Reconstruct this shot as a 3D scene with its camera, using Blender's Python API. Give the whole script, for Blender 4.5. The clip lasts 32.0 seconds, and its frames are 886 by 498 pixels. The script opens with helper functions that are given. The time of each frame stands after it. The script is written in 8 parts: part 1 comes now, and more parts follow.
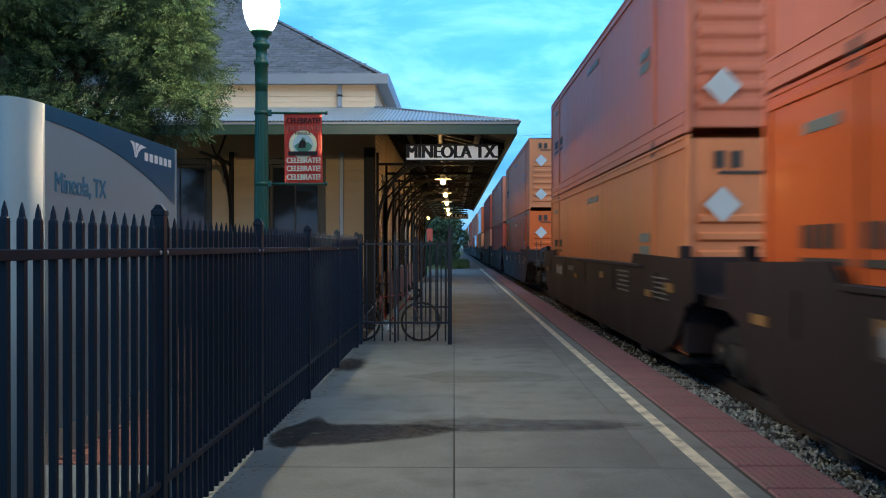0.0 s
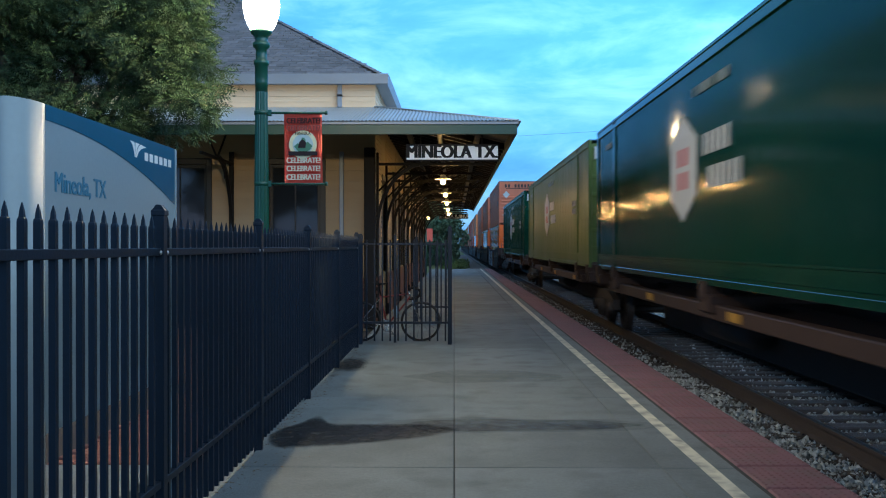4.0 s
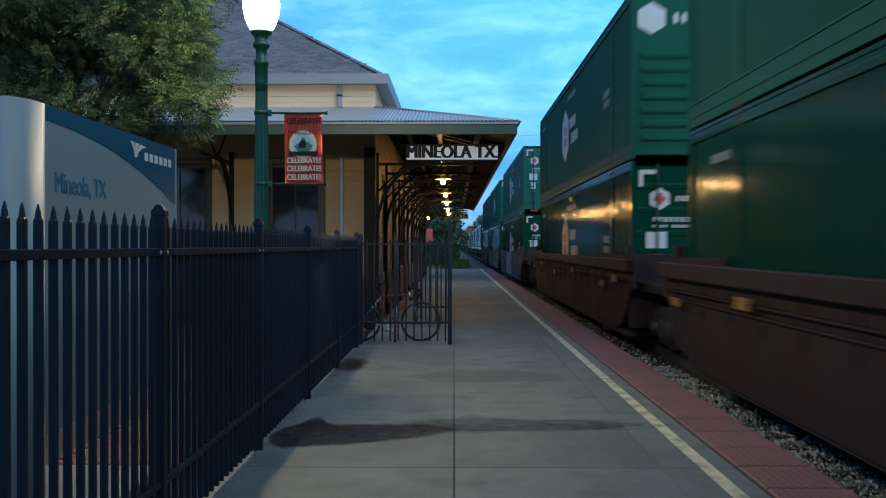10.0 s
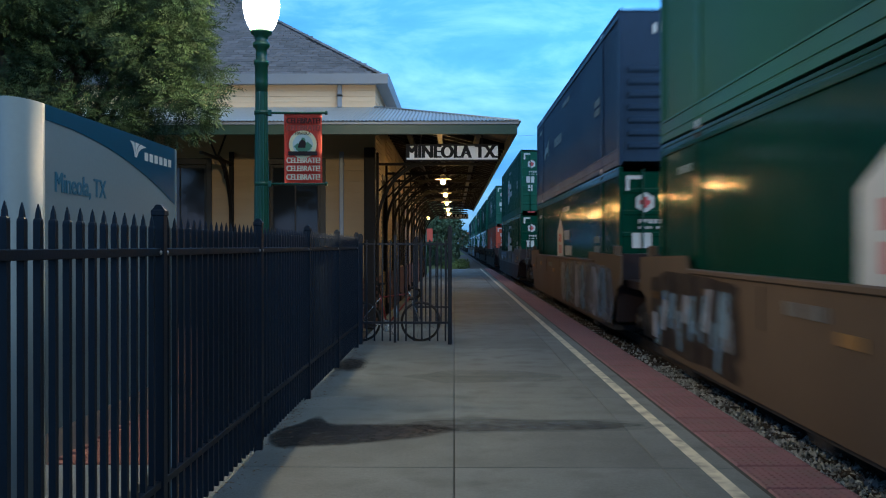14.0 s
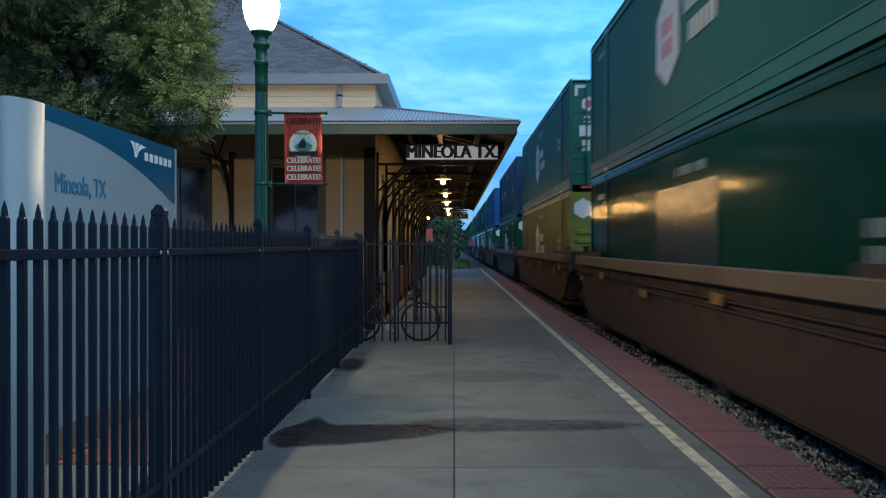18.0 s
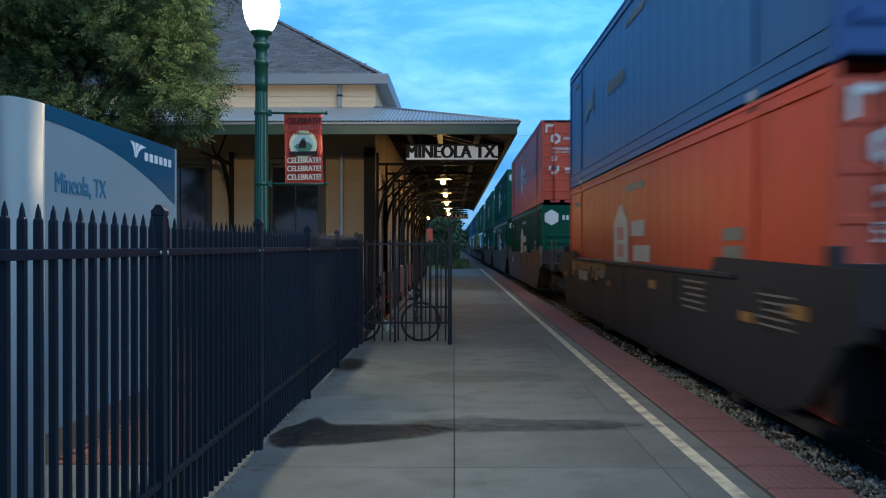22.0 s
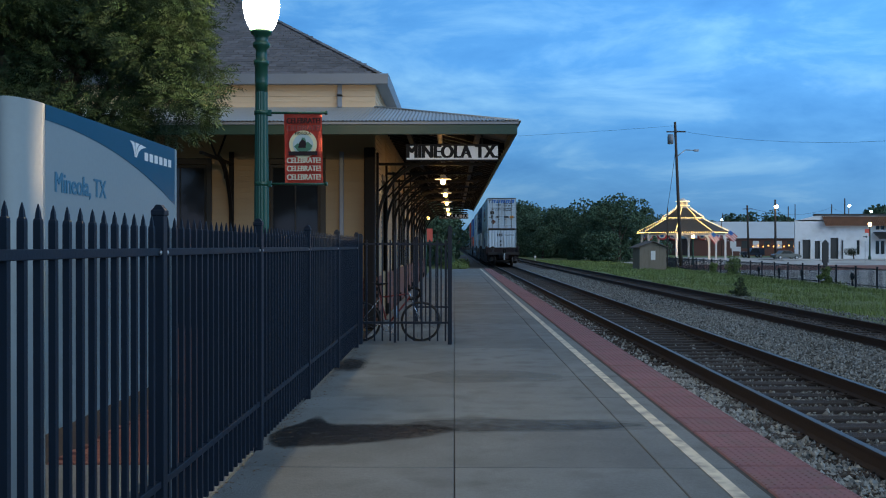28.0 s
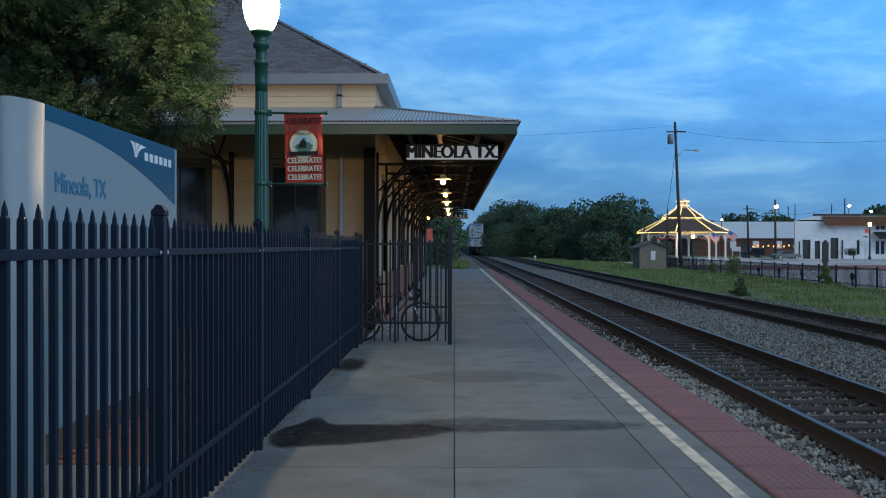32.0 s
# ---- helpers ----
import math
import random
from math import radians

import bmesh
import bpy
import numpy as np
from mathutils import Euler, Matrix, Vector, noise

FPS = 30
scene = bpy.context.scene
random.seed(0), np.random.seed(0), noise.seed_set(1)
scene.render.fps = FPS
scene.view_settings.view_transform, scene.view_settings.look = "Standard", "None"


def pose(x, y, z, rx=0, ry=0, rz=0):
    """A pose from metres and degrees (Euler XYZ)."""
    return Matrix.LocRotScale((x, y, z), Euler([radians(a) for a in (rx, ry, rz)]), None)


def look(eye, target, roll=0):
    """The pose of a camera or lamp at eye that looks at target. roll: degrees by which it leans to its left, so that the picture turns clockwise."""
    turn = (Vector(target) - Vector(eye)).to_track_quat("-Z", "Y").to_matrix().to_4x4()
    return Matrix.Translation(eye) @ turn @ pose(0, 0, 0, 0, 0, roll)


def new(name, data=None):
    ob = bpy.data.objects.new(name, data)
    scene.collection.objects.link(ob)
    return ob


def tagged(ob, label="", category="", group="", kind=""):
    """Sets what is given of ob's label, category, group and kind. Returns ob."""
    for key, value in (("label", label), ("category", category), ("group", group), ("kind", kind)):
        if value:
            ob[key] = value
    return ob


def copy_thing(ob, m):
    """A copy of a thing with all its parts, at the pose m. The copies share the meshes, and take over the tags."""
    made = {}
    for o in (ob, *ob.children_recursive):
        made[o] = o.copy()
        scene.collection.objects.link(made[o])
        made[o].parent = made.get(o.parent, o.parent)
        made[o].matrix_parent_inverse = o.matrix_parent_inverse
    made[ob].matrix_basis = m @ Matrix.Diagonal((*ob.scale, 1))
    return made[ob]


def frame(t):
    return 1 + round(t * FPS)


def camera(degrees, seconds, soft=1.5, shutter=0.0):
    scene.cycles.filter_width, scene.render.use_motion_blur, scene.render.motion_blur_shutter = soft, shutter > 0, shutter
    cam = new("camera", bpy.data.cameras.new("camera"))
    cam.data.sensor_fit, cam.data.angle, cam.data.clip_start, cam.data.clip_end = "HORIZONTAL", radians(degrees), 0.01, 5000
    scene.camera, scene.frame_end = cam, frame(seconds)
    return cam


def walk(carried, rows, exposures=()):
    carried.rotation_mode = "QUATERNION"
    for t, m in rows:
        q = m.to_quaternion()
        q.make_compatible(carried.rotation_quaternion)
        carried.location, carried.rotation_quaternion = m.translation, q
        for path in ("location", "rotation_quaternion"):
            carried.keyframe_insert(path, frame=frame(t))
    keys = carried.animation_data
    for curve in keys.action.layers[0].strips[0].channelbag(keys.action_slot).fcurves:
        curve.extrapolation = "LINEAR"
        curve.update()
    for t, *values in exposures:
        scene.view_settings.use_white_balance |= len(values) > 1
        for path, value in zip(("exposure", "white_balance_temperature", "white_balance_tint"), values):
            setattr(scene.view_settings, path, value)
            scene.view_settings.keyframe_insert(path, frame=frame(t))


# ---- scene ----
# The camera stands still on the platform, 1.6 m above the concrete; +y runs along the track.
cam = camera(52.84, 32.0, soft=1.1, shutter=0.45)
EYE = (0.0, 0.0, 1.6)
STAND = look(EYE, (-1.255, 100.0, 1.251))
walk(cam, [(0.0, STAND), (32.0, STAND)],
     exposures=[(0.0, 0.98, 5850, 0), (3.0, 0.92, 5850, 1), (6.0, 0.75, 5850, 2), (13.0, 0.70, 5850, 2), (18.0, 0.63, 5850, 2), (22.0, 0.58, 5850, 2), (23.0, 0.60, 5850, 2), (24.0, 0.76, 5850, 2), (25.0, 0.46, 5850, 2), (25.3, 0.12, 6200, 4), (26.5, 0.05, 6400, 6), (28.0, 0.0, 6400, 6), (32.0, 0.0, 6400, 6)])

# ---- light: blue hour under broken cloud ----
world = bpy.data.worlds.new("dusk")
scene.world = world
world.use_nodes = True
wn, wl = world.node_tree.nodes, world.node_tree.links
wn.clear()
sky = wn.new("ShaderNodeTexSky")
sky.sky_type, sky.sun_disc = "NISHITA", False
sky.sun_elevation, sky.sun_rotation = radians(3.0), radians(200)
sky.air_density, sky.dust_density, sky.ozone_density = 1.0, 0.4, 4.0
tc = wn.new("ShaderNodeTexCoord")
mp = wn.new("ShaderNodeMapping")
mp.inputs["Scale"].default_value = (1.0, 1.0, 3.2)
mp.inputs["Rotation"].default_value = (0.0, 0.12, 0.0)
wl.new(tc.outputs["Generated"], mp.inputs["Vector"])
nz = wn.new("ShaderNodeTexNoise")
nz.inputs["Scale"].default_value, nz.inputs["Detail"].default_value, nz.inputs["Roughness"].default_value = 4.6, 10.0, 0.58
nz.inputs["Distortion"].default_value = 0.35
wl.new(mp.outputs["Vector"], nz.inputs["Vector"])
ramp = wn.new("ShaderNodeValToRGB")
ramp.color_ramp.elements[0].position, ramp.color_ramp.elements[0].color = 0.36, (0.075, 0.285, 0.72, 1)
ramp.color_ramp.elements[1].position, ramp.color_ramp.elements[1].color = 0.72, (0.27, 0.585, 0.98, 1)
mid = ramp.color_ramp.elements.new(0.53)
mid.color = (0.115, 0.375, 0.845, 1)
wl.new(nz.outputs["Fac"], ramp.inputs["Fac"])
mixer = wn.new("ShaderNodeMix")
mixer.data_type = "RGBA"
mixer.inputs["Factor"].default_value = 0.8
gain = wn.new("ShaderNodeMix")
gain.data_type, gain.blend_type = "RGBA", "MULTIPLY"
gain.inputs["Factor"].default_value = 1.0
gain.inputs["B"].default_value = (13.0, 13.0, 13.0, 1)
wl.new(ramp.outputs["Color"], gain.inputs["A"])
wl.new(sky.outputs["Color"], mixer.inputs["A"])
wl.new(gain.outputs["Result"], mixer.inputs["B"])
# above the part in view the cloud closes to a paler, neutral grey
sepz = wn.new("ShaderNodeSeparateXYZ")
wl.new(tc.outputs["Generated"], sepz.inputs["Vector"])
rise = wn.new("ShaderNodeMapRange")
rise.inputs["From Min"].default_value, rise.inputs["From Max"].default_value = 0.28, 0.75
wl.new(sepz.outputs["Z"], rise.inputs["Value"])
lid = wn.new("ShaderNodeMix")
lid.data_type = "RGBA"
lid.inputs["B"].default_value = (2.3, 2.45, 2.6, 1)
wl.new(rise.outputs["Result"], lid.inputs["Factor"])
wl.new(mixer.outputs["Result"], lid.inputs["A"])
bg = wn.new("ShaderNodeBackground")
bg.inputs["Strength"].default_value = 0.1
# the west, across the tracks, is the brighter side of the evening sky
west = wn.new("ShaderNodeMapRange")
west.inputs["From Min"].default_value, west.inputs["From Max"].default_value = -1.0, 1.0
west.inputs["To Min"].default_value, west.inputs["To Max"].default_value = 0.42, 1.52
wl.new(sepz.outputs["X"], west.inputs["Value"])
tone = wn.new("ShaderNodeMix")
tone.data_type, tone.blend_type = "RGBA", "MULTIPLY"
tone.inputs["Factor"].default_value = 1.0
wl.new(lid.outputs["Result"], tone.inputs["A"])
wl.new(west.outputs["Result"], tone.inputs["B"])
# low over the town the evening sky is duller
dusk = wn.new("ShaderNodeMapRange")
dusk.inputs["From Min"].default_value, dusk.inputs["From Max"].default_value = 0.02, 0.2
wl.new(sepz.outputs["Z"], dusk.inputs["Value"])
dull = wn.new("ShaderNodeMix")
dull.data_type, dull.blend_type = "RGBA", "MULTIPLY"
dull.inputs["Factor"].default_value = 1.0
wl.new(tone.outputs["Result"], dull.inputs["A"])
haze = wn.new("ShaderNodeMix")
haze.data_type = "RGBA"
haze.inputs["A"].default_value, haze.inputs["B"].default_value = (0.82, 0.66, 0.56, 1), (1, 1, 1, 1)
wl.new(dusk.outputs["Result"], haze.inputs["Factor"])
wl.new(haze.outputs["Result"], dull.inputs["B"])
wl.new(dull.outputs["Result"], bg.inputs["Color"])
wo = wn.new("ShaderNodeOutputWorld")
wl.new(bg.outputs["Background"], wo.inputs["Surface"])

sun = new("sun", bpy.data.lights.new("sun", "SUN"))
sun.data.energy, sun.data.angle, sun.data.color = 1.1, radians(60), (0.90, 0.95, 1.0)
sun.matrix_basis = look((46, -41, 30), (0, 0, 0))

# ---- materials ----
def mat(name, colour, rough=0.6, metal=0.0, var=0.25, scale=3.0, fine=40.0, bump=0.2, bump_scale=60.0, stain=None, stain_amt=0.0,
        stain_scale=1.5, stretch=(1, 1, 1), coat=0.0, per_object=0.0, per_island=0.0, spec=0.5, placed=False):
    """A painted, mineral or wooden surface: colour varied at two scales, a stain colour in patches, and fine relief."""
    m = bpy.data.materials.new(name)
    m.use_nodes = True
    n, l = m.node_tree.nodes, m.node_tree.links
    b = n["Principled BSDF"]
    b.inputs["Roughness"].default_value, b.inputs["Metallic"].default_value = rough, metal
    b.inputs["Specular IOR Level"].default_value = spec
    b.inputs["Coat Weight"].default_value = coat
    t = n.new("ShaderNodeNewGeometry" if placed else "ShaderNodeTexCoord")
    mpg = n.new("ShaderNodeMapping")
    mpg.inputs["Scale"].default_value = stretch
    l.new(t.outputs["Position" if placed else "Object"], mpg.inputs["Vector"])

    def noise_node(sc, detail=6.0):
        x = n.new("ShaderNodeTexNoise")
        x.inputs["Scale"].default_value, x.inputs["Detail"].default_value = sc, detail
        l.new(mpg.outputs["Vector"], x.inputs["Vector"])
        return x.outputs["Fac"]

    def math_node(op, a, bb):
        x = n.new("ShaderNodeMath")
        x.operation = op
        for k, v in enumerate((a, bb)):
            if isinstance(v, (int, float)):
                x.inputs[k].default_value = v
            else:
                l.new(v, x.inputs[k])
        return x.outputs[0]

    big, small = noise_node(scale), noise_node(fine)
    val = math_node("ADD", math_node("MULTIPLY", big, var * 1.6), math_node("MULTIPLY", small, var * 0.9))
    val = math_node("ADD", val, 1.0 - var * 1.25)
    if per_object:
        oi = n.new("ShaderNodeObjectInfo")
        val = math_node("ADD", val, math_node("MULTIPLY", math_node("SUBTRACT", oi.outputs["Random"], 0.5), per_object))
    if per_island:
        gi = n.new("ShaderNodeNewGeometry")
        val = math_node("ADD", val, math_node("MULTIPLY", math_node("SUBTRACT", gi.outputs["Random Per Island"], 0.5), per_island))
    mul = n.new("ShaderNodeMix")
    mul.data_type, mul.blend_type = "RGBA", "MULTIPLY"
    mul.inputs["Factor"].default_value = 1.0
    mul.inputs["A"].default_value = (*colour, 1)
    l.new(val, mul.inputs["B"])
    out = mul.outputs["Result"]
    if stain:
        r = n.new("ShaderNodeValToRGB")
        r.color_ramp.elements[0].position, r.color_ramp.elements[1].position = 0.62 - 0.3 * stain_amt, 0.82 - 0.25 * stain_amt
        l.new(noise_node(stain_scale, 8.0), r.inputs["Fac"])
        sm = n.new("ShaderNodeMix")
        sm.data_type = "RGBA"
        l.new(math_node("MULTIPLY", r.outputs["Color"], min(1.0, 0.35 + stain_amt)), sm.inputs["Factor"])
        l.new(out, sm.inputs["A"])
        sm.inputs["B"].default_value = (*stain, 1)
        out = sm.outputs["Result"]
    l.new(out, b.inputs["Base Color"])
    swing = 0.25 if rough > 0.4 else 0.08
    l.new(math_node("ADD", math_node("MULTIPLY", big, swing), rough - swing / 2), b.inputs["Roughness"])
    if bump:
        bn = n.new("ShaderNodeBump")
        bn.inputs["Strength"].default_value, bn.inputs["Distance"].default_value = bump, 0.01
        l.new(noise_node(bump_scale, 4.0), bn.inputs["Height"])
        l.new(bn.outputs["Normal"], b.inputs["Normal"])
    return m


def glow(name, colour, strength):
    m = bpy.data.materials.new(name)
    m.use_nodes = True
    b = m.node_tree.nodes["Principled BSDF"]
    b.inputs["Base Color"].default_value = (*colour, 1)
    b.inputs["Emission Color"].default_value = (*colour, 1)
    b.inputs["Emission Strength"].default_value = strength
    return m


def pane(name, tint=(0.02, 0.025, 0.03)):
    m = bpy.data.materials.new(name)
    m.use_nodes = True
    b = m.node_tree.nodes["Principled BSDF"]
    b.inputs["Base Color"].default_value = (*tint, 1)
    b.inputs["Roughness"].default_value = 0.06
    b.inputs["Specular IOR Level"].default_value = 0.7
    return m



def film_of(name, colour, rough, cover, grain=9.0):
    """A thin see-through film of damp or sprayed paint, unevenly thick."""
    m = bpy.data.materials.new(name)
    m.use_nodes = True
    n, l = m.node_tree.nodes, m.node_tree.links
    b = n["Principled BSDF"]
    b.inputs["Base Color"].default_value = (*colour, 1)
    b.inputs["Roughness"].default_value = rough
    b.inputs["Specular IOR Level"].default_value = 0.15
    g = n.new("ShaderNodeTexCoord")
    x = n.new("ShaderNodeTexNoise")
    x.inputs["Scale"].default_value, x.inputs["Detail"].default_value = grain, 8.0
    l.new(g.outputs["Object"], x.inputs["Vector"])
    r = n.new("ShaderNodeMapRange")
    r.inputs["From Min"].default_value, r.inputs["From Max"].default_value = 0.3, 0.7
    r.inputs["To Min"].default_value, r.inputs["To Max"].default_value = cover * 0.55, cover * 1.25
    l.new(x.outputs["Fac"], r.inputs["Value"])
    l.new(r.outputs["Result"], b.inputs["Alpha"])
    return m


M = {}
M["concrete"] = mat("concrete", (0.158, 0.185, 0.196), 0.74, placed=True, var=0.55, scale=1.1, fine=38, bump=0.6, bump_scale=70, stain=(0.110, 0.127, 0.135), stain_amt=0.45, stain_scale=2.6, per_object=0.26, spec=0.35)
M["joint"] = mat("joint_filler", (0.05, 0.048, 0.045), 0.9)
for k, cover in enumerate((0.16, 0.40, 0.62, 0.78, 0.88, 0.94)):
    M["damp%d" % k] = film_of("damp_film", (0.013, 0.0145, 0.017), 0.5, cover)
M["line"] = mat("line_paint", (0.66, 0.64, 0.53), 0.7, placed=True, var=0.25, scale=6, stain=(0.19, 0.195, 0.19), stain_amt=0.55, stain_scale=5)
M["tactile"] = mat("tactile_red", (0.225, 0.112, 0.124), 0.75, placed=True, var=0.3, scale=3, stain=(0.17, 0.12, 0.11), stain_amt=0.4, stain_scale=5, per_object=0.15)
M["ballast"] = mat("ballast", (0.085, 0.088, 0.09), 0.9, var=0.7, scale=9, fine=22, bump=1.0, bump_scale=20, stain=(0.07, 0.06, 0.05), stain_amt=0.4, stain_scale=14)
M["stone"] = mat("ballast_stone", (0.26, 0.295, 0.305), 0.85, var=0.45, scale=10, per_island=1.35, bump=0.3)
M["stone_mid"] = mat("dusty_stone", (0.185, 0.20, 0.195), 0.9, var=0.4, scale=10, per_island=1.3, bump=0.3)
M["stone_dark"] = mat("soiled_stone", (0.135, 0.122, 0.112), 0.9, var=0.35, scale=10, per_island=0.9, bump=0.3)
M["tie"] = mat("old_tie", (0.036, 0.031, 0.029), 0.9, placed=True, var=0.5, scale=5, fine=30, stretch=(1, 8, 4), bump=0.6, per_object=0.4)
M["rail"] = mat("rail_rust", (0.038, 0.03, 0.027), 0.8, var=0.4, bump=0.3)
M["railhead"] = mat("rail_head", (0.15, 0.15, 0.15), 0.48, 1.0, var=0.2, scale=2, stretch=(6, 0.3, 1))
M["grass"] = mat("grass_ground", (0.13, 0.17, 0.062), 0.95, var=0.6, scale=0.6, fine=9, bump=1.0, bump_scale=12, stain=(0.13, 0.13, 0.06), stain_amt=0.3, stain_scale=0.35)
M["blade"] = mat("grass_blade", (0.165, 0.225, 0.072), 0.8, var=0.7, scale=0.35, per_island=0.7, bump=0)
M["asphalt"] = mat("asphalt", (0.10, 0.10, 0.098), 0.9, var=0.3, scale=0.5, stain=(0.16, 0.15, 0.13), stain_amt=0.3)
M["street"] = mat("street_concrete", (0.52, 0.52, 0.51), 0.9, var=0.25, scale=0.2, stain=(0.14, 0.13, 0.12), stain_amt=0.4, stain_scale=0.15)
M["brickpave"] = mat("brick_paving", (0.20, 0.085, 0.06), 0.9, placed=True, var=0.35, scale=3, per_object=0.4, bump=0.4)
M["fence"] = mat("black_fence", (0.0055, 0.0120, 0.0240), 0.5, var=0.35, scale=4, bump=0.1, spec=0.27)
M["galv"] = mat("galvanised", (0.5, 0.51, 0.52), 0.4, 0.85, var=0.2, scale=7)
M["lampgreen"] = mat("lamp_green", (0.007, 0.062, 0.034), 0.4, var=0.2, scale=6, bump=0.1, coat=0.2)
M["banner"] = mat("banner_red", (0.72, 0.125, 0.085), 0.75, var=0.15, scale=3, fine=160, bump=0.2, bump_scale=300)
M["cream"] = mat("cream_print", (0.75, 0.66, 0.45), 0.8, var=0.1)
M["print_dark"] = mat("dark_print", (0.02, 0.008, 0.008), 0.8, var=0.1)
M["patch"] = mat("overpaint", (0.022, 0.046, 0.062), 0.14, var=0.3, scale=2, spec=0.2)
M["gold"] = mat("gold_print", (0.80, 0.68, 0.40), 0.8, var=0.15)
M["amberbulb"] = glow("amber_bulb", (1.0, 0.42, 0.10), 3.0)
M["print_faded"] = mat("faded_print", (0.30, 0.075, 0.055), 0.8, var=0.2)
M["print_green"] = mat("green_print", (0.10, 0.22, 0.13), 0.8, var=0.1)
M["print_blue"] = mat("blue_print", (0.50, 0.56, 0.52), 0.8, var=0.1)
M["signgrey"] = mat("sign_silver", (0.262, 0.318, 0.338), 0.5, 0.0, var=0.12, scale=1.0, bump=0.02, spec=0.15)
M["signblue"] = mat("sign_blue", (0.004, 0.076, 0.145), 0.45, var=0.1, scale=1.0, bump=0.02, spec=0.25)
M["signtext"] = mat("sign_text", (0.045, 0.17, 0.27), 0.5, var=0.05, bump=0)
M["white"] = mat("white_paint", (0.78, 0.77, 0.74), 0.5, var=0.12, scale=3)
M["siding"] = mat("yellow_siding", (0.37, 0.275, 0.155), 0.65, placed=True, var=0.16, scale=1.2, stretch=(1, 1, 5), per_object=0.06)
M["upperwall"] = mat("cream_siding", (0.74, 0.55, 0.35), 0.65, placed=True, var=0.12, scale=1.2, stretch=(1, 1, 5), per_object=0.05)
M["darkgreen"] = mat("trim_green", (0.018, 0.055, 0.038), 0.45, var=0.25, scale=3)
M["iron"] = mat("dark_bracket", (0.0075, 0.007, 0.0068), 0.6, var=0.3, scale=3, spec=0.2)
M["woodunder"] = mat("under_boards", (0.13, 0.10, 0.07), 0.7, var=0.3, scale=2, stretch=(4, 0.4, 1))
M["corr"] = mat("corrugated_zinc", (0.43, 0.47, 0.50), 0.42, 0.55, var=0.15, scale=1.5, stain=(0.30, 0.31, 0.32), stain_amt=0.2)
M["gutter"] = mat("grey_gutter", (0.25, 0.28, 0.32), 0.5, 0.2, var=0.12, scale=2)
M["shingle"] = mat("slate_shingle", (0.15, 0.155, 0.175), 0.8, placed=True, var=0.3, scale=5, per_object=0.35, per_island=0.35, bump=0.4)
M["brick"] = mat("wainscot_brick", (0.14, 0.063, 0.047), 0.85, var=0.3, scale=4, per_island=0.4, per_object=0.3, bump=0.5)
M["mortar"] = mat("mortar", (0.25, 0.22, 0.19), 0.95)
M["glass"] = pane("window_glass")
M["frame"] = mat("dark_frame", (0.03, 0.032, 0.03), 0.5)
M["globe"] = glow("lamp_globe", (1.0, 0.80, 0.52), 26.0)
M["bulb"] = glow("canopy_bulb", (1.0, 0.55, 0.16), 14.0)
M["string"] = glow("string_bulb", (1.0, 0.66, 0.22), 4.0)
M["sodium"] = glow("street_bulb", (1.0, 0.60, 0.24), 9.0)
M["mercury"] = glow("cool_bulb", (0.75, 0.92, 1.0), 9.0)
M["enamel"] = mat("white_enamel", (0.75, 0.73, 0.68), 0.35, var=0.1)
M["bark"] = mat("bark", (0.075, 0.06, 0.05), 0.95, var=0.5, scale=6, stretch=(1, 1, 0.25), bump=0.8)
M["leaf"] = mat("pinnate_leaf", (0.021, 0.044, 0.018), 0.65, var=0.35, scale=0.7, per_island=0.6, bump=0, spec=0.25)
M["farleaf"] = mat("far_leaf", (0.075, 0.13, 0.075), 0.8, var=0.4, scale=0.12, fine=1.0, per_island=0.7, bump=0)
M["tyre"] = mat("rubber", (0.02, 0.02, 0.02), 0.8)
M["chrome"] = mat("chrome", (0.6, 0.6, 0.6), 0.2, 1.0, var=0.1)
M["bikered"] = mat("bike_red", (0.14, 0.015, 0.014), 0.35, var=0.1)
M["poleWood"] = mat("pole_wood", (0.075, 0.06, 0.05), 0.9, var=0.4, stretch=(1, 1, 0.1))
M["bluegrey"] = mat("metal_roof", (0.62, 0.68, 0.72), 0.5, 0.1, var=0.15, scale=0.3)
M["tileroof"] = mat("clay_tile", (0.24, 0.12, 0.07), 0.85, var=0.4, scale=1.2, fine=8, bump=0.5, bump_scale=10)
M["carpaint"] = mat("grey_car", (0.12, 0.13, 0.12), 0.3, 0.4, var=0.1, coat=0.5)
M["bluedark"] = mat("dark_blue_car", (0.03, 0.045, 0.07), 0.35, 0.2, var=0.1, coat=0.4)
M["redlight"] = glow("marker_red", (1.0, 0.004, 0.001), 240.0)
M["yellow"] = mat("yellow_mark", (0.40, 0.22, 0.03), 0.6, var=0.3)
M["oldyellow"] = mat("old_yellow_mark", (0.22, 0.115, 0.03), 0.7, var=0.5, scale=6)
M["faintblue"] = mat("faint_blue_mark", (0.27, 0.33, 0.45), 0.6, var=0.2)
M["orange_mark"] = mat("orange_mark", (0.75, 0.33, 0.05), 0.6, var=0.2)
M["mark"] = mat("white_mark", (0.50, 0.53, 0.53), 0.6, var=0.2, scale=4)
M["redmark"] = mat("red_mark", (0.45, 0.06, 0.07), 0.6, var=0.15)
M["bluemark"] = mat("blue_mark", (0.016, 0.12, 0.42), 0.5, var=0.15)
M["blackmark"] = mat("black_mark", (0.03, 0.025, 0.02), 0.6, var=0.2)
M["panelgrey"] = mat("panel_grey", (0.27, 0.28, 0.31), 0.6, var=0.5, scale=6)
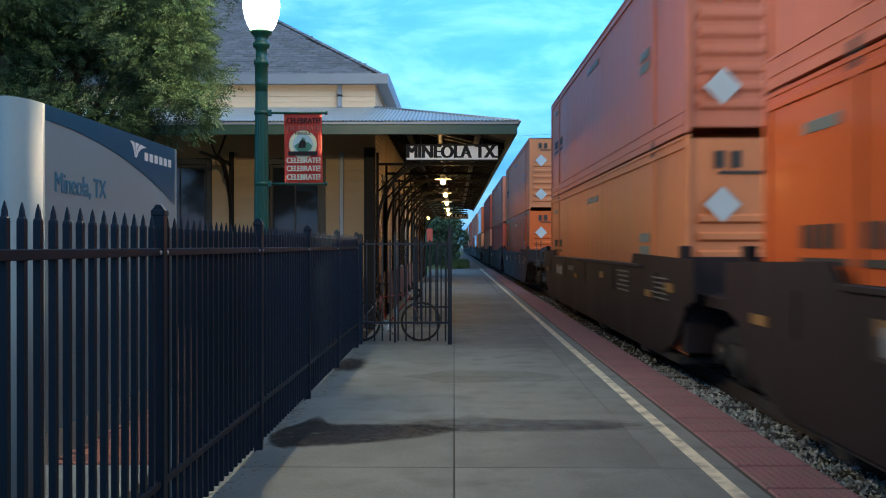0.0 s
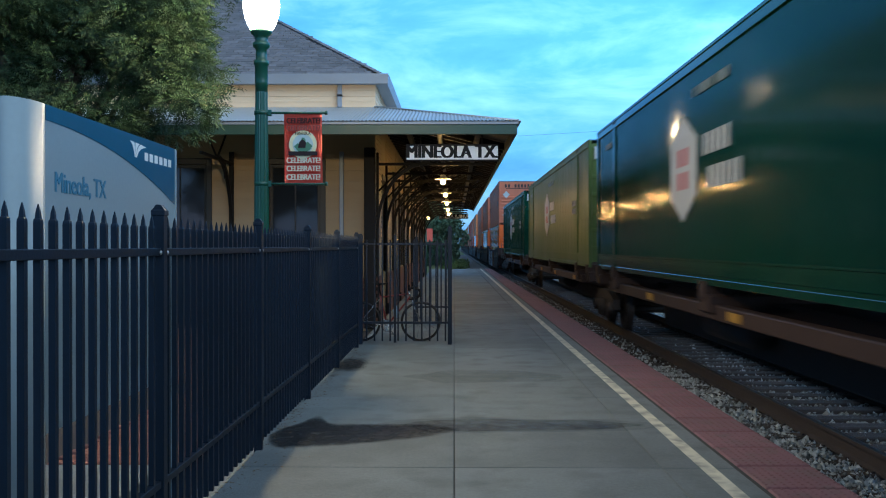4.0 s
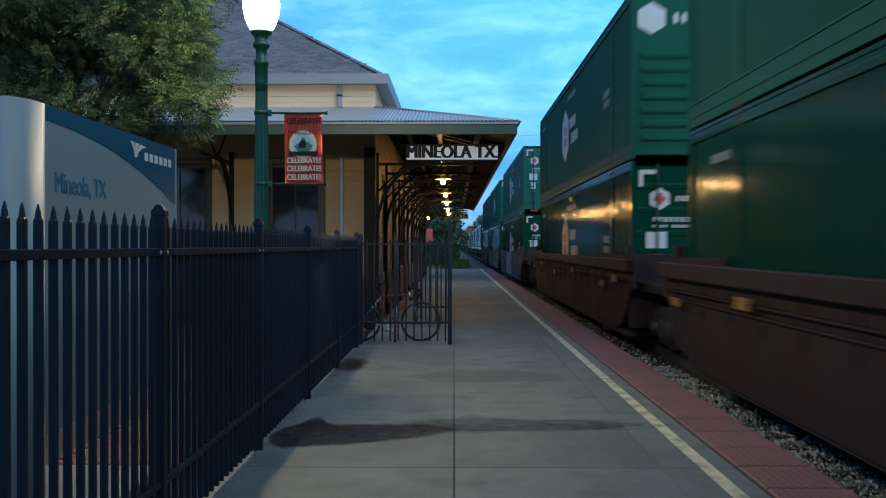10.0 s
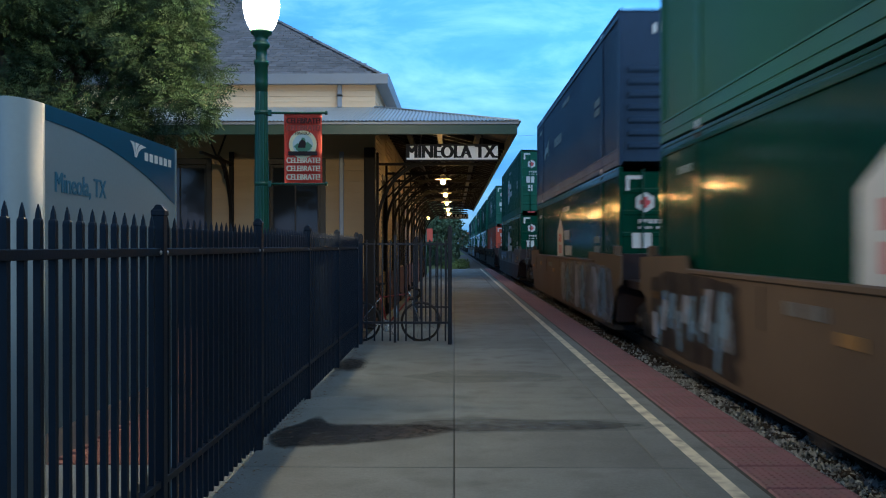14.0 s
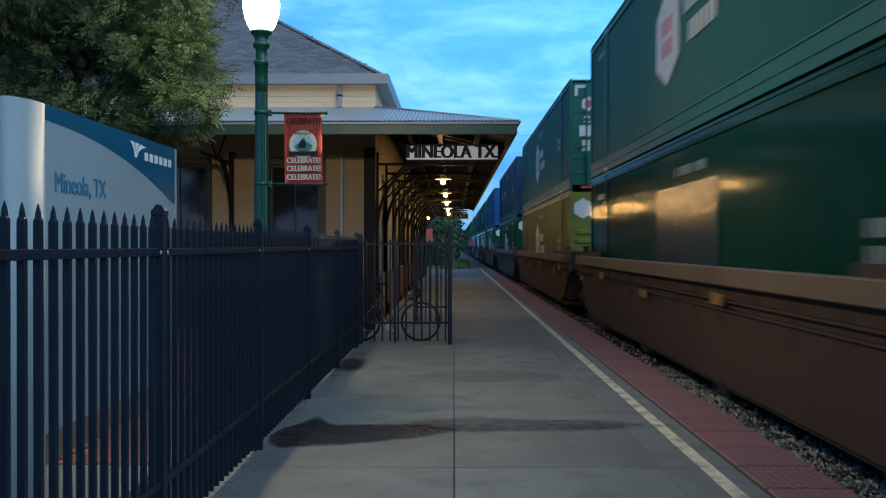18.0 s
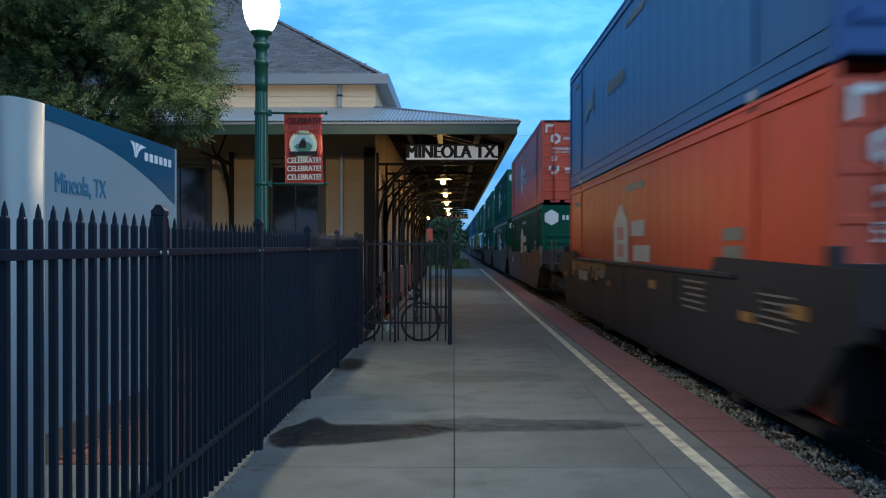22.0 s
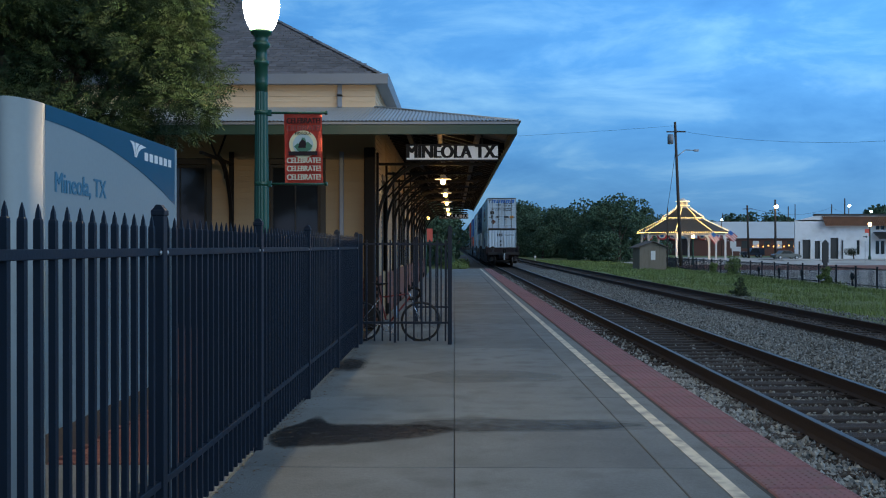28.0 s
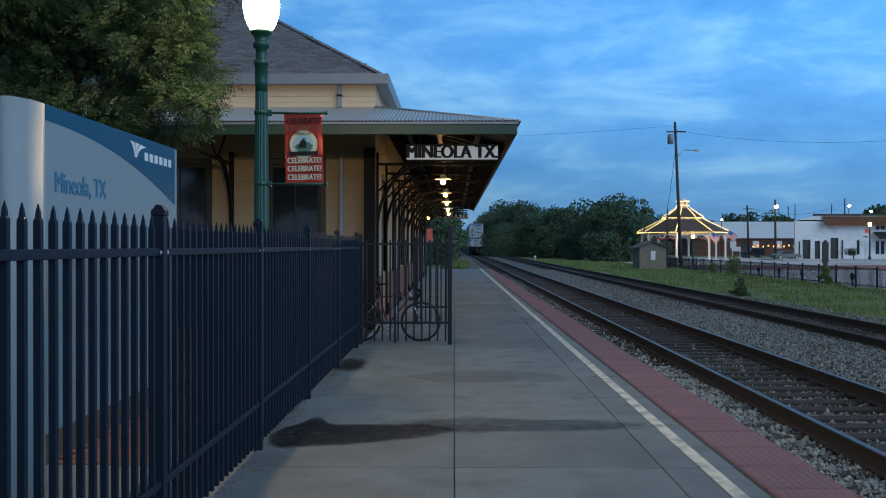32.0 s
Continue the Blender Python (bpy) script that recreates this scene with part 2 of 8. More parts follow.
M["faint"] = mat("faint_mark", (0.20, 0.25, 0.235), 0.6, var=0.2)
M["stencil"] = mat("old_stencil", (0.15, 0.145, 0.13), 0.7, var=0.4, scale=5)
M["chord"] = mat("chord_tan", (0.115, 0.08, 0.045), 0.65, var=0.45, scale=2.0, stain=(0.08, 0.045, 0.03), stain_amt=0.5, stain_scale=1.0)
M["soil"] = mat("dark_soil", (0.045, 0.037, 0.03), 0.95, var=0.5, scale=4)
M["sapling"] = mat("sapling_green", (0.022, 0.04, 0.018), 0.8, var=0.3, per_island=0.4)
M["diamond"] = mat("grey_diamond", (0.45, 0.47, 0.47), 0.5, var=0.15)
M["steel"] = mat("bogie_steel", (0.021, 0.0185, 0.018), 0.75, var=0.5, scale=5, bump=0.4)
M["wheel"] = mat("wheel_steel", (0.045, 0.038, 0.034), 0.55, 0.6, var=0.4)
M["graf_b"] = mat("spray_blue", (0.085, 0.11, 0.15), 0.6, var=0.7, scale=2.2)
for key, colour, cover in (("mist", (0.20, 0.225, 0.27), 0.5), ("sky", (0.20, 0.33, 0.46), 0.5), ("snow", (0.52, 0.54, 0.60), 0.75), ("gold", (0.36, 0.22, 0.035), 0.6), ("moss", (0.012, 0.15, 0.05), 0.8), ("coal", (0.015, 0.016, 0.02), 0.6), ("azure", (0.045, 0.20, 0.38), 0.7), ("ruby", (0.16, 0.02, 0.022), 0.75), ("chalk", (0.34, 0.36, 0.42), 0.75), ("dust", (0.10, 0.092, 0.09), 0.45)):
    M["spray_" + key] = film_of("sprayed_" + key, colour, 0.6, cover, 2.6)
M["graf_c"] = mat("spray_yellow", (0.20, 0.135, 0.05), 0.6, var=0.7, scale=2.2)


def paint(name, colour, rough=0.34, rust=0.12, coat=0.0, spec=0.16):
    return mat(name, colour, rough, var=0.22 + 0.5 * max(0, rust - 0.12), scale=0.9, fine=14, stretch=(1, 1, 0.35), bump=0.12, bump_scale=18, stain=tuple(c * 0.45 + 0.02 for c in colour), stain_amt=rust, stain_scale=1.3, coat=coat, spec=spec)


P = {
    "green": paint("box_green", (0.009, 0.058, 0.038), 0.12, spec=0.25),
    "jade": paint("box_jade_green", (0.015, 0.084, 0.058), 0.6, spec=0.07),
    "teal": paint("box_teal", (0.022, 0.102, 0.076), 0.5, coat=0.0),
    "deep": paint("box_deep_green", (0.0055, 0.043, 0.027), 0.10, spec=0.27),
    "lime": paint("box_light_green", (0.098, 0.155, 0.05), 0.5, coat=0.0),
    "olive": paint("box_olive", (0.125, 0.145, 0.034), 0.5, coat=0.0),
    "red": paint("box_red", (0.40, 0.07, 0.04), 0.5),
    "pink": paint("box_faded_red", (0.54, 0.175, 0.10), 0.5),
    "orange": paint("box_orange", (0.56, 0.12, 0.035), 0.13, coat=0.0, spec=0.2),
    "amber": paint("box_faded_orange", (0.56, 0.20, 0.085), 0.55, coat=0.0),
    "navy": paint("box_navy", (0.021, 0.045, 0.088), 0.5, coat=0.0),
    "blue": paint("box_blue", (0.025, 0.085, 0.26), 0.4),
    "pale": mat("box_white", (0.50, 0.575, 0.63), 0.42, var=0.22, scale=1.2, fine=16, stretch=(1, 1, 0.16), bump=0.12, bump_scale=18, stain=(0.22, 0.16, 0.11), stain_amt=0.30, stain_scale=2.2, spec=0.3),
    "brown": paint("car_brown", (0.050, 0.033, 0.028), 0.6, rust=0.4, coat=0.0),
    "dark": paint("car_dark_brown", (0.024, 0.0160, 0.0168), 0.65, rust=0.4, coat=0.0),
    "ochre": paint("car_ochre", (0.052, 0.040, 0.030), 0.6, rust=0.35, coat=0.0),
    "tan": paint("car_tan", (0.098, 0.069, 0.046), 0.6, rust=0.35, coat=0.0),
    "ink": paint("car_blue_black", (0.022, 0.025, 0.032), 0.6, rust=0.3, coat=0.0),
    "maroon": paint("car_maroon", (0.037, 0.020, 0.024), 0.6, rust=0.35, coat=0.0),
    # darker brown that stands in for shade on a car's lower side
    "lower_shade": paint("car_shade_brown", (0.030, 0.021, 0.020), 0.8, rust=0.5, coat=0.0),
    "rust": paint("car_rust", (0.055, 0.034, 0.026), 0.7, rust=0.4, coat=0.0),
}


# ---- mesh helpers ----
def box(bm, x0, x1, y0, y1, z0, z1, bevel=0.0):
    tmp = bmesh.new() if bevel else bm
    vs = [tmp.verts.new(p) for p in ((x0, y0, z0), (x1, y0, z0), (x1, y1, z0), (x0, y1, z0), (x0, y0, z1), (x1, y0, z1), (x1, y1, z1), (x0, y1, z1))]
    for f in ((3, 2, 1, 0), (4, 5, 6, 7), (0, 1, 5, 4), (1, 2, 6, 5), (2, 3, 7, 6), (3, 0, 4, 7)):
        tmp.faces.new([vs[k] for k in f])
    if bevel:
        bmesh.ops.bevel(tmp, geom=list(tmp.edges), offset=bevel, segments=1, affect="EDGES")
        absorb(bm, tmp)


def absorb(bm, tmp, m=None):
    made = {}
    for v in tmp.verts:
        made[v] = bm.verts.new(m @ v.co if m else v.co)
    for f in tmp.faces:
        try:
            g = bm.faces.new([made[v] for v in f.verts])
            g.smooth = f.smooth
        except ValueError:
            pass
    tmp.free()


def rod(bm, a, b, r0, r1=None, seg=8, caps=True):
    """A straight round bar from a to b."""
    a, b = Vector(a), Vector(b)
    r1 = r0 if r1 is None else r1
    q = (b - a).to_track_quat("Z", "Y").to_matrix()
    rings = []
    for c, r in ((a, r0), (b, r1)):
        rings.append([bm.verts.new(c + q @ Vector((r * math.cos(2 * math.pi * k / seg), r * math.sin(2 * math.pi * k / seg), 0))) for k in range(seg)])
    for k in range(seg):
        bm.faces.new((rings[0][k], rings[0][(k + 1) % seg], rings[1][(k + 1) % seg], rings[1][k])).smooth = True
    if caps:
        bm.faces.new(rings[0][::-1])
        bm.faces.new(rings[1])


def pipe(bm, pts, r, seg=6):
    for a, b in zip(pts, pts[1:]):
        rod(bm, a, b, r, r, seg)


def lathe(bm, profile, c=(0, 0, 0), seg=16, axis="z", cap=True):
    """Turn (radius, height) pairs about an axis through c."""
    rings = []
    for r, h in profile:
        ring = []
        for k in range(seg):
            a = 2 * math.pi * k / seg
            p = (r * math.cos(a), r * math.sin(a), h)
            if axis == "x":
                p = (h, r * math.cos(a), r * math.sin(a))
            elif axis == "y":
                p = (r * math.sin(a), h, r * math.cos(a))
            ring.append(bm.verts.new((p[0] + c[0], p[1] + c[1], p[2] + c[2])))
        rings.append(ring)
    for lo, hi in zip(rings, rings[1:]):
        for k in range(seg):
            bm.faces.new((lo[k], lo[(k + 1) % seg], hi[(k + 1) % seg], hi[k])).smooth = True
    if cap:
        bm.faces.new(rings[0][::-1])
        bm.faces.new(rings[-1])


def slab(bm, pts, axis, a, b):
    """A flat outline given in two axes, thickened along the third from a to b."""
    def at(p, h):
        return {"x": (h, p[0], p[1]), "y": (p[0], h, p[1]), "z": (p[0], p[1], h)}[axis]
    lo, hi = [bm.verts.new(at(p, a)) for p in pts], [bm.verts.new(at(p, b)) for p in pts]
    bm.faces.new(lo[::-1])
    bm.faces.new(hi)
    for k in range(len(pts)):
        j = (k + 1) % len(pts)
        bm.faces.new((lo[k], lo[j], hi[j], hi[k]))


def mesh_of(name, bm, material):
    bmesh.ops.recalc_face_normals(bm, faces=list(bm.faces))
    me = bpy.data.meshes.new(name)
    bm.to_mesh(me)
    bm.free()
    me.materials.append(material)
    return me


def part(name, bm, material, parent=None, label=""):
    """Link a bmesh (or a shared mesh) as one mesh object under a thing or part."""
    me = bm if isinstance(bm, bpy.types.Mesh) else mesh_of(name, bm, material)
    ob = new(name, me)
    ob.parent = parent
    if label:
        ob["label"] = label
    return ob


def soup(name, verts, faces, material, parent=None):
    me = bpy.data.meshes.new(name)
    me.from_pydata(verts if isinstance(verts, list) else verts.tolist(), [], faces if isinstance(faces, list) else faces.tolist())
    me.materials.append(material)
    ob = new(name, me)
    ob.parent = parent
    return ob


def thing(name, label, category, at=(0, 0, 0), turn=0.0, group="", kind=""):
    ob = new(name)
    ob.empty_display_size = 0.1
    ob.matrix_basis = pose(*at, 0, 0, turn)
    return tagged(ob, label, category, group, kind)


def lettering(name, text, size, material, parent, m, depth=0.002, xscale=1.0, bold=0.0):
    """Raised letters in the built-in font, as a mesh part."""
    cu = bpy.data.curves.new(name, "FONT")
    cu.body, cu.size, cu.extrude = text, size, depth
    cu.align_x, cu.align_y = "CENTER", "CENTER"
    tmp = bpy.data.objects.new(name, cu)
    scene.collection.objects.link(tmp)
    me = bpy.data.meshes.new_from_object(tmp.evaluated_get(bpy.context.evaluated_depsgraph_get()))
    bpy.data.objects.remove(tmp)
    me.transform(m @ Matrix.Diagonal((xscale, 1, 1, 1)))
    if bold:
        # heavier strokes: the same outline again, a little to either side
        bm = bmesh.new()
        bm.from_mesh(me)
        for k, dx in ((1, -bold), (2, bold)):
            shift = m.to_3x3() @ Vector((dx, 0, 0.0003 * k))
            tmp = bmesh.new()
            tmp.from_mesh(me)
            absorb(bm, tmp, Matrix.Translation(shift))
        bm.to_mesh(me)
        bm.free()
    for p in me.polygons:
        p.use_smooth = False
    me.materials.clear()
    me.materials.append(material)
    ob = new(name, me)
    ob.parent = parent
    return ob


FACE_SOUTH = Matrix(((1, 0, 0, 0), (0, 0, -1, 0), (0, 1, 0, 0), (0, 0, 0, 1)))  # letters upright, read by one looking along +y
FACE_EAST = Matrix(((0, 0, 1, 0), (1, 0, 0, 0), (0, 1, 0, 0), (0, 0, 0, 1)))    # letters upright, read by one looking along -x


def spot(name, at, watts, colour, size=0.1):
    ob = new(name, bpy.data.lights.new(name, "POINT"))
    ob.data.energy, ob.data.color, ob.data.shadow_soft_size = watts, colour, size
    ob.location = at
    return ob

# ---- ground, platform, tracks ----
RAIL = -0.12           # top of rail
TRACK_A, TRACK_B = 4.31, 8.62
P_END = 62.4           # the platform's far end
EDGE = 2.60


def ground_height(x, y):
    if x < 2.7:
        z = -0.5 if y < P_END - 0.5 else -0.42
        return z if x > -1.7 or y > 16 else -0.3
    if x < 11.0:
        return -0.42
    if x < 21.0:
        return -0.42 - 0.2 * (x - 11.0) / 10.0 + 0.06 * noise.noise((x * 0.35, y * 0.2, 0))
    return -0.66


def build_ground():
    xs = [-3000, -600, -120, -40, -16, -8, -4, -1.75, -1.65, 0, 2.5, 2.75, 5, 8, 11, 12, 13.5, 15, 17, 19, 21, 24, 40, 90, 200, 700, 3000]
    ys = [-3000, -300, -60, -20, -8] + [-4 + 4 * k for k in range(35)] + [150, 180, 230, 320, 500, 900, 3000]
    verts = [(x, y, ground_height(x, y)) for y in ys for x in xs]
    w = len(xs)
    faces = [(j * w + i, j * w + i + 1, (j + 1) * w + i + 1, (j + 1) * w + i) for j in range(len(ys) - 1) for i in range(w - 1)]
    tagged(soup("ground", verts, faces, M["grass"]), "grassy ground sloping gently away from the tracks", "ground", kind="structure")
    # ballast bed, with shoulders
    prof = [(2.55, -0.44), (2.62, -0.30), (3.3, -0.335), (5.35, -0.335), (5.7, -0.30), (7.3, -0.30), (7.8, -0.33), (9.5, -0.33), (10.3, -0.34), (11.6, -0.50)]
    yy = [-30 + 1.5 * k for k in range(100)] + [140, 180, 260, 400, 700]
    verts, faces = [], []
    for y in yy:
        for x, z in prof:
            verts.append((x, y, z + 0.025 * noise.noise((x * 2.0, y * 1.3, 3.0))))
    w = len(prof)
    faces = [(j * w + i, j * w + i + 1, (j + 1) * w + i + 1, (j + 1) * w + i) for j in range(len(yy) - 1) for i in range(w - 1)]
    tagged(soup("ballast_bed", verts, faces, M["ballast"]), "grey crushed-stone ballast bed under both tracks", "ballast", kind="structure")


build_ground()


def scatter_stones():
    rng = np.random.default_rng(4)
    base = np.array([(1, 0, 0), (-1, 0, 0), (0, 1, 0), (0, -1, 0), (0, 0, 1), (0, 0, -1)], float)
    tri = np.array([(0, 2, 4), (2, 1, 4), (1, 3, 4), (3, 0, 4), (2, 0, 5), (1, 2, 5), (3, 1, 5), (0, 3, 5)])
    zones = [(2.62, 3.46, 3.5, 14, 8000, -0.305), (3.64, 4.98, 4.5, 16, 3600, -0.327), (5.12, 7.75, 6, 26, 26000, -0.285), (7.9, 9.3, 9, 26, 3000, -0.315), (9.4, 11.4, 12, 36, 4500, -0.34),
             (2.62, 3.46, 14, 60, 3500, -0.305), (5.12, 7.75, 26, 70, 14000, -0.29), (3.64, 4.98, 16, 60, 1800, -0.325)]
    heaps = {"stone": ([], [], 0), "stone_mid": ([], [], 0), "stone_dark": ([], [], 0)}
    for x0, x1, y0, y1, n, z in zones:
        kind = "stone" if x1 < 3.5 else "stone_dark" if x0 > 7.8 and x1 < 9.35 else "stone_mid"
        c = np.stack([rng.uniform(x0, x1, n), rng.uniform(y0, y1, n), z + rng.uniform(-0.012, 0.018, n)], 1)
        s = rng.uniform(0.014, 0.034, (n, 1, 1)) * rng.uniform(0.6, 1.25, (n, 1, 3))
        v = base[None] * s + rng.uniform(-0.45, 0.45, (n, 6, 3)) * s
        a = rng.uniform(0, 6.28, n)
        rot = np.zeros((n, 3, 3))
        rot[:, 0, 0], rot[:, 0, 1], rot[:, 1, 0], rot[:, 1, 1], rot[:, 2, 2] = np.cos(a), -np.sin(a), np.sin(a), np.cos(a), 1
        v = np.einsum("nij,nkj->nki", rot, v) + c[:, None]
        V, F, k = heaps[kind]
        V.append(v.reshape(-1, 3))
        F.append((tri[None] + 6 * (k + np.arange(n))[:, None, None]).reshape(-1, 3))
        heaps[kind] = (V, F, k + n)
    for kind, name, label in (("stone", "ballast_stones", "loose grey crushed stones beside the platform"), ("stone_mid", "dusty_stones", "dusty grey stones between rails and tracks"), ("stone_dark", "soiled_stones", "brown oil-soiled stones between the rails")):
        tagged(soup(name, np.concatenate(heaps[kind][0]), np.concatenate(heaps[kind][1]), M[kind]), label, "gravel", kind="stuff")


scatter_stones()


def build_track(cx, name, label):
    """Two flat-bottom rails on ties."""
    tr = thing(name, label, "railway track", (cx, 0, RAIL), kind="structure")
    for side in (-1, 1):
        x = side * 0.7525
        bm = bmesh.new()
        prof = [(-0.07, -0.171), (0.07, -0.171), (0.07, -0.16), (0.012, -0.14), (0.010, -0.045), (0.034, -0.036), (0.034, -0.004), (-0.034, -0.004), (-0.034, -0.036), (-0.010, -0.045), (-0.012, -0.14), (-0.07, -0.16)]
        slab(bm, [(x + a, b) for a, b in prof], "y", -40, 600)
        part("rail", bm, M["rail"], tr, "rusty brown rail web and foot")
        bm = bmesh.new()
        slab(bm, [(x - 0.034, -0.004), (x - 0.028, 0.0), (x + 0.028, 0.0), (x + 0.034, -0.004)], "y", -40, 600)
        part("rail_head", bm, M["railhead"] if cx == TRACK_A else M["rail"], tr, "running surface of the rail")
    bm = bmesh.new()
    box(bm, -1.3, 1.3, -0.115, 0.115, -0.33, -0.166, 0.012)
    tie = mesh_of("tie", bm, M["tie"])
    bm = bmesh.new()
    for s in (-1, 1):
        box(bm, s * 0.7525 - 0.17, s * 0.7525 + 0.17, -0.09, 0.09, -0.17, -0.158, 0.004)
        for dx in (-0.1, 0.1):
            box(bm, s * 0.7525 + dx - 0.012, s * 0.7525 + dx + 0.012, -0.05, -0.02, -0.16, -0.14)
    plate = mesh_of("tie_plate", bm, M["rail"])
    rng = random.Random(3)
    for k in range(150):
        o = part("tie", tie, None, tr)
        o.location, o.rotation_euler = (rng.uniform(-0.03, 0.03), 1.0 + 0.495 * k, rng.uniform(-0.012, 0.004)), (0, 0, rng.uniform(-0.012, 0.012))
        if k < 60:
            o = part("tie_plate", plate, None, tr)
            o.location = (0, 1.0 + 0.495 * k, 0)
    bm = bmesh.new()
    for k in range(150, 420):
        box(bm, -1.3, 1.3, 0.885 + 0.495 * k, 1.115 + 0.495 * k, -0.33, -0.166)
    tagged(part("tie_row", bm, M["tie"], tr), kind="stuff")


build_track(TRACK_A, "railway_track", "main track with polished rails on old dark ties")
build_track(TRACK_B, "railway_track", "second track with rusty rails beyond the main one")


def build_platform():
    pl = thing("platform", "grey jointed concrete platform with a dark stained surface", "platform", kind="structure")
    bm = bmesh.new()
    box(bm, -1.62, EDGE - 0.005, -6, P_END, -0.6, -0.075)
    part("platform_base", bm, M["joint"], pl, "dark joint filler and base under the slabs")
    cols = ((-1.55, -0.003), (0.003, 1.497), (1.503, 2.021))
    for a, b in cols:
        bm = bmesh.new()
        box(bm, a, b, 0.0045, 1.4955, -0.10, 0.0, 0.005)
        me = mesh_of("slab", bm, M["concrete"])
        for k in range(-6, 41):
            y = 0.43 + 1.5 * k
            if y + 1.5 < P_END:
                part("slab", me, None, pl).location = (0, y, 0.0005 * ((k * 7) % 5))
    bm = bmesh.new()
    box(bm, -1.72, -1.56, -6, 14.6, -0.35, -0.02, 0.01)
    part("kerb", bm, M["concrete"], pl, "weathered concrete kerb under the fence")
    bm = bmesh.new()
    box(bm, 0, 0.54, 0.011, 0.589, -0.09, 0.0, 0.010)
    for i in range(9):
        for j in range(10):
            cx, cy = 0.03 + 0.06 * i, 0.03 + 0.06 * j
            lo = [bm.verts.new((cx + 0.0125 * a, cy + 0.0125 * b, 0.0003)) for a, b in ((1, 0), (0.5, 0.87), (-0.5, 0.87), (-1, 0), (-0.5, -0.87), (0.5, -0.87))]
            hi = [bm.verts.new((cx + 0.007 * a, cy + 0.007 * b, 0.005)) for a, b in ((1, 0), (0.5, 0.87), (-0.5, 0.87), (-1, 0), (-0.5, -0.87), (0.5, -0.87))]
            bm.faces.new(hi)
            for q in range(6):
                bm.faces.new((lo[q], lo[(q + 1) % 6], hi[(q + 1) % 6], hi[q]))
    me = mesh_of("tactile_tile", bm, M["tactile"])
    for k in range(-10, 103):
        y = 0.492 + 0.6 * k
        if y + 0.6 < P_END:
            part("tactile_tile", me, None, pl, "red tactile tile with raised domes" if k == 0 else "").location = (2.055, y, 0.004 + 0.001 * ((k * 5) % 3))
    bm = bmesh.new()
    box(bm, 1.770, 1.874, -6, P_END, 0.0025, 0.0055)
    part("safety_line", bm, M["line"], pl, "worn white painted safety line")
    bm = bmesh.new()
    box(bm, 2.0225, 2.0535, -6, P_END, -0.07, -0.004)
    part("edge_sealant", bm, M["joint"], pl, "black sealant joint beside the tactile strip")
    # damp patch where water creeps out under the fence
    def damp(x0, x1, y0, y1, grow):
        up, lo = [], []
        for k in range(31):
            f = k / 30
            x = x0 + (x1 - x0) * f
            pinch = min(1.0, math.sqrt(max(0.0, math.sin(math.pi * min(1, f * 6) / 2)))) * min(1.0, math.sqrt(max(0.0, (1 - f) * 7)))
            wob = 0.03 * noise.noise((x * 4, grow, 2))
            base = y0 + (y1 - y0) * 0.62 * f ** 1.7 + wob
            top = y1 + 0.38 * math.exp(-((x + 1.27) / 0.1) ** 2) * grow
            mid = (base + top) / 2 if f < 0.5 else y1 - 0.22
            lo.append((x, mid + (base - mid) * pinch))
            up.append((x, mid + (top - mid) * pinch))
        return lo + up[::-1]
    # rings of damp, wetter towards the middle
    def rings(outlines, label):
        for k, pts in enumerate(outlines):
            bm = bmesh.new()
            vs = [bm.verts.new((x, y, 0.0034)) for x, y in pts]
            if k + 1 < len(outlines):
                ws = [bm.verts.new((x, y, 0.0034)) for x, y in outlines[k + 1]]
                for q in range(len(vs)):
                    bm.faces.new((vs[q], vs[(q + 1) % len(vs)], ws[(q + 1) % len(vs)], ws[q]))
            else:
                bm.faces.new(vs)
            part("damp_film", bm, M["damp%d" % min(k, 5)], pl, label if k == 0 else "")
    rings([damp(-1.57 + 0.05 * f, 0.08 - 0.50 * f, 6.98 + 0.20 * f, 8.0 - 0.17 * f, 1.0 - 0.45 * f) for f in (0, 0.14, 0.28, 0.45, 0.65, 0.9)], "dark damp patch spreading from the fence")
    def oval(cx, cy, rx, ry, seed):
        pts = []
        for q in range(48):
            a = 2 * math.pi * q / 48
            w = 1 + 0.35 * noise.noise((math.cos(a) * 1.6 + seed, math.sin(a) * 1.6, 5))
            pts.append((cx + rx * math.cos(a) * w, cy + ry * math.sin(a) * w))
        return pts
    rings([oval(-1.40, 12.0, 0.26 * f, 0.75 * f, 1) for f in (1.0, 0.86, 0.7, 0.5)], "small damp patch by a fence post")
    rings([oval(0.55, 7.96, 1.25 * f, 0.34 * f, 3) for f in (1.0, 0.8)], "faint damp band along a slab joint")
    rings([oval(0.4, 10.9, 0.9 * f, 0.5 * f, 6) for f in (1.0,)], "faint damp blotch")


build_platform()

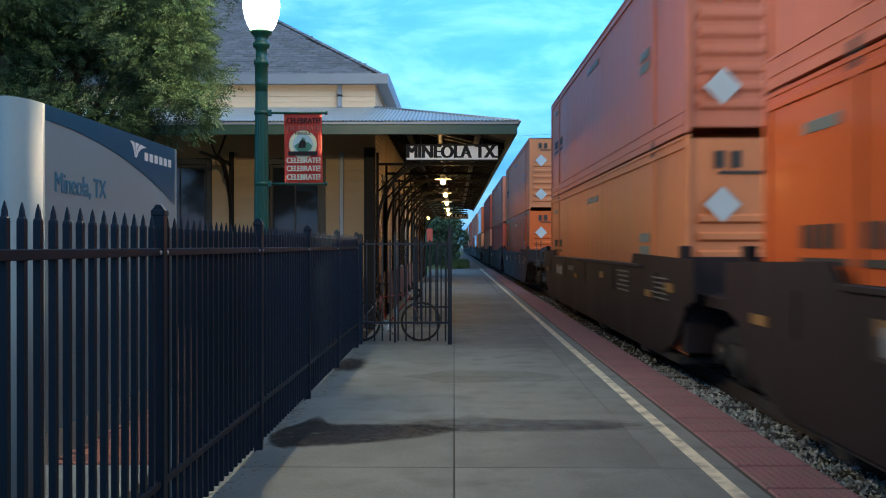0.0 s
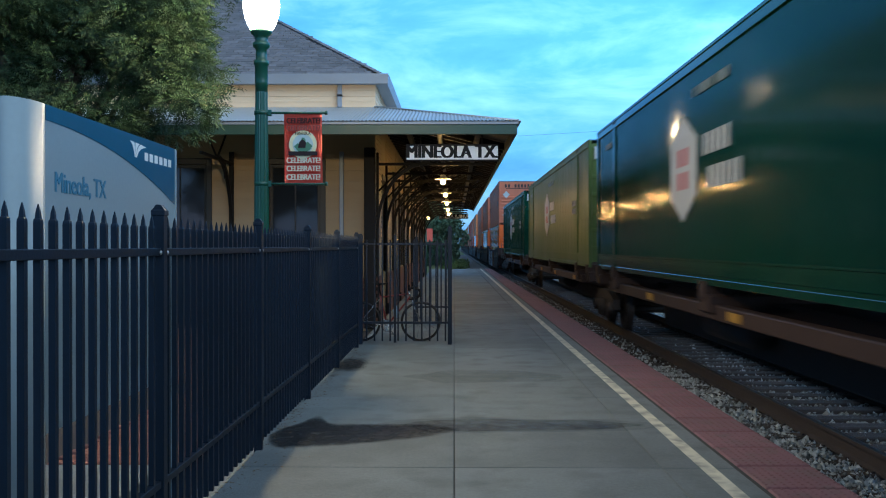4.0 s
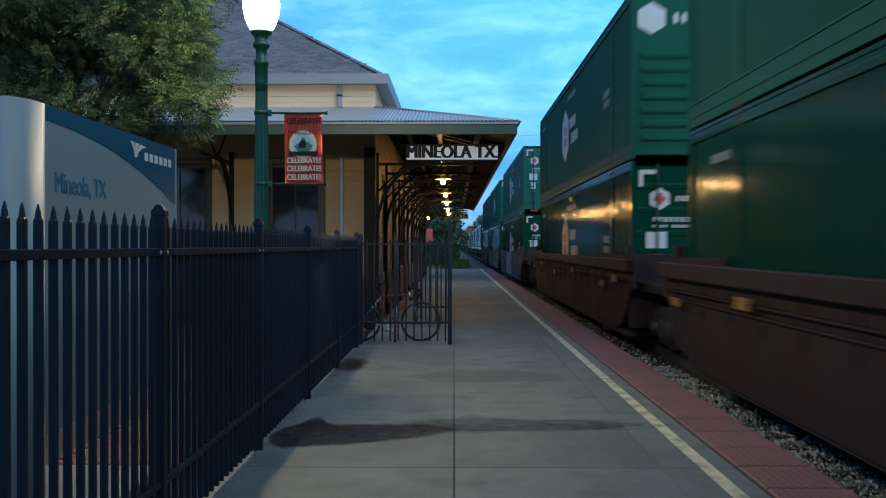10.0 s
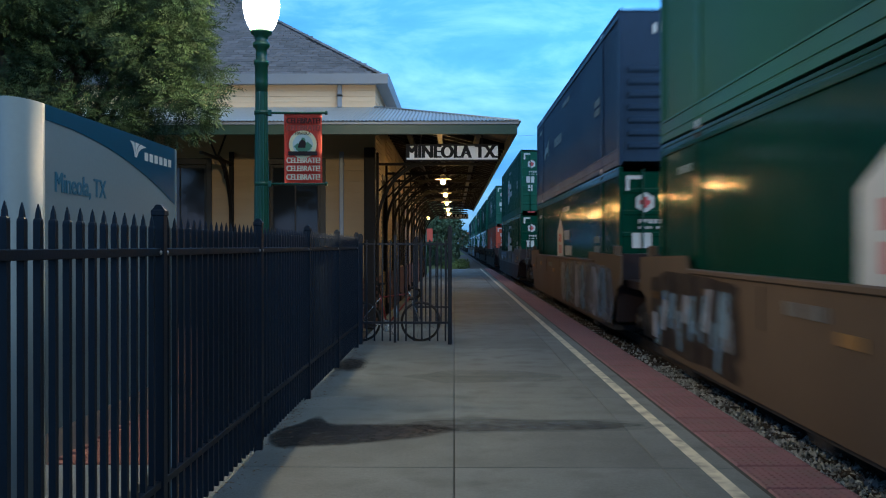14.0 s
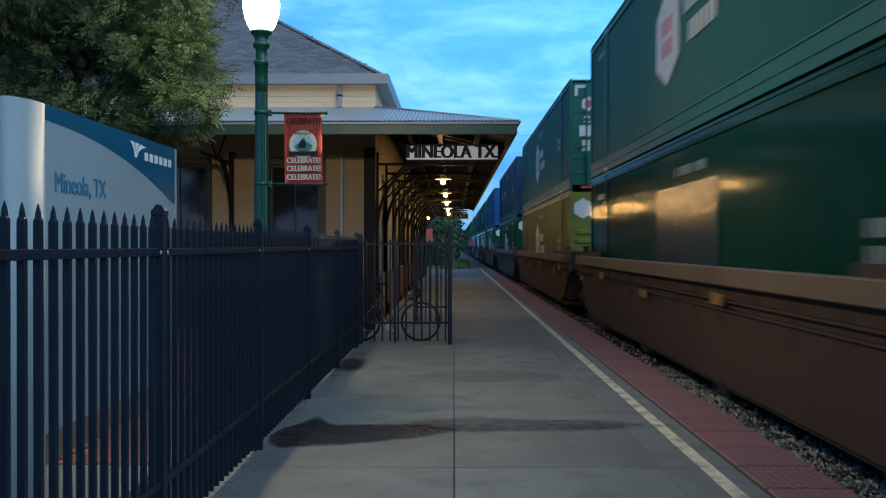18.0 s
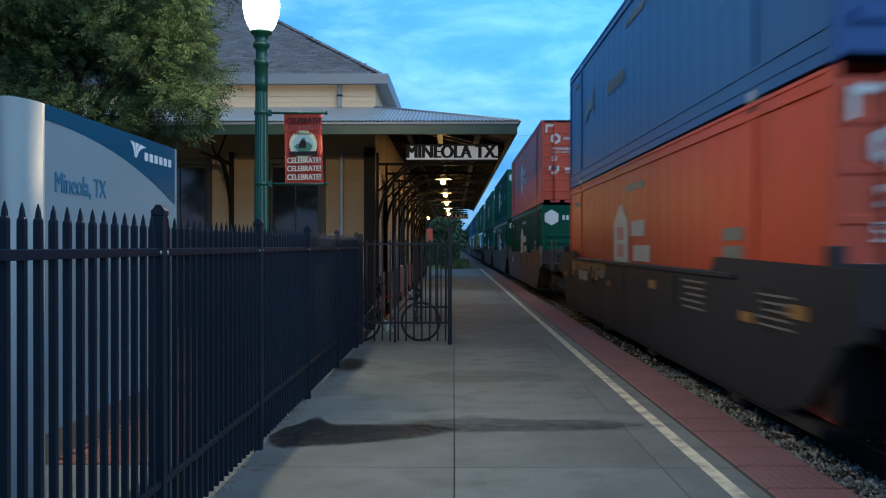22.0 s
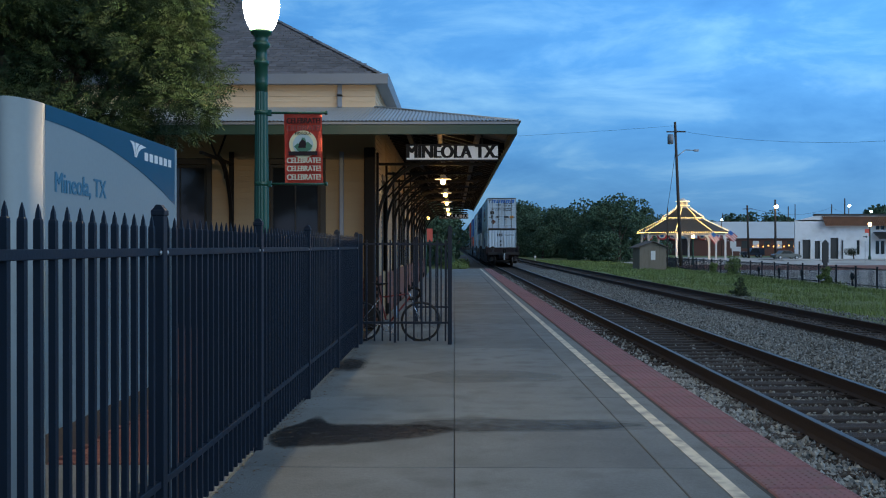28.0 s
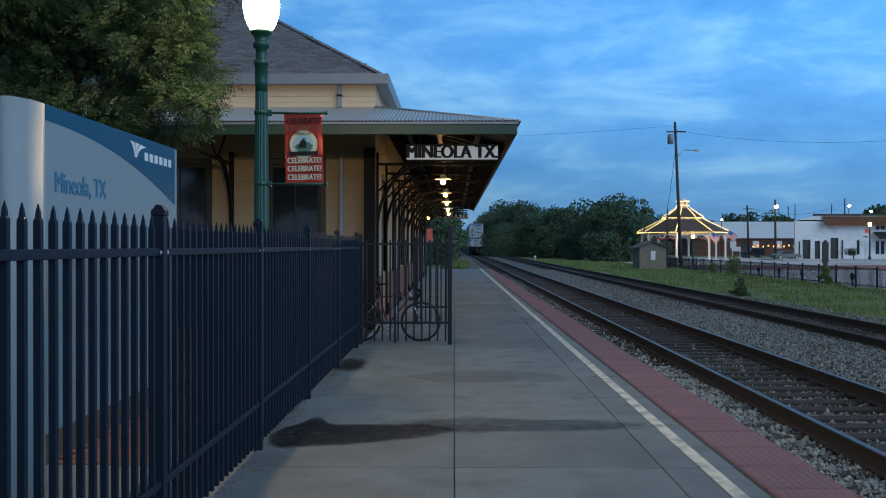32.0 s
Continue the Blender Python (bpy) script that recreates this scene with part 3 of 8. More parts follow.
# brick paving behind the fence
def build_paving():
    pv = thing("brick_path", "red brick paving behind the fence", "paving", kind="structure")
    bm = bmesh.new()
    box(bm, -9.0, -1.73, -4, 18.4, -0.4, -0.16)
    part("bed", bm, M["soil"], pv, "dark soil bed")
    bm = bmesh.new()
    box(bm, -3.9, -2.25, -4, 6.85, -0.3, -0.09, 0.01)
    part("side_walk", bm, M["concrete"], pv, "narrow concrete walk behind the sign")
    bm = bmesh.new()
    box(bm, 0.004, 0.196, 0.004, 0.096, -0.02, 0.055, 0.005)
    me = mesh_of("brick", bm, M["brickpave"])
    n = 0
    for j in range(60):
        for i in range(7):
            if n < 300:
                part("brick", me, None, pv).location = (-3.2 + 0.2 * i + 0.1 * (j % 2), 6.95 + 0.1 * j, -0.16)
                n += 1
    bm = bmesh.new()
    for j in range(30):
        for i in range(34):
            x, y = -9.0 + 0.2 * i + 0.1 * (j % 2), 11.3 + 0.24 * j
            box(bm, x + 0.004, x + 0.196, y + 0.004, y + 0.236, -0.17, -0.105)
    tagged(part("brick_field", bm, M["brickpave"], pv), kind="stuff")


build_paving()


# ---- fence along the platform, gate ----
FX = -1.635 + 0.1
def picket_mesh(h, name="picket"):
    bm = bmesh.new()
    w = 0.0135
    box(bm, -w, w, -w, w, 0.05, h - 0.068)
    rings = [(w, w, h - 0.068), (w * 0.92, w * 0.92, h - 0.058), (w * 0.66, w * 0.66, h - 0.053), (w * 0.56, w * 0.56, h - 0.032), (0.0015, 0.0015, h)]
    prev = None
    for a, b, z in rings:
        ring = [bm.verts.new(p) for p in ((-b, -a, z), (b, -a, z), (b, a, z), (-b, a, z))]
        if prev:
            for k in range(4):
                bm.faces.new((prev[k], prev[(k + 1) % 4], ring[(k + 1) % 4], ring[k]))
        prev = ring
    bm.faces.new(prev)
    return mesh_of(name, bm, M["fence"])


def build_fence():
    fe = thing("picket_fence", "tall black steel picket fence with spear tops", "fence", (FX, 0, 0))
    pk = picket_mesh(1.755)
    bm = bmesh.new()
    box(bm, -0.031, 0.031, -0.031, 0.031, -0.12, 1.765, 0.004)
    post = mesh_of("post", bm, M["fence"])
    bm = bmesh.new()
    box(bm, -0.036, 0.036, -0.036, 0.036, 1.757, 1.788, 0.004)
    slab(bm, [(-0.032, 1.788), (0.032, 1.788), (0.012, 1.814), (-0.012, 1.814)], "y", -0.025, 0.025)
    cap = mesh_of("post_cap", bm, M["fence"])
    bm = bmesh.new()
    box(bm, -0.019, 0.019, 0.033, 2.312, 1.548, 1.588, 0.003)
    top = mesh_of("rail", bm, M["fence"])
    bm = bmesh.new()
    box(bm, -0.019, 0.019, 0.033, 2.312, 0.343, 0.383, 0.003)
    low = mesh_of("rail", bm, M["fence"])
    bm = bmesh.new()
    for dy in (-0.055, 0.055):
        lathe(bm, [(0.011, 0.0), (0.011, 0.006), (0.005, 0.009)], (0.0205, dy, 1.565), 8, "x")
    bolt = mesh_of("bracket_bolt", bm, M["galv"])
    for k in range(-3, 5):
        y = 4.63 + 2.345 * k
        o = part("post", post, None, fe)
        o.location = (0, y, 0)
        part("post_cap", cap, None, o)
        part("bracket_bolt", bolt, None, o)["kind"] = "stuff"
        if k < 4:
            part("rail", top, None, fe).location = (0, y, 0)
            part("rail", low, None, fe).location = (0, y, 0)
            for i in range(1, 19):
                part("picket", pk, None, fe).location = (0, y + 0.1234 * i, 0)


build_fence()


def build_gate(y, x0, x1, n, label, high=1.72):
    ga = thing("gate", label, "gate", (0, y, 0))
    bm = bmesh.new()
    box(bm, -0.013, 0.013, -0.013, 0.013, 0.055, high - 0.02, 0.002)
    pk = mesh_of("bar", bm, M["fence"])
    for k in range(n):
        part("bar", pk, None, ga).location = (x0 + (x1 - x0) * (k + 0.6) / n, 0, 0)
    for z in (0.353, 1.63):
        bm = bmesh.new()
        box(bm, x0, x1, -0.016, 0.016, z - 0.017, z + 0.017, 0.003)
        part("gate_rail", bm, M["fence"], ga)
    for x, h in ((x1 + 0.02, 1.93), (x0 - 0.02, 1.8)):
        bm = bmesh.new()
        box(bm, x - 0.034, x + 0.034, -0.034, 0.034, -0.05, h - 0.03, 0.004)
        slab(bm, [(x - 0.038, h - 0.03), (x + 0.038, h - 0.03), (x + 0.01, h), (x - 0.01, h)], "y", -0.034, 0.034)
        part("gate_post", bm, M["fence"], ga)
    return ga


gate = build_gate(14.47, -1.50, -0.09, 11, "black steel gate across part of the platform")
bm = bmesh.new()
box(bm, -0.98, -0.94, -0.02, 0.02, 0.03, 1.78, 0.003)
part("gate_stile", bm, M["fence"], gate)
build_gate(18.2, -0.75, -0.12, 6, "black steel gate leaf standing open behind")


# ---- bicycle leaning by the gate ----
def build_bicycle():
    bi = thing("bicycle", "red and silver racing bicycle parked behind the gate", "bicycle", (-1.08, 14.9, 0.0), 3)
    def wheel(cx):
        wh = new("wheel")
        wh.parent, wh.location = bi, (cx, 0, 0.335)
        bm = bmesh.new()
        lathe(bm, [(0.312, -0.011), (0.335, -0.006), (0.338, 0.0), (0.335, 0.006), (0.312, 0.011)], seg=32, axis="y", cap=False)
        part("tyre", bm, M["tyre"], wh)
        bm = bmesh.new()
        lathe(bm, [(0.312, -0.009), (0.298, -0.008), (0.298, 0.008), (0.312, 0.009)], seg=32, axis="y", cap=False)
        part("rim", bm, M["iron"], wh)
        bm = bmesh.new()
        for k in range(14):
            a = 2 * math.pi * k / 14
            rod(bm, (0.02 * math.cos(a), 0.02 * (-1) ** k, 0.02 * math.sin(a)), (0.30 * math.cos(a), 0, 0.30 * math.sin(a)), 0.0018, seg=4, caps=False)
        lathe(bm, [(0.02, -0.04), (0.014, 0), (0.02, 0.04)], seg=10, axis="y")
        part("spokes", bm, M["chrome"], wh)
    wheel(-0.48)
    wheel(0.52)
    bm = bmesh.new()
    for a, b, r in (((-0.04, 0.27), (-0.16, 0.78), 0.015), ((-0.15, 0.74), (0.33, 0.80), 0.014), ((-0.04, 0.27), (0.34, 0.74), 0.017)):
        rod(bm, (a[0], 0, a[1]), (b[0], 0, b[1]), r)
    part("frame", bm, M["bikered"], bi)
    bm = bmesh.new()
    for s in (-0.05, 0.05):
        rod(bm, (-0.04, s * 0.5, 0.27), (-0.48, s, 0.335), 0.010)
        rod(bm, (-0.15, s * 0.4, 0.74), (-0.48, s, 0.335), 0.008)
        rod(bm, (0.35, s * 0.6, 0.72), (0.52, s, 0.335), 0.011)
    rod(bm, (0.32, 0, 0.84), (0.36, 0, 0.70), 0.017)
    part("fork", bm, M["chrome"], bi, "silver fork and stays")
    bm = bmesh.new()
    slab(bm, [(-0.30, 0.95), (-0.29, 0.99), (-0.16, 0.975), (-0.03, 0.985), (-0.02, 0.965), (-0.14, 0.94)], "y", -0.055, 0.055)
    rod(bm, (-0.15, 0, 0.76), (-0.18, 0, 0.96), 0.012)
    part("saddle", bm, M["iron"], bi)
    bm = bmesh.new()
    for s in (-0.2, 0.2):
        pts = [(0.36, s * 0.4, 0.90), (0.38, s, 0.90)] + [(0.40 + 0.11 * math.cos(a), s, 0.81 + 0.09 * math.sin(a)) for a in (1.5, 0.9, 0.3, -0.4, -1.1, -1.6)] + [(0.32, s, 0.72)]
        pipe(bm, pts, 0.015)
        pipe(bm, [(0.50, s, 0.87), (0.53, s, 0.80), (0.52, s, 0.72)], 0.012)
    rod(bm, (0.32, 0, 0.84), (0.37, 0, 0.90), 0.014)
    rod(bm, (0.36, -0.09, 0.90), (0.36, 0.09, 0.90), 0.014)
    part("handlebar", bm, M["iron"], bi, "black taped drop handlebar")
    bm = bmesh.new()
    lathe(bm, [(0.10, -0.06), (0.105, -0.055), (0.10, -0.05)], (-0.04, 0, 0.27), 20, "y")
    rod(bm, (-0.04, -0.08, 0.27), (0.06, -0.08, 0.14), 0.009)
    rod(bm, (-0.04, 0.08, 0.27), (-0.14, 0.08, 0.40), 0.009)
    box(bm, 0.02, 0.11, -0.12, -0.06, 0.125, 0.15)
    part("crank", bm, M["chrome"], bi)
    bm = bmesh.new()
    lathe(bm, [(0.036, 0), (0.037, 0.13), (0.018, 0.16), (0.018, 0.19)], (0.10, 0, 0.40), 12)
    part("bottle", bm, mat("bottle_blue", (0.25, 0.38, 0.55), 0.4), bi, "pale blue water bottle")


build_bicycle()


# ---- station name sign behind the fence ----
def build_station_sign():
    sg = thing("station_sign", "silver and blue station name sign on a rounded pylon", "sign", (-1.90, 0, -0.16))
    y0, y1, z0, z1 = 4.12, 6.03, 0.88, 2.42
    bm = bmesh.new()
    box(bm, -0.16, 0.0, y0, y1, z0, z1, 0.004)
    part("panel", bm, M["signgrey"], sg)
    bm = bmesh.new()
    pts = [(-0.0, y0 - 0.002)] + [(-0.08 + 0.08 * math.sin(a), y0 - 0.03 - 0.2 * math.cos(a)) for a in [math.pi * (0.5 - k / 12) for k in range(13)]] + [(-0.16, y0 - 0.002)]
    slab(bm, pts, "z", -0.05, z1)
    for e in bm.edges:
        e.smooth = e.calc_face_angle(0.0) < 0.5
    nose = part("rounded_nose", bm, M["signgrey"], sg, "rounded silver pylon edge")
    for p in nose.data.polygons:
        p.use_smooth = abs(p.normal.z) < 0.5
    bm = bmesh.new()
    box(bm, -0.16, 0.004, y1 + 0.002, y1 + 0.045, -0.05, z1, 0.006)
    part("end_post", bm, M["signgrey"], sg)
    # blue sweep across the top
    n = 22
    low = []
    for k in range(n + 1):
        f = k / n
        low.append((y0 + (y1 - y0) * f, 2.346 - 0.307 * f ** 1.95))
    bm = bmesh.new()
    slab(bm, [(y0, z1 - 0.002), (y1, z1 - 0.002)] + low[::-1], "x", 0.001, 0.0035)
    part("blue_sweep", bm, M["signblue"], sg, "blue printed sweep")
    # emblem: three curved blades, then bars for the operator's name
    bm = bmesh.new()
    foot = (5.272, 2.288)
    for k, (a, b, za, zb) in enumerate(((5.187, 5.262, 2.378, 2.376), (5.285, 5.355, 2.376, 2.372), (5.380, 5.470, 2.372, 2.362))):
        def edge(t, z, end):
            out = []
            for q in range(9):
                f = q / 8
                cy, cz = foot[0] + (t - foot[0]) * 0.32, z - 0.012
                out.append(((1 - f) ** 2 * t + 2 * f * (1 - f) * cy + f * f * end, (1 - f) ** 2 * z + 2 * f * (1 - f) * cz + f * f * foot[1]))
            return out
        slab(bm, edge(a, za, foot[0] + 0.012 * k) + edge(b, zb, foot[0] + 0.012 * k + 0.009)[::-1], "x", 0.0035 + 0.0003 * k, 0.005 + 0.0003 * k)
    part("emblem", bm, M["white"], sg, "white emblem of three curved blades")
    for k in range(6):
        bm = bmesh.new()
        y = 5.44 + 0.09 * k
        slab(bm, [(y, 2.283), (y + 0.06, 2.283), (y + 0.06, 2.333), (y, 2.333)], "x", 0.0035, 0.005)
        part("name_bar", bm, M["white"], sg, "white bar of the operator's lettering")
    lettering("station_name", "Mineola, TX", 0.14, M["signtext"], sg, Matrix.Translation((0.002, 4.525, 2.06)) @ FACE_EAST, 0.001, 0.90, 0.004)


build_station_sign()


# ---- street lamp with banner ----
def build_lamp_post(at, label, banner=True, globe="globe", group="lamp posts"):
    lp = thing("street_lamp", label, "lamp post", at, group=group)
    bm = bmesh.new()
    lathe(bm, [(0.17, 0), (0.17, 0.06), (0.15, 0.10), (0.15, 0.42), (0.12, 0.5), (0.095, 0.62), (0.085, 0.75)], seg=16)
    part("base", bm, M["lampgreen"], lp)
    bm = bmesh.new()
    rings = []
    for z, r in ((0.72, 0.084), (2.0, 0.073), (3.3, 0.060)):
        rings.append([bm.verts.new((r * (1.0 if k % 2 else 0.92) * math.cos(math.pi * k / 16), r * (1.0 if k % 2 else 0.92) * math.sin(math.pi * k / 16), z)) for k in range(32)])
    for lo, hi in zip(rings, rings[1:]):
        for k in range(32):
            bm.faces.new((lo[k], lo[(k + 1) % 32], hi[(k + 1) % 32], hi[k]))
    part("fluted_shaft", bm, M["lampgreen"], lp)
    bm = bmesh.new()
    lathe(bm, [(0.060, 3.28), (0.064, 3.38), (0.064, 3.54), (0.074, 3.55), (0.074, 3.585), (0.056, 3.60), (0.056, 3.70), (0.085, 3.73), (0.085, 3.76), (0.062, 3.78), (0.07, 3.83), (0.105, 3.86), (0.105, 3.885)], seg=16)
    part("capital", bm, M["lampgreen"], lp)
    bm = bmesh.new()
    lathe(bm, [(0.098, 3.875), (0.14, 3.95), (0.172, 4.05), (0.182, 4.15), (0.168, 4.26), (0.125, 4.34), (0.06, 4.39)], seg=20)
    g = part("globe", bm, M[globe], lp, "glowing frosted acorn globe")
    g.visible_shadow = False
    bm = bmesh.new()
    lathe(bm, [(0.075, 4.385), (0.06, 4.42), (0.02, 4.45), (0.025, 4.48), (0.004, 4.52)], seg=12)
    part("finial", bm, M["lampgreen"], lp)
    if banner:
        for z in (3.075, 2.372):
            bm = bmesh.new()
            rod(bm, (0.05, 0, z), (0.64, 0, z), 0.012)
            lathe(bm, [(0.02, 0.63), (0.02, 0.655)], (0, 0, z), 8, "x")
            lathe(bm, [(0.066, -0.02), (0.0725, -0.018), (0.0725, 0.018), (0.066, 0.02)], (0, 0, z), 16)
            box(bm, 0.06, 0.10, -0.02, 0.02, z - 0.03, z + 0.03, 0.004)
            part("banner_arm", bm, M["lampgreen"], lp)
        global near_banner
        near_banner = bn = thing("street_banner", "red celebration banner hung between two arms", "banner", (at[0] + 0.412, at[1], at[2] + 0.026))
        n = 14
        bm = bmesh.new()
        rows = []
        for j in range(n + 1):
            f = j / n
            row = []
            for i in range(9):
                g2 = i / 8
                x = -0.19 + 0.376 * g2 + 0.008 * f
                y = 0.012 * math.sin(3 * g2 + 4 * f) * math.sin(math.pi * f)
                row.append(bm.verts.new((x, y, 3.05 - 0.715 * f)))
            rows.append(row)
        for j in range(n):
            for i in range(8):
                bm.faces.new((rows[j][i], rows[j][i + 1], rows[j + 1][i + 1], rows[j + 1][i])).smooth = True
        bmesh.ops.solidify(bm, geom=list(bm.faces), thickness=0.003)
        part("cloth", bm, M["banner"], bn)
        for z, m2 in ((2.965, "print_dark"), (2.895, "print_faded"), (2.575, "cream"), (2.495, "cream"), (2.41, "cream")):
            lettering("slogan", "CELEBRATE!", 0.078, M[m2], bn, Matrix.Translation((0.008, -0.022, z)) @ FACE_SOUTH, 0.001, 0.80, 0.003)
        bm = bmesh.new()
        lathe(bm, [(0.138, -0.002), (0.138, 0.002)], (0.002, -0.02, 2.735), 28, "y")
        part("medallion", bm, M["gold"], bn, "round gold medallion")
        bm = bmesh.new()
        lathe(bm, [(0.1, -0.002), (0.1, 0.002)], (0.002, -0.0245, 2.735), 28, "y")
        part("medallion_sky", bm, M["print_blue"], bn)
        bm = bmesh.new()
        slab(bm, [(-0.085, 2.715), (-0.05, 2.745), (0.0, 2.73), (0.05, 2.76), (0.098, 2.72), (0.07, 2.675), (0.0, 2.652), (-0.05, 2.67)], "y", -0.031, -0.028)
        slab(bm, [(-0.02, 2.73), (0.03, 2.73), (0.03, 2.775), (0.02, 2.80), (-0.005, 2.80), (-0.02, 2.77)], "y", -0.034, -0.031)
        part("medallion_hills", bm, M["print_green"], bn)
        bm = bmesh.new()
        box(bm, -0.14, 0.144, -0.037, -0.035, 2.625, 2.665)
        part("medallion_ribbon", bm, M["print_dark"], bn)
        lettering("medallion_name", "MINEOLA", 0.045, M["print_dark"], bn, Matrix.Translation((0.002, -0.030, 2.842)) @ FACE_SOUTH, 0.001, 0.8)
        bm = bmesh.new()
        slab(bm, [(-0.045, 2.70), (-0.03, 2.76), (0.0, 2.785), (0.035, 2.755), (0.03, 2.70)], "y", -0.0375, -0.0345)
        part("medallion_engine", bm, M["print_dark"], bn, "dark printed engine shape")
    return lp


build_lamp_post((-1.906, 8.8, -0.16), "dark green fluted lamp post with a lit globe")
spot("globe_light", (-1.906, 8.8, 3.97), 270, (1.0, 0.68, 0.36), 0.05)


def scatter_litter():
    rng = np.random.default_rng(31)
    n = 900
    y = rng.uniform(4.0, 14.4, n)
    x = -1.55 + np.abs(rng.normal(0, 0.07, n)) * (1 + 1.5 * (np.sin(y * 2.1) > 0.4))
    c = np.stack([x, y, np.full(n, 0.006)], 1)
    a = rng.uniform(0, 6.28, n)
    s = rng.uniform(0.006, 0.02, n)[:, None]
    u = np.stack([np.cos(a), np.sin(a), rng.uniform(-0.1, 0.35, n)], 1) * s
    w = np.stack([-np.sin(a), np.cos(a), rng.uniform(0.0, 0.3, n)], 1) * s * 0.45
    v = np.stack([c - u, c + w, c + u, c - w], 1)
    v[:, :, 2] = np.maximum(v[:, :, 2], 0.0045)
    tagged(soup("leaf_litter", v.reshape(-1, 3), np.arange(4 * n).reshape(-1, 4), mat("dead_leaf", (0.10, 0.075, 0.045), 0.9, var=0.4, per_island=0.9, bump=0)), "brown dead leaves and grit along the fence foot", "leaf litter", kind="stuff")


scatter_litter()
# ---- the depot ----
WX, WY = -1.65, 18.5            # the corner of the walls
WEST, NORTH = -11.0, 48.0
CE, CS = 1.13, 15.7             # the canopy's eaves over the platform and at the end
EAVE, JOIN = 3.80, 4.48


def windowed(bm, fixed, a0, a1, z0, z1, holes, thick, axis):
    """A wall along one axis with openings cut through it, as blocks round them."""
    xs = sorted({a0, a1, *[h[0] for h in holes], *[h[1] for h in holes]})
    zs = sorted({z0, z1, *[h[2] for h in holes], *[h[3] for h in holes]})
    for p, q in zip(xs, xs[1:]):
        for u, v in zip(zs, zs[1:]):
            if any(h[0] <= p and q <= h[1] and h[2] <= u and v <= h[3] for h in holes):
                continue
            if axis == "x":
                box(bm, p, q, fixed, fixed + thick, u, v)
            else:
                box(bm, fixed - thick, fixed, p, q, u, v)
    bmesh.ops.remove_doubles(bm, verts=list(bm.verts), dist=0.0005)


def build_depot():
    de = thing("depot", "yellow clapboard railway depot with a dark shingled hip roof", "station building")
    south_holes = [(-3.85, -2.78, -0.15, 3.3), (-6.3, -5.15, -0.15, 3.3), (-9.2, -8.0, 1.0, 3.2)]
    east_holes = [(20.2, 21.3, 1.0, 3.1), (23.6, 24.9, -0.0, 3.1), (27.0, 28.1, 1.0, 3.1), (30.6, 31.7, 1.0, 3.1), (34.2, 35.5, 0.0, 3.1), (38.0, 39.1, 1.0, 3.1), (41.6, 42.7, 1.0, 3.1), (45.0, 46.0, 1.0, 3.1)]
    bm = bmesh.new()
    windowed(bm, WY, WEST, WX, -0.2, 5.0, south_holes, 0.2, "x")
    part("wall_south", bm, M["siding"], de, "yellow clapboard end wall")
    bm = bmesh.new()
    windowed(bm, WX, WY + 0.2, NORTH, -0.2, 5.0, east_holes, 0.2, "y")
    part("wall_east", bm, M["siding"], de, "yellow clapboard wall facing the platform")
    bm = bmesh.new()
    box(bm, WEST, WX, NORTH, NORTH + 0.2, -0.2, 5.0)
    box(bm, WEST - 0.2, WEST, WY, NORTH + 0.2, -0.2, 5.0)
    part("wall_rear", bm, M["siding"], de)
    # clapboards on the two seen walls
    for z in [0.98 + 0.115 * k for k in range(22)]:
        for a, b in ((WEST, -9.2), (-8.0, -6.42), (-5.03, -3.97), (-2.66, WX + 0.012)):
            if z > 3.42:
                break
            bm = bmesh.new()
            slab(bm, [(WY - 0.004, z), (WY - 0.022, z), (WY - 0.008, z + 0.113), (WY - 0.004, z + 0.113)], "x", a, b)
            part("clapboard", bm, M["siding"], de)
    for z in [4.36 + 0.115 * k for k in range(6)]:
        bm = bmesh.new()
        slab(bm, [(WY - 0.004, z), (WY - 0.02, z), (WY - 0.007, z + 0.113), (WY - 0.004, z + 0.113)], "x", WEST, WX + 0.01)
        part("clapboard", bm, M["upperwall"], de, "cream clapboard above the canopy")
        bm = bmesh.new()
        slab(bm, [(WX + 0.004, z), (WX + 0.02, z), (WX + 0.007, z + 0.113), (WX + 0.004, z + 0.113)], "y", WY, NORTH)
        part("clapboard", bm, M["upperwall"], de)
    bm = bmesh.new()
    for z in [1.0 + 0.115 * k for k in range(28)]:
        for a, b in ((WY, 20.1), (21.4, 23.5), (25.0, 26.9), (28.2, 30.5), (31.8, 34.1), (35.6, 37.9), (39.2, 41.5), (42.8, 44.9), (46.1, NORTH)):
            slab(bm, [(WX + 0.004, z), (WX + 0.022, z), (WX + 0.008, z + 0.113), (WX + 0.004, z + 0.113)], "y", a, b)
    part("clapboards_east", bm, M["siding"], de)
    # brick wainscot, course by course
    bm = bmesh.new()
    for k in range(15):
        z = -0.1 + 0.07 * k
        for i in range(11):
            y = WY + 0.22 * i + 0.11 * (k % 2)
            if y + 0.21 < 20.1:
                box(bm, WX, WX + 0.05, y, y + 0.21, z, z + 0.06)
        for i in range(44):
            x = WX - 0.22 * (i + 1) + 0.11 * (k % 2)
            if -2.78 < x < WX - 0.2 or -5.15 < x < -4.05 or -8.0 < x < -6.6:
                box(bm, x, x + 0.21, WY - 0.05, WY, z, z + 0.06)
    part("wainscot", bm, M["brick"], de, "red brick wainscot")
    bm = bmesh.new()
    for a, b in ((21.4, 23.5), (25.0, NORTH)):
        box(bm, WX, WX + 0.05, a, b, -0.15, 0.95)
    part("wainscot_east", bm, M["brick"], de)
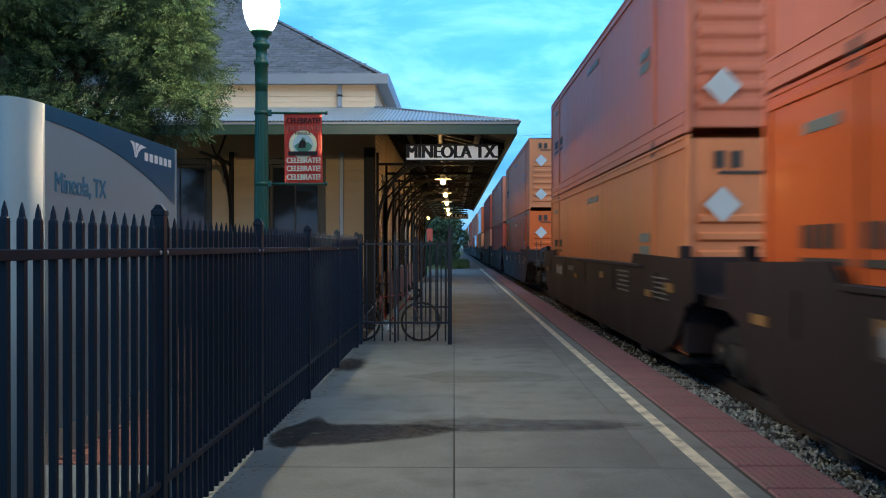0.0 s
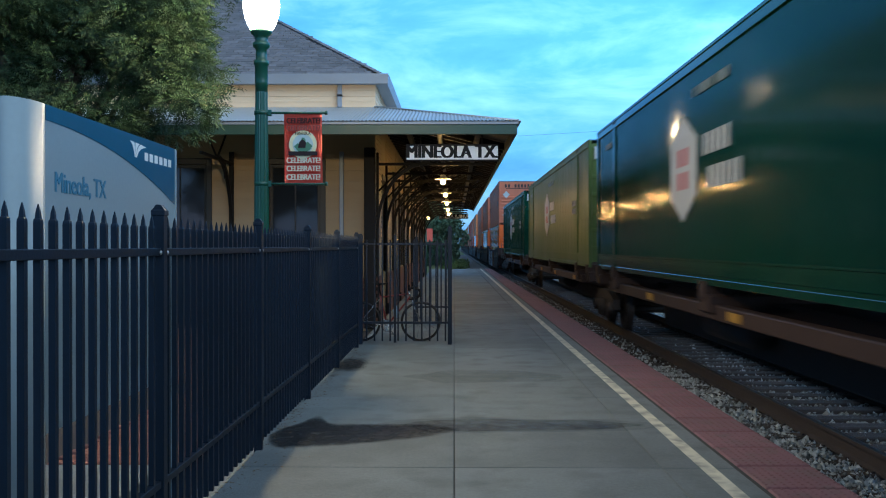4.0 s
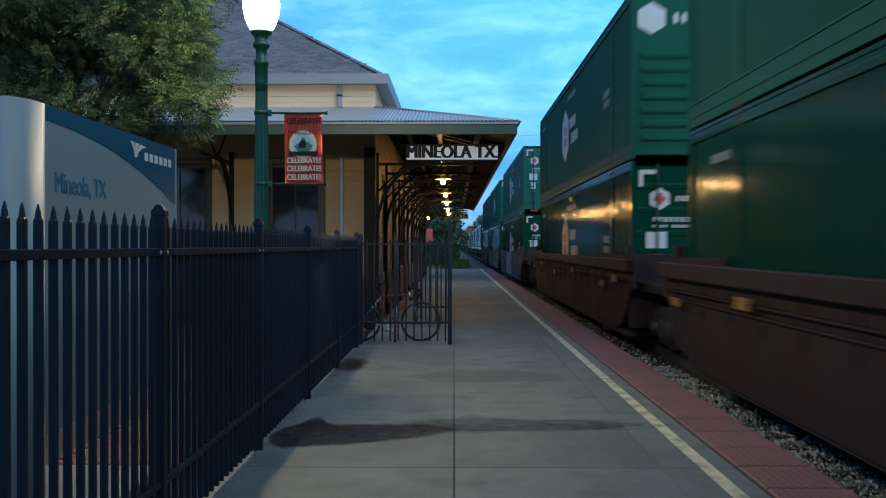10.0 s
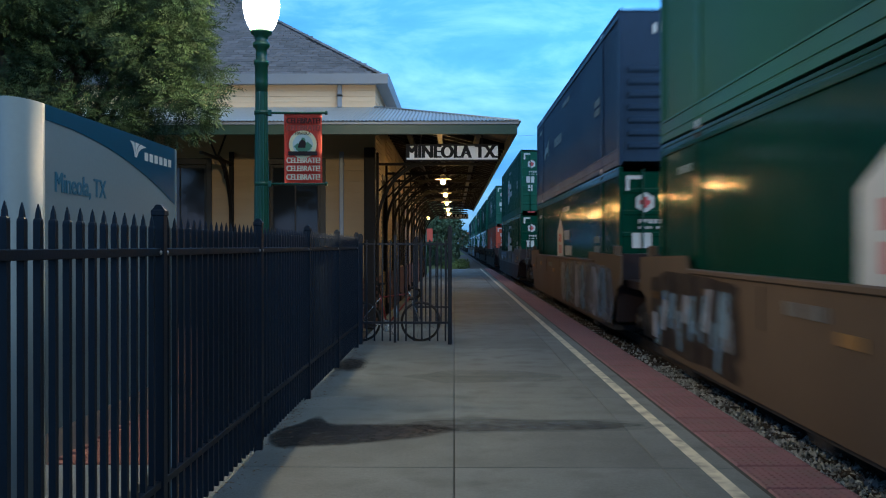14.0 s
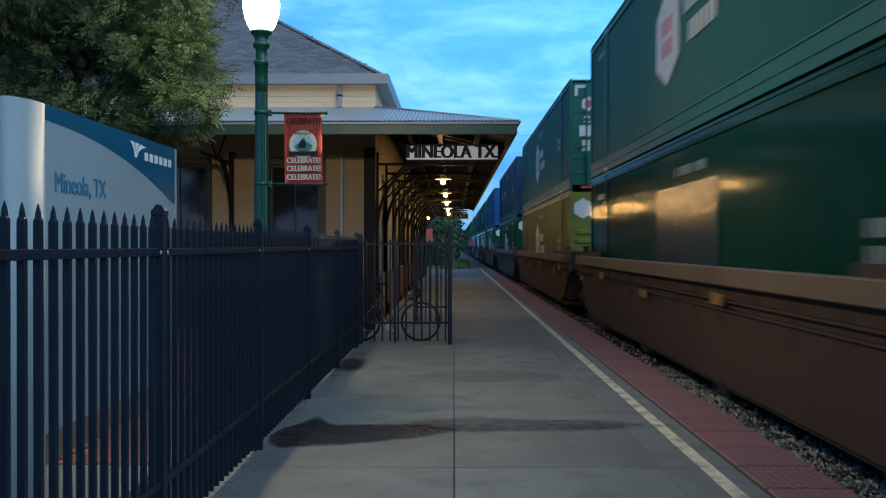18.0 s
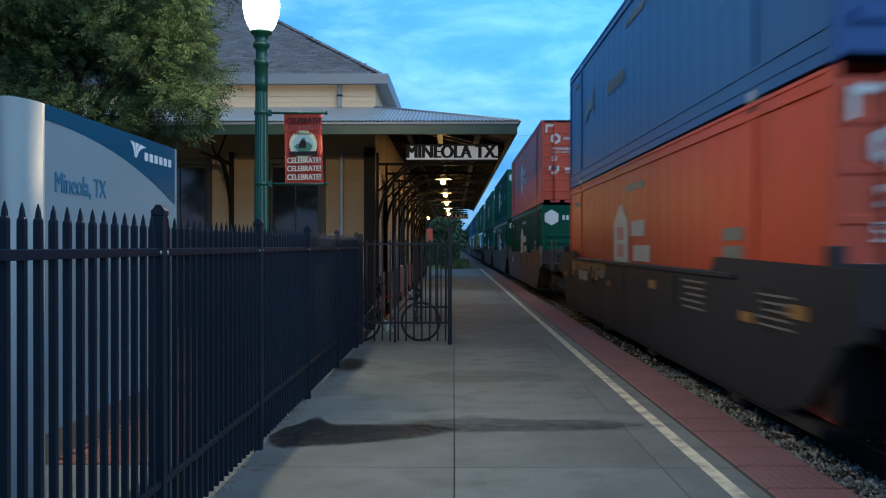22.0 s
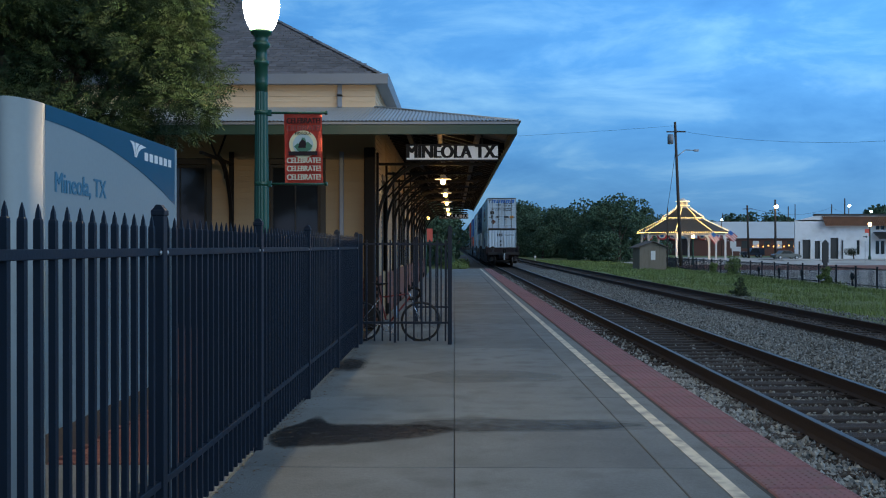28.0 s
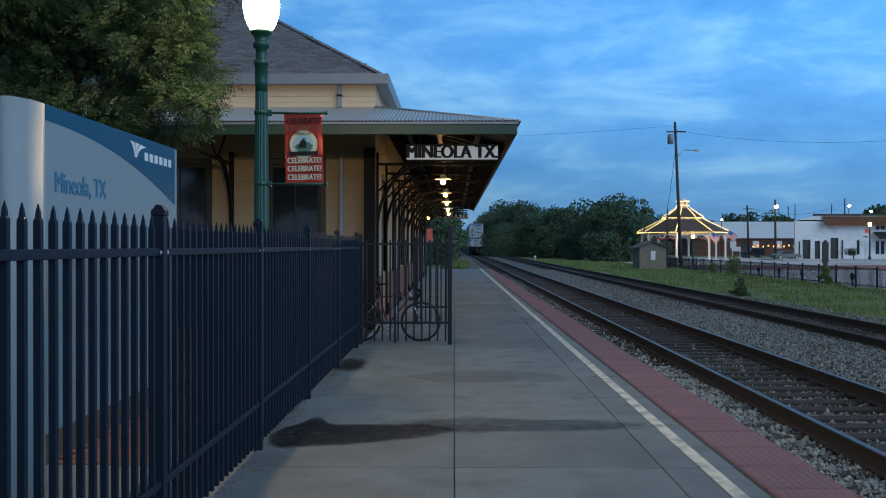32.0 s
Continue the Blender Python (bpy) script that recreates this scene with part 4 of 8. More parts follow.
    # doors and windows
    def opening(a0, a1, z0, z1, axis, fixed):
        wi = new("window" if z0 > 0.5 else "door")
        wi.parent = de
        def blk(bm, p, q, u, v, d0, d1):
            if axis == "x":
                box(bm, p, q, fixed + d0, fixed + d1, u, v, 0.006)
            else:
                box(bm, fixed - d1, fixed - d0, p, q, u, v, 0.006)
        bm = bmesh.new()
        for p, q, u, v in ((a0 - 0.11, a0, z0, z1 + 0.12), (a1, a1 + 0.11, z0, z1 + 0.12), (a0, a1, z1, z1 + 0.12)):
            blk(bm, p, q, u, v, -0.035, 0.05)
        part("frame", bm, M["frame"], wi)
        bm = bmesh.new()
        m0, zm = (a0 + a1) / 2, (z0 + z1) / 2
        for p, q, u, v in ((a0, a0 + 0.07, z0, z1), (a1 - 0.07, a1, z0, z1), (a0 + 0.07, a1 - 0.07, z0, z0 + 0.1), (a0 + 0.07, a1 - 0.07, z1 - 0.07, z1), (a0 + 0.07, a1 - 0.07, zm - 0.03, zm + 0.03), (m0 - 0.015, m0 + 0.015, z0 + 0.1, zm - 0.03), (m0 - 0.015, m0 + 0.015, zm + 0.03, z1 - 0.07)):
            blk(bm, p, q, u, v, 0.06, 0.1)
        part("sash", bm, M["frame"], wi)
        bm = bmesh.new()
        blk(bm, a0 + 0.04, a1 - 0.04, z0 + 0.06, z1 - 0.04, 0.075, 0.085)
        part("glass", bm, M["glass"], wi)
        bm = bmesh.new()
        blk(bm, a0, a1, z0, z1, 0.14, 0.18)
        part("blind", bm, M["frame"], wi)
    for h in south_holes:
        opening(*h, "x", WY)
    for h in east_holes:
        opening(*h, "y", WX)
    # downspouts
    def spout(x, y, z0, z1, name="downspout"):
        bm = bmesh.new()
        box(bm, x - 0.045, x + 0.045, y - 0.08, y - 0.01, z0, z1, 0.01)
        for z in (z0 + 0.25, (z0 + z1) / 2, z1 - 0.25):
            box(bm, x - 0.055, x + 0.055, y - 0.085, y - 0.005, z - 0.02, z + 0.02)
        part(name, bm, M["gutter"], de, "grey metal downspout")
    spout(-2.33, WY - 0.025, -0.1, 3.55)
    spout(-2.37, WY - 0.02, 4.47, 4.95)
    # main roof: eaves, gutter, hipped slopes
    o, p = 0.18, 0.665
    ex, ey, ez = WX + o, WY - o, 5.11
    wx2, ny2 = WEST - o, NORTH + 0.2 + o
    half = (ex - wx2) / 2
    rz = ez + p * half
    cxr = (ex + wx2) / 2
    bm = bmesh.new()
    A, B, C, D = [bm.verts.new(v) for v in ((ex, ey, ez), (wx2, ey, ez), (wx2, ny2, ez), (ex, ny2, ez))]
    R, S = bm.verts.new((cxr, ey + half, rz)), bm.verts.new((cxr, ny2 - half, rz))
    for f in ((A, R, B), (A, D, S, R), (D, C, S), (B, R, S, C), (A, B, C, D)):
        bm.faces.new(f)
    part("roof", bm, M["shingle"], de, "dark grey shingled hip roof")
    bm = bmesh.new()
    g0, g1 = ez - 0.19, ez + 0.01
    slab(bm, [(ey - 0.10, g0), (ey - 0.13, g1), (ey + 0.02, g1), (ey + 0.02, g0)], "x", wx2 - 0.1, ex + 0.12)
    slab(bm, [(ex + 0.10, g0), (ex + 0.13, g1), (ex - 0.02, g1), (ex - 0.02, g0)], "y", ey + 0.022, ny2)
    part("gutter", bm, M["gutter"], de, "grey boxed gutter")
    bm = bmesh.new()
    box(bm, wx2, ex - 0.02, ey + 0.02, WY - 0.025, ez - 0.17, ez - 0.14)
    box(bm, WX + 0.025, ex - 0.02, ey + 0.022, ny2, ez - 0.17, ez - 0.14)
    part("soffit", bm, M["gutter"], de)
    # shingles of the end slope, row by row
    sl = math.hypot(1, p)
    rngs = random.Random(5)
    tab = [(0.008, 0.0), (0.262, 0.0), (0.262, 0.16), (0.008, 0.16)]
    bm = bmesh.new()
    slab(bm, tab, "z", 0.0, 0.02)
    me = mesh_of("shingle", bm, M["shingle"])
    tilt = math.atan(p)
    rows = int(half * sl / 0.135)
    n = 0
    rest = bmesh.new()
    for r in range(rows):
        d = 0.135 * r
        yy, zz = ey + d / sl, ez + p * d / sl
        x0, x1 = wx2 + (yy - ey) + 0.15, ex - (yy - ey) - 0.02
        for q in range(24):
            x = -1.70 - 0.27 * q + (0.135 if r % 2 else 0.0) + rngs.uniform(-0.006, 0.006)
            if x < x0 or x + 0.262 > x1:
                continue
            m = Matrix.Translation((x, yy - 0.01, zz + 0.010 + rngs.uniform(0, 0.004))) @ Matrix.Rotation(tilt - 0.06, 4, "X")
            if n < 300:
                ob = part("shingle", me, None, de)
                ob.matrix_basis = m
                n += 1
            else:
                tmp = bmesh.new()
                slab(tmp, tab, "z", 0.0, 0.02)
                absorb(rest, tmp, m)
    tagged(part("shingle_field", rest, M["shingle"], de), kind="stuff")
    # hip caps
    bm = bmesh.new()
    for k in range(40):
        a = Vector((ex, ey, ez + 0.02)) + Vector((-1, 1, p)) * (0.12 * k)
        b = a + Vector((-1, 1, p)) * 0.15
        side = Vector((1, 1, 0)).normalized() * 0.11
        dz = Vector((0, 0, 0.026))
        f = [bm.verts.new(v) for v in (a - side, a + dz, a + side, b + side * 0.9 - dz * 0.3, b + dz * 0.6, b - side * 0.9 - dz * 0.3)]
        bm.faces.new((f[0], f[1], f[4], f[5]))
        bm.faces.new((f[1], f[2], f[3], f[4]))
    tagged(part("hip_capping", bm, M["shingle"], de), kind="stuff")
    return de


depot = build_depot()


def corrugated(bm, n_pts, a0, a1, lo, hi, amp=0.0105, pitch=0.068):
    """A corrugated sheet; lo(a) and hi(a) give its lower and upper edge."""
    n = int((a1 - a0) / pitch * 6)
    prev = None
    for k in range(n + 1):
        a = a0 + (a1 - a0) * k / n
        dz = amp * math.sin(2 * math.pi * a / pitch)
        l0, h0 = Vector(lo(a)), Vector(hi(a))
        row = [bm.verts.new(l0 + Vector((0, 0, dz))), bm.verts.new(h0 + Vector((0, 0, dz)))]
        if prev:
            bm.faces.new((prev[0], row[0], row[1], prev[1])).smooth = True
        prev = row


def build_canopy():
    ca = thing("canopy", "corrugated zinc canopy on dark curved brackets round the depot", "canopy")
    # sheets: end slope and platform slope meet on a hip
    kx = (CE - WX)
    ky = (WY - CS)
    CN = 50.7
    a = -9.0
    while a < CE:
        b = min(a + 0.81, CE)
        bm = bmesh.new()
        corrugated(bm, 0, a, b, lambda x: (x, CS - 0.05, EAVE), lambda x: (x, CS + ky * min(1, (CE - x) / kx), EAVE + (JOIN - EAVE) * min(1, (CE - x) / kx)))
        part("roof_sheet", bm, M["corr"], ca, "corrugated zinc sheet")
        a = b
    a = CS
    while a < CN:
        b = min(a + 0.81, CN)
        bm = bmesh.new()
        corrugated(bm, 0, a, b, lambda y: (CE + 0.05, y, EAVE), lambda y: (CE - kx * min(1, (y - CS) / ky), y, EAVE + (JOIN - EAVE) * min(1, (y - CS) / ky)))
        part("roof_sheet", bm, M["corr"], ca)
        a = b
    bm = bmesh.new()
    rod(bm, (CE, CS, EAVE + 0.005), (WX, WY, JOIN + 0.01), 0.022)
    part("hip_cap", bm, M["corr"], ca)
    # green fascia with a paler strip above
    bm = bmesh.new()
    box(bm, -9.0, CE - 0.02, CS + 0.0, CS + 0.05, EAVE - 0.235, EAVE - 0.06, 0.006)
    part("fascia", bm, M["darkgreen"], ca, "dark green fascia board")
    bm = bmesh.new()
    box(bm, CE - 0.07, CE - 0.022, CS + 0.052, CN, EAVE - 0.235, EAVE - 0.06, 0.006)
    part("fascia", bm, M["darkgreen"], ca)
    bm = bmesh.new()
    box(bm, -9.0, CE, CS - 0.02, CS + 0.04, EAVE - 0.058, EAVE - 0.012)
    box(bm, CE - 0.05, CE, CS + 0.042, CN, EAVE - 0.058, EAVE - 0.012)
    part("drip_strip", bm, M["gutter"], ca)
    # boards under the sheets
    bm = bmesh.new()
    y = WY
    slab(bm, [(CE - 0.08, EAVE - 0.05), (WX + 0.03, JOIN - 0.05), (WX + 0.03, JOIN - 0.03), (CE - 0.08, EAVE - 0.03)], "y", WY, CN)
    f = [bm.verts.new(v) for v in ((CE - 0.08, CS + 0.06, EAVE - 0.04), (WX, WY - 0.005, JOIN - 0.04), (CE - 0.08, WY - 0.005, EAVE - 0.04))]
    bm.faces.new(f)
    f = [bm.verts.new(v) for v in ((CE - 0.09, CS + 0.06, EAVE - 0.04), (WX, WY - 0.03, JOIN - 0.04), (-9, WY - 0.03, JOIN - 0.04), (-9, CS + 0.06, EAVE - 0.04))]
    bm.faces.new(f)
    part("board_ceiling", bm, M["woodunder"], ca, "boarded underside")
    # rafters, purlins
    def raft(y):
        bm = bmesh.new()
        slab(bm, [(CE - 0.08, EAVE - 0.20), (WX + 0.03, JOIN - 0.20), (WX + 0.03, JOIN - 0.06), (CE - 0.08, EAVE - 0.06)], "y", y - 0.035, y + 0.035)
        return part("rafter", bm, M["iron"], ca)
    y = 18.7
    while y < CN - 0.2:
        raft(y)
        y += 0.62
    for x in [-8.4 + 1.2 * k for k in range(7)]:
        bm = bmesh.new()
        slab(bm, [(CS + 0.06, EAVE - 0.20), (WY - 0.03, JOIN - 0.20), (WY - 0.03, JOIN - 0.06), (CS + 0.06, EAVE - 0.06)], "x", x - 0.035, x + 0.035)
        part("rafter", bm, M["iron"], ca)
    bm = bmesh.new()
    rod(bm, (CE - 0.1, CS + 0.1, EAVE - 0.14), (WX, WY, JOIN - 0.14), 0.06, seg=6)
    part("hip_rafter", bm, M["iron"], ca)
    for x in (0.45, -0.3, -1.0):
        bm = bmesh.new()
        z = EAVE + (JOIN - EAVE) * (CE - x) / kx
        box(bm, x - 0.05, x + 0.05, CS + (CE - x) + 0.05, CN, z - 0.30, z - 0.19)
        part("purlin", bm, M["iron"], ca)
    for yy in (16.5, 17.3):
        bm = bmesh.new()
        z = EAVE + (JOIN - EAVE) * (yy - CS) / ky
        box(bm, -9, CE - (yy - CS) - 0.05, yy - 0.05, yy + 0.05, z - 0.30, z - 0.19)
        part("purlin", bm, M["iron"], ca)
    # brackets: wall post, curved brace, tie beam, struts
    def bracket(m, reach=2.3):
        br = new("bracket")
        br.parent, br.matrix_basis = ca, m
        bm = bmesh.new()
        box(bm, 0.024, 0.075, -0.05, 0.05, 0.0, 3.55, 0.008)
        box(bm, 0.052, 0.115, -0.07, 0.07, 0.0, 0.25, 0.008)
        part("wall_post", bm, M["iron"], br)
        bm = bmesh.new()
        pts = []
        for k in range(13):
            t = math.pi / 2 * k / 12
            pts.append((0.075 + 1.06 * (1 - math.cos(t)), 1.95 + 1.35 * math.sin(t)))
        inner = []
        for k in range(13):
            t = math.pi / 2 * k / 12
            inner.append((0.075 + 1.06 - 1.12 * math.cos(t) + 0.06 * (k == 0), 1.95 + 1.405 * math.sin(t) + 0.02))
        slab(bm, pts + inner[::-1], "y", -0.035, 0.035)
        part("curved_brace", bm, M["iron"], br)
        bm = bmesh.new()
        box(bm, 0.075, reach, -0.03, 0.03, 3.28, 3.335, 0.006)
        part("tie_beam", bm, M["iron"], br)
        bm = bmesh.new()
        rod(bm, (0.075, 0, 2.75), (0.62, 0, 3.28), 0.022, seg=6)
        rod(bm, (1.15, 0, 3.33), (0.5, 0, 3.85), 0.022, seg=6)
        rod(bm, (1.2, 0, 3.33), (1.9, 0, 3.70), 0.022, seg=6)
        rod(bm, (0.62, 0, 2.95), (0.62, 0, 3.28), 0.018, seg=6)
        part("strut", bm, M["iron"], br)
        return br
    for k in range(13):
        bracket(pose(WX, 18.62 + 2.45 * k, 0), 2.3)
    for x in (-4.62, -7.6):
        bracket(pose(x, WY, 0, 0, 0, -90), 2.3)
    bm = bmesh.new()
    box(bm, WX - 0.2, WX + 0.03, WY - 0.24, WY - 0.026, -0.1, 3.62, 0.015)
    part("corner_post", bm, M["iron"], ca, "broad dark corner post")
    return ca


build_canopy()


def build_name_board(y, label):
    nb = thing("name_board", label, "sign", (0, y, 0))
    bm = bmesh.new()
    box(bm, -0.86, 0.785, 0.0, 0.03, 3.155, 3.40, 0.004)
    part("board", bm, M["white"], nb)
    for k, dx in enumerate((-0.008, 0.008)):
        lettering("name_letters", "MINEOLA TX.", 0.325, M["iron"], nb, Matrix.Translation((-0.035 + dx, -0.004 - 0.0004 * k, 3.283)) @ FACE_SOUTH, 0.004, 0.84, 0.010)
    bm = bmesh.new()
    box(bm, -0.875, 0.80, -0.012, 0.035, 3.402, 3.43, 0.003)
    part("edge_trim", bm, M["iron"], nb, "dark trim along the board")
    bm = bmesh.new()
    box(bm, -0.875, 0.80, -0.012, 0.035, 3.128, 3.153, 0.003)
    part("edge_trim", bm, M["iron"], nb)
    for x in (-0.6, 0.5):
        bm = bmesh.new()
        rod(bm, (x, 0.015, 3.40), (x, 0.015, 3.62), 0.012)
        part("hanger", bm, M["iron"], nb)


build_name_board(16.05, "white station name board with dark heavy letters hung under the canopy")
build_name_board(50.4, "white station name board at the canopy's far end")


def build_canopy_lamp(y):
    la = thing("pendant_lamp", "lit pendant lamp with a flat white enamel shade", "lamp", (-0.27, y, 3.2), group="lamps under the canopy")
    bm = bmesh.new()
    lathe(bm, [(0.205, 0.0), (0.20, 0.012), (0.08, 0.045), (0.06, 0.10), (0.03, 0.13)], seg=20)
    part("shade", bm, M["enamel"], la)
    bm = bmesh.new()
    lathe(bm, [(0.02, -0.12), (0.055, -0.10), (0.07, -0.05), (0.06, -0.01), (0.045, 0.004)], seg=14)
    b = part("bulb", bm, M["bulb"], la, "glowing warm glass jar")
    b.visible_shadow = False
    bm = bmesh.new()
    rod(bm, (0, 0, 0.13), (0, 0, 0.68), 0.012)
    part("stem", bm, M["iron"], la)
    spot("pendant_light", (-0.27, y, 3.08), 31, (1.0, 0.56, 0.2), 0.07)


for k in range(5):
    build_canopy_lamp(21.5 + 5.55 * k)


def build_wall_lamp():
    la = thing("wall_lamp", "small lit amber lamp on the depot's platform wall", "lamp", (WX, 44.3, 3.02))
    bm = bmesh.new()
    box(bm, 0.024, 0.05, -0.06, 0.06, -0.1, 0.16, 0.006)
    rod(bm, (0.04, 0, 0.1), (0.365, 0, 0.16), 0.012)
    lathe(bm, [(0.10, 0.12), (0.09, 0.15), (0.03, 0.2)], (0.365, 0, 0), 12)
    part("arm", bm, M["iron"], la)
    bm = bmesh.new()
    lathe(bm, [(0.03, -0.1), (0.07, -0.06), (0.075, 0.04), (0.05, 0.12)], (0.365, 0, 0), 12)
    part("glass", bm, M["bulb"], la, "glowing amber glass")


build_wall_lamp()
# ---- trees ----
def leaf_cloud(name, centres, radii, n, material, parent, seed, size=0.12, leaflets=9, up=(0, 0, 1)):
    """Pinnate leaves: each is a drooping spray of narrow leaflets, grown in clumps on and within ellipsoids."""
    rng = np.random.default_rng(seed)
    V, F, k = [], [], 0
    centres, radii = np.array(centres, float), np.array(radii, float)
    w = radii.prod(1) ** 0.66
    pick = rng.choice(len(centres), n, p=w / w.sum())
    d = rng.normal(size=(n, 3))
    d /= np.linalg.norm(d, axis=1)[:, None]
    r = rng.uniform(0.3, 1.0, n) ** 0.5 * (1 + 0.12 * rng.normal(size=n))
    c = centres[pick] + d * radii[pick] * r[:, None]
    axis = d + rng.normal(0, 0.5, (n, 3))
    axis[:, 2] = axis[:, 2] * 0.5 - 0.35
    axis /= np.linalg.norm(axis, axis=1)[:, None]
    side = np.cross(axis, rng.normal(size=(n, 3)))
    side /= np.linalg.norm(side, axis=1)[:, None]
    nor = np.cross(axis, side)
    s = size * rng.uniform(0.7, 1.3, n)
    for j in range(leaflets):
        f = (j // 2 + 1) / (leaflets // 2 + 1)
        sg = 1 if j % 2 else -1
        if j == leaflets - 1:
            base = c + axis * (s * 2.4)[:, None]
            dirn = axis
        else:
            base = c + axis * (s * 2.4 * f)[:, None] - nor * (s * 0.35 * f * f)[:, None]
            dirn = side * sg * 0.85 + axis * 0.55 - nor * 0.25
        dirn = dirn / np.linalg.norm(dirn, axis=1)[:, None]
        wid = np.cross(dirn, nor)
        wid /= np.linalg.norm(wid, axis=1)[:, None]
        L = (s * rng.uniform(0.8, 1.15, n))[:, None]
        p0, p1, p2, p3 = base, base + dirn * L * 0.42 + wid * L * 0.125, base + dirn * L, base + dirn * L * 0.42 - wid * L * 0.125
        V.append(np.stack([p0, p1, p2, p3], 1).reshape(-1, 3))
        F.append(np.arange(k, k + 4 * n).reshape(-1, 4))
        k += 4 * n
    return soup(name, np.concatenate(V), np.concatenate(F), material, parent)


def limb(bm, a, b, r0, r1, seed, steps=6, wob=0.12):
    rng = random.Random(seed)
    pts = []
    for k in range(steps + 1):
        f = k / steps
        p = Vector(a).lerp(Vector(b), f)
        if 0 < k < steps:
            p += Vector((rng.uniform(-wob, wob), rng.uniform(-wob, wob), rng.uniform(-wob, wob) * 0.5))
        pts.append((p, r0 + (r1 - r0) * f))
    for (p, r), (q, s) in zip(pts, pts[1:]):
        rod(bm, p, q, r, s, 8)
    return [p for p, _ in pts]


def build_near_tree():
    tr = thing("pinnate_tree", "leafy pistache tree with fine drooping compound leaves beside the depot", "tree", (-5.4, 11.6, -0.16))
    bm = bmesh.new()
    limb(bm, (0, 0, 0), (0.1, 0, 2.5), 0.19, 0.14, 1)
    part("trunk", bm, M["bark"], tr)
    rng = random.Random(12)
    cs, rs = [], []
    for k in range(46):
        a, h = rng.uniform(0, 6.28), rng.uniform(-1.0, 1.0)
        rad = 2.1 * math.sqrt(max(0.05, 1 - (h * 0.92) ** 2)) * rng.uniform(0.45, 1.0)
        p = (rad * math.cos(a) + 0.1, rad * math.sin(a) * 0.9, 5.35 + 2.35 * h)
        cs.append(p)
        q = rng.uniform(0.55, 0.95)
        rs.append((q, q, q * 0.75))
        if k % 2 == 0:
            bm = bmesh.new()
            limb(bm, (0.08, 0, 2.3 + 0.02 * k), p, 0.07, 0.012, k)
            part("limb", bm, M["bark"], tr)
    for p, q in (((2.2, -0.9, 3.8), 0.45), ((1.9, -0.5, 3.45), 0.5), ((1.95, -0.8, 5.4), 0.6), ((1.2, -1.3, 3.25), 0.55), ((0.2, -1.6, 3.2), 0.6), ((-0.8, -1.6, 3.1), 0.7), ((1.7, -1.2, 4.4), 0.6), ((-1.9, -1.2, 3.3), 0.8), ((-2.2, -0.6, 4.6), 0.9), ((2.3, -0.9, 5.9), 0.5), ((2.35, -1.5, 4.2), 0.28), ((2.25, -1.5, 4.55), 0.34), ((2.55, -1.6, 3.36), 0.22), ((2.25, -1.5, 3.45), 0.28), ((1.95, -1.6, 4.0), 0.38)):
        cs.append(p)
        rs.append((q, q, q * 0.7))
    leaf_cloud("crown", cs, rs, 64000, M["leaf"], tr, 7, size=0.06, leaflets=9)


build_near_tree()


def far_tree(at, height, width, seed, label="dense dark green tree at dusk", trunk=True, n=None, leaf=None, name="tree", foliage="farleaf"):
    tr = thing(name, label, "tree", at, group="trees beyond the tracks")
    rng = random.Random(seed)
    if trunk:
        bm = bmesh.new()
        limb(bm, (0, 0, -0.1), (0.1, 0, height * 0.45), height * 0.028, height * 0.016, seed)
        part("trunk", bm, M["bark"], tr)
        for k in range(4):
            a = rng.uniform(0, 6.28)
            bm = bmesh.new()
            limb(bm, (0.05, 0, height * 0.3), (width * 0.3 * math.cos(a), width * 0.3 * math.sin(a), height * 0.72), height * 0.012, 0.03, seed + k, 4, 0.2)
            part("limb", bm, M["bark"], tr)
    cs, rs = [], []
    for k in range(24):
        h = rng.uniform(0.05, 0.9)
        rad = 0.42 * width * math.sqrt(max(0.08, 1 - ((h - 0.48) / 0.52) ** 2)) * rng.uniform(0.35, 1)
        a = rng.uniform(0, 6.28)
        q = rng.uniform(0.13, 0.24) * width
        cs.append((rad * math.cos(a), rad * math.sin(a), h * height))
        rs.append((q, q, min(q * 0.8, height * (1.0 - h) + 0.1 * height)))
    n = n or 1500
    g = np.random.default_rng(seed)
    leaf = leaf or 0.035 * height
    c = []
    pick = g.integers(0, len(cs), n)
    d = g.normal(size=(n, 3))
    d /= np.linalg.norm(d, axis=1)[:, None]
    c = np.array(cs)[pick] + d * np.array(rs)[pick] * (g.uniform(0.5, 1.05, n) ** 0.5)[:, None]
    c[:, 2] = np.maximum(c[:, 2], 0.12)
    u = g.normal(size=(n, 3))
    u /= np.linalg.norm(u, axis=1)[:, None]
    w = np.cross(u, g.normal(size=(n, 3)))
    w /= np.linalg.norm(w, axis=1)[:, None]
    s = leaf * g.uniform(0.5, 1.3, n)[:, None]
    v = np.stack([c - u * s, c + w * s * 0.7, c + u * s, c - w * s * 0.7, c + np.cross(u, w) * s * 0.55], 1).reshape(-1, 3)
    i = 5 * np.arange(n)[:, None]
    f = np.concatenate([i + np.array([[0, 1, 4]]), i + np.array([[1, 2, 4]]), i + np.array([[2, 3, 4]]), i + np.array([[3, 0, 4]])])
    soup("crown", v, f, M[foliage], tr)
    return tr


rngt = random.Random(21)
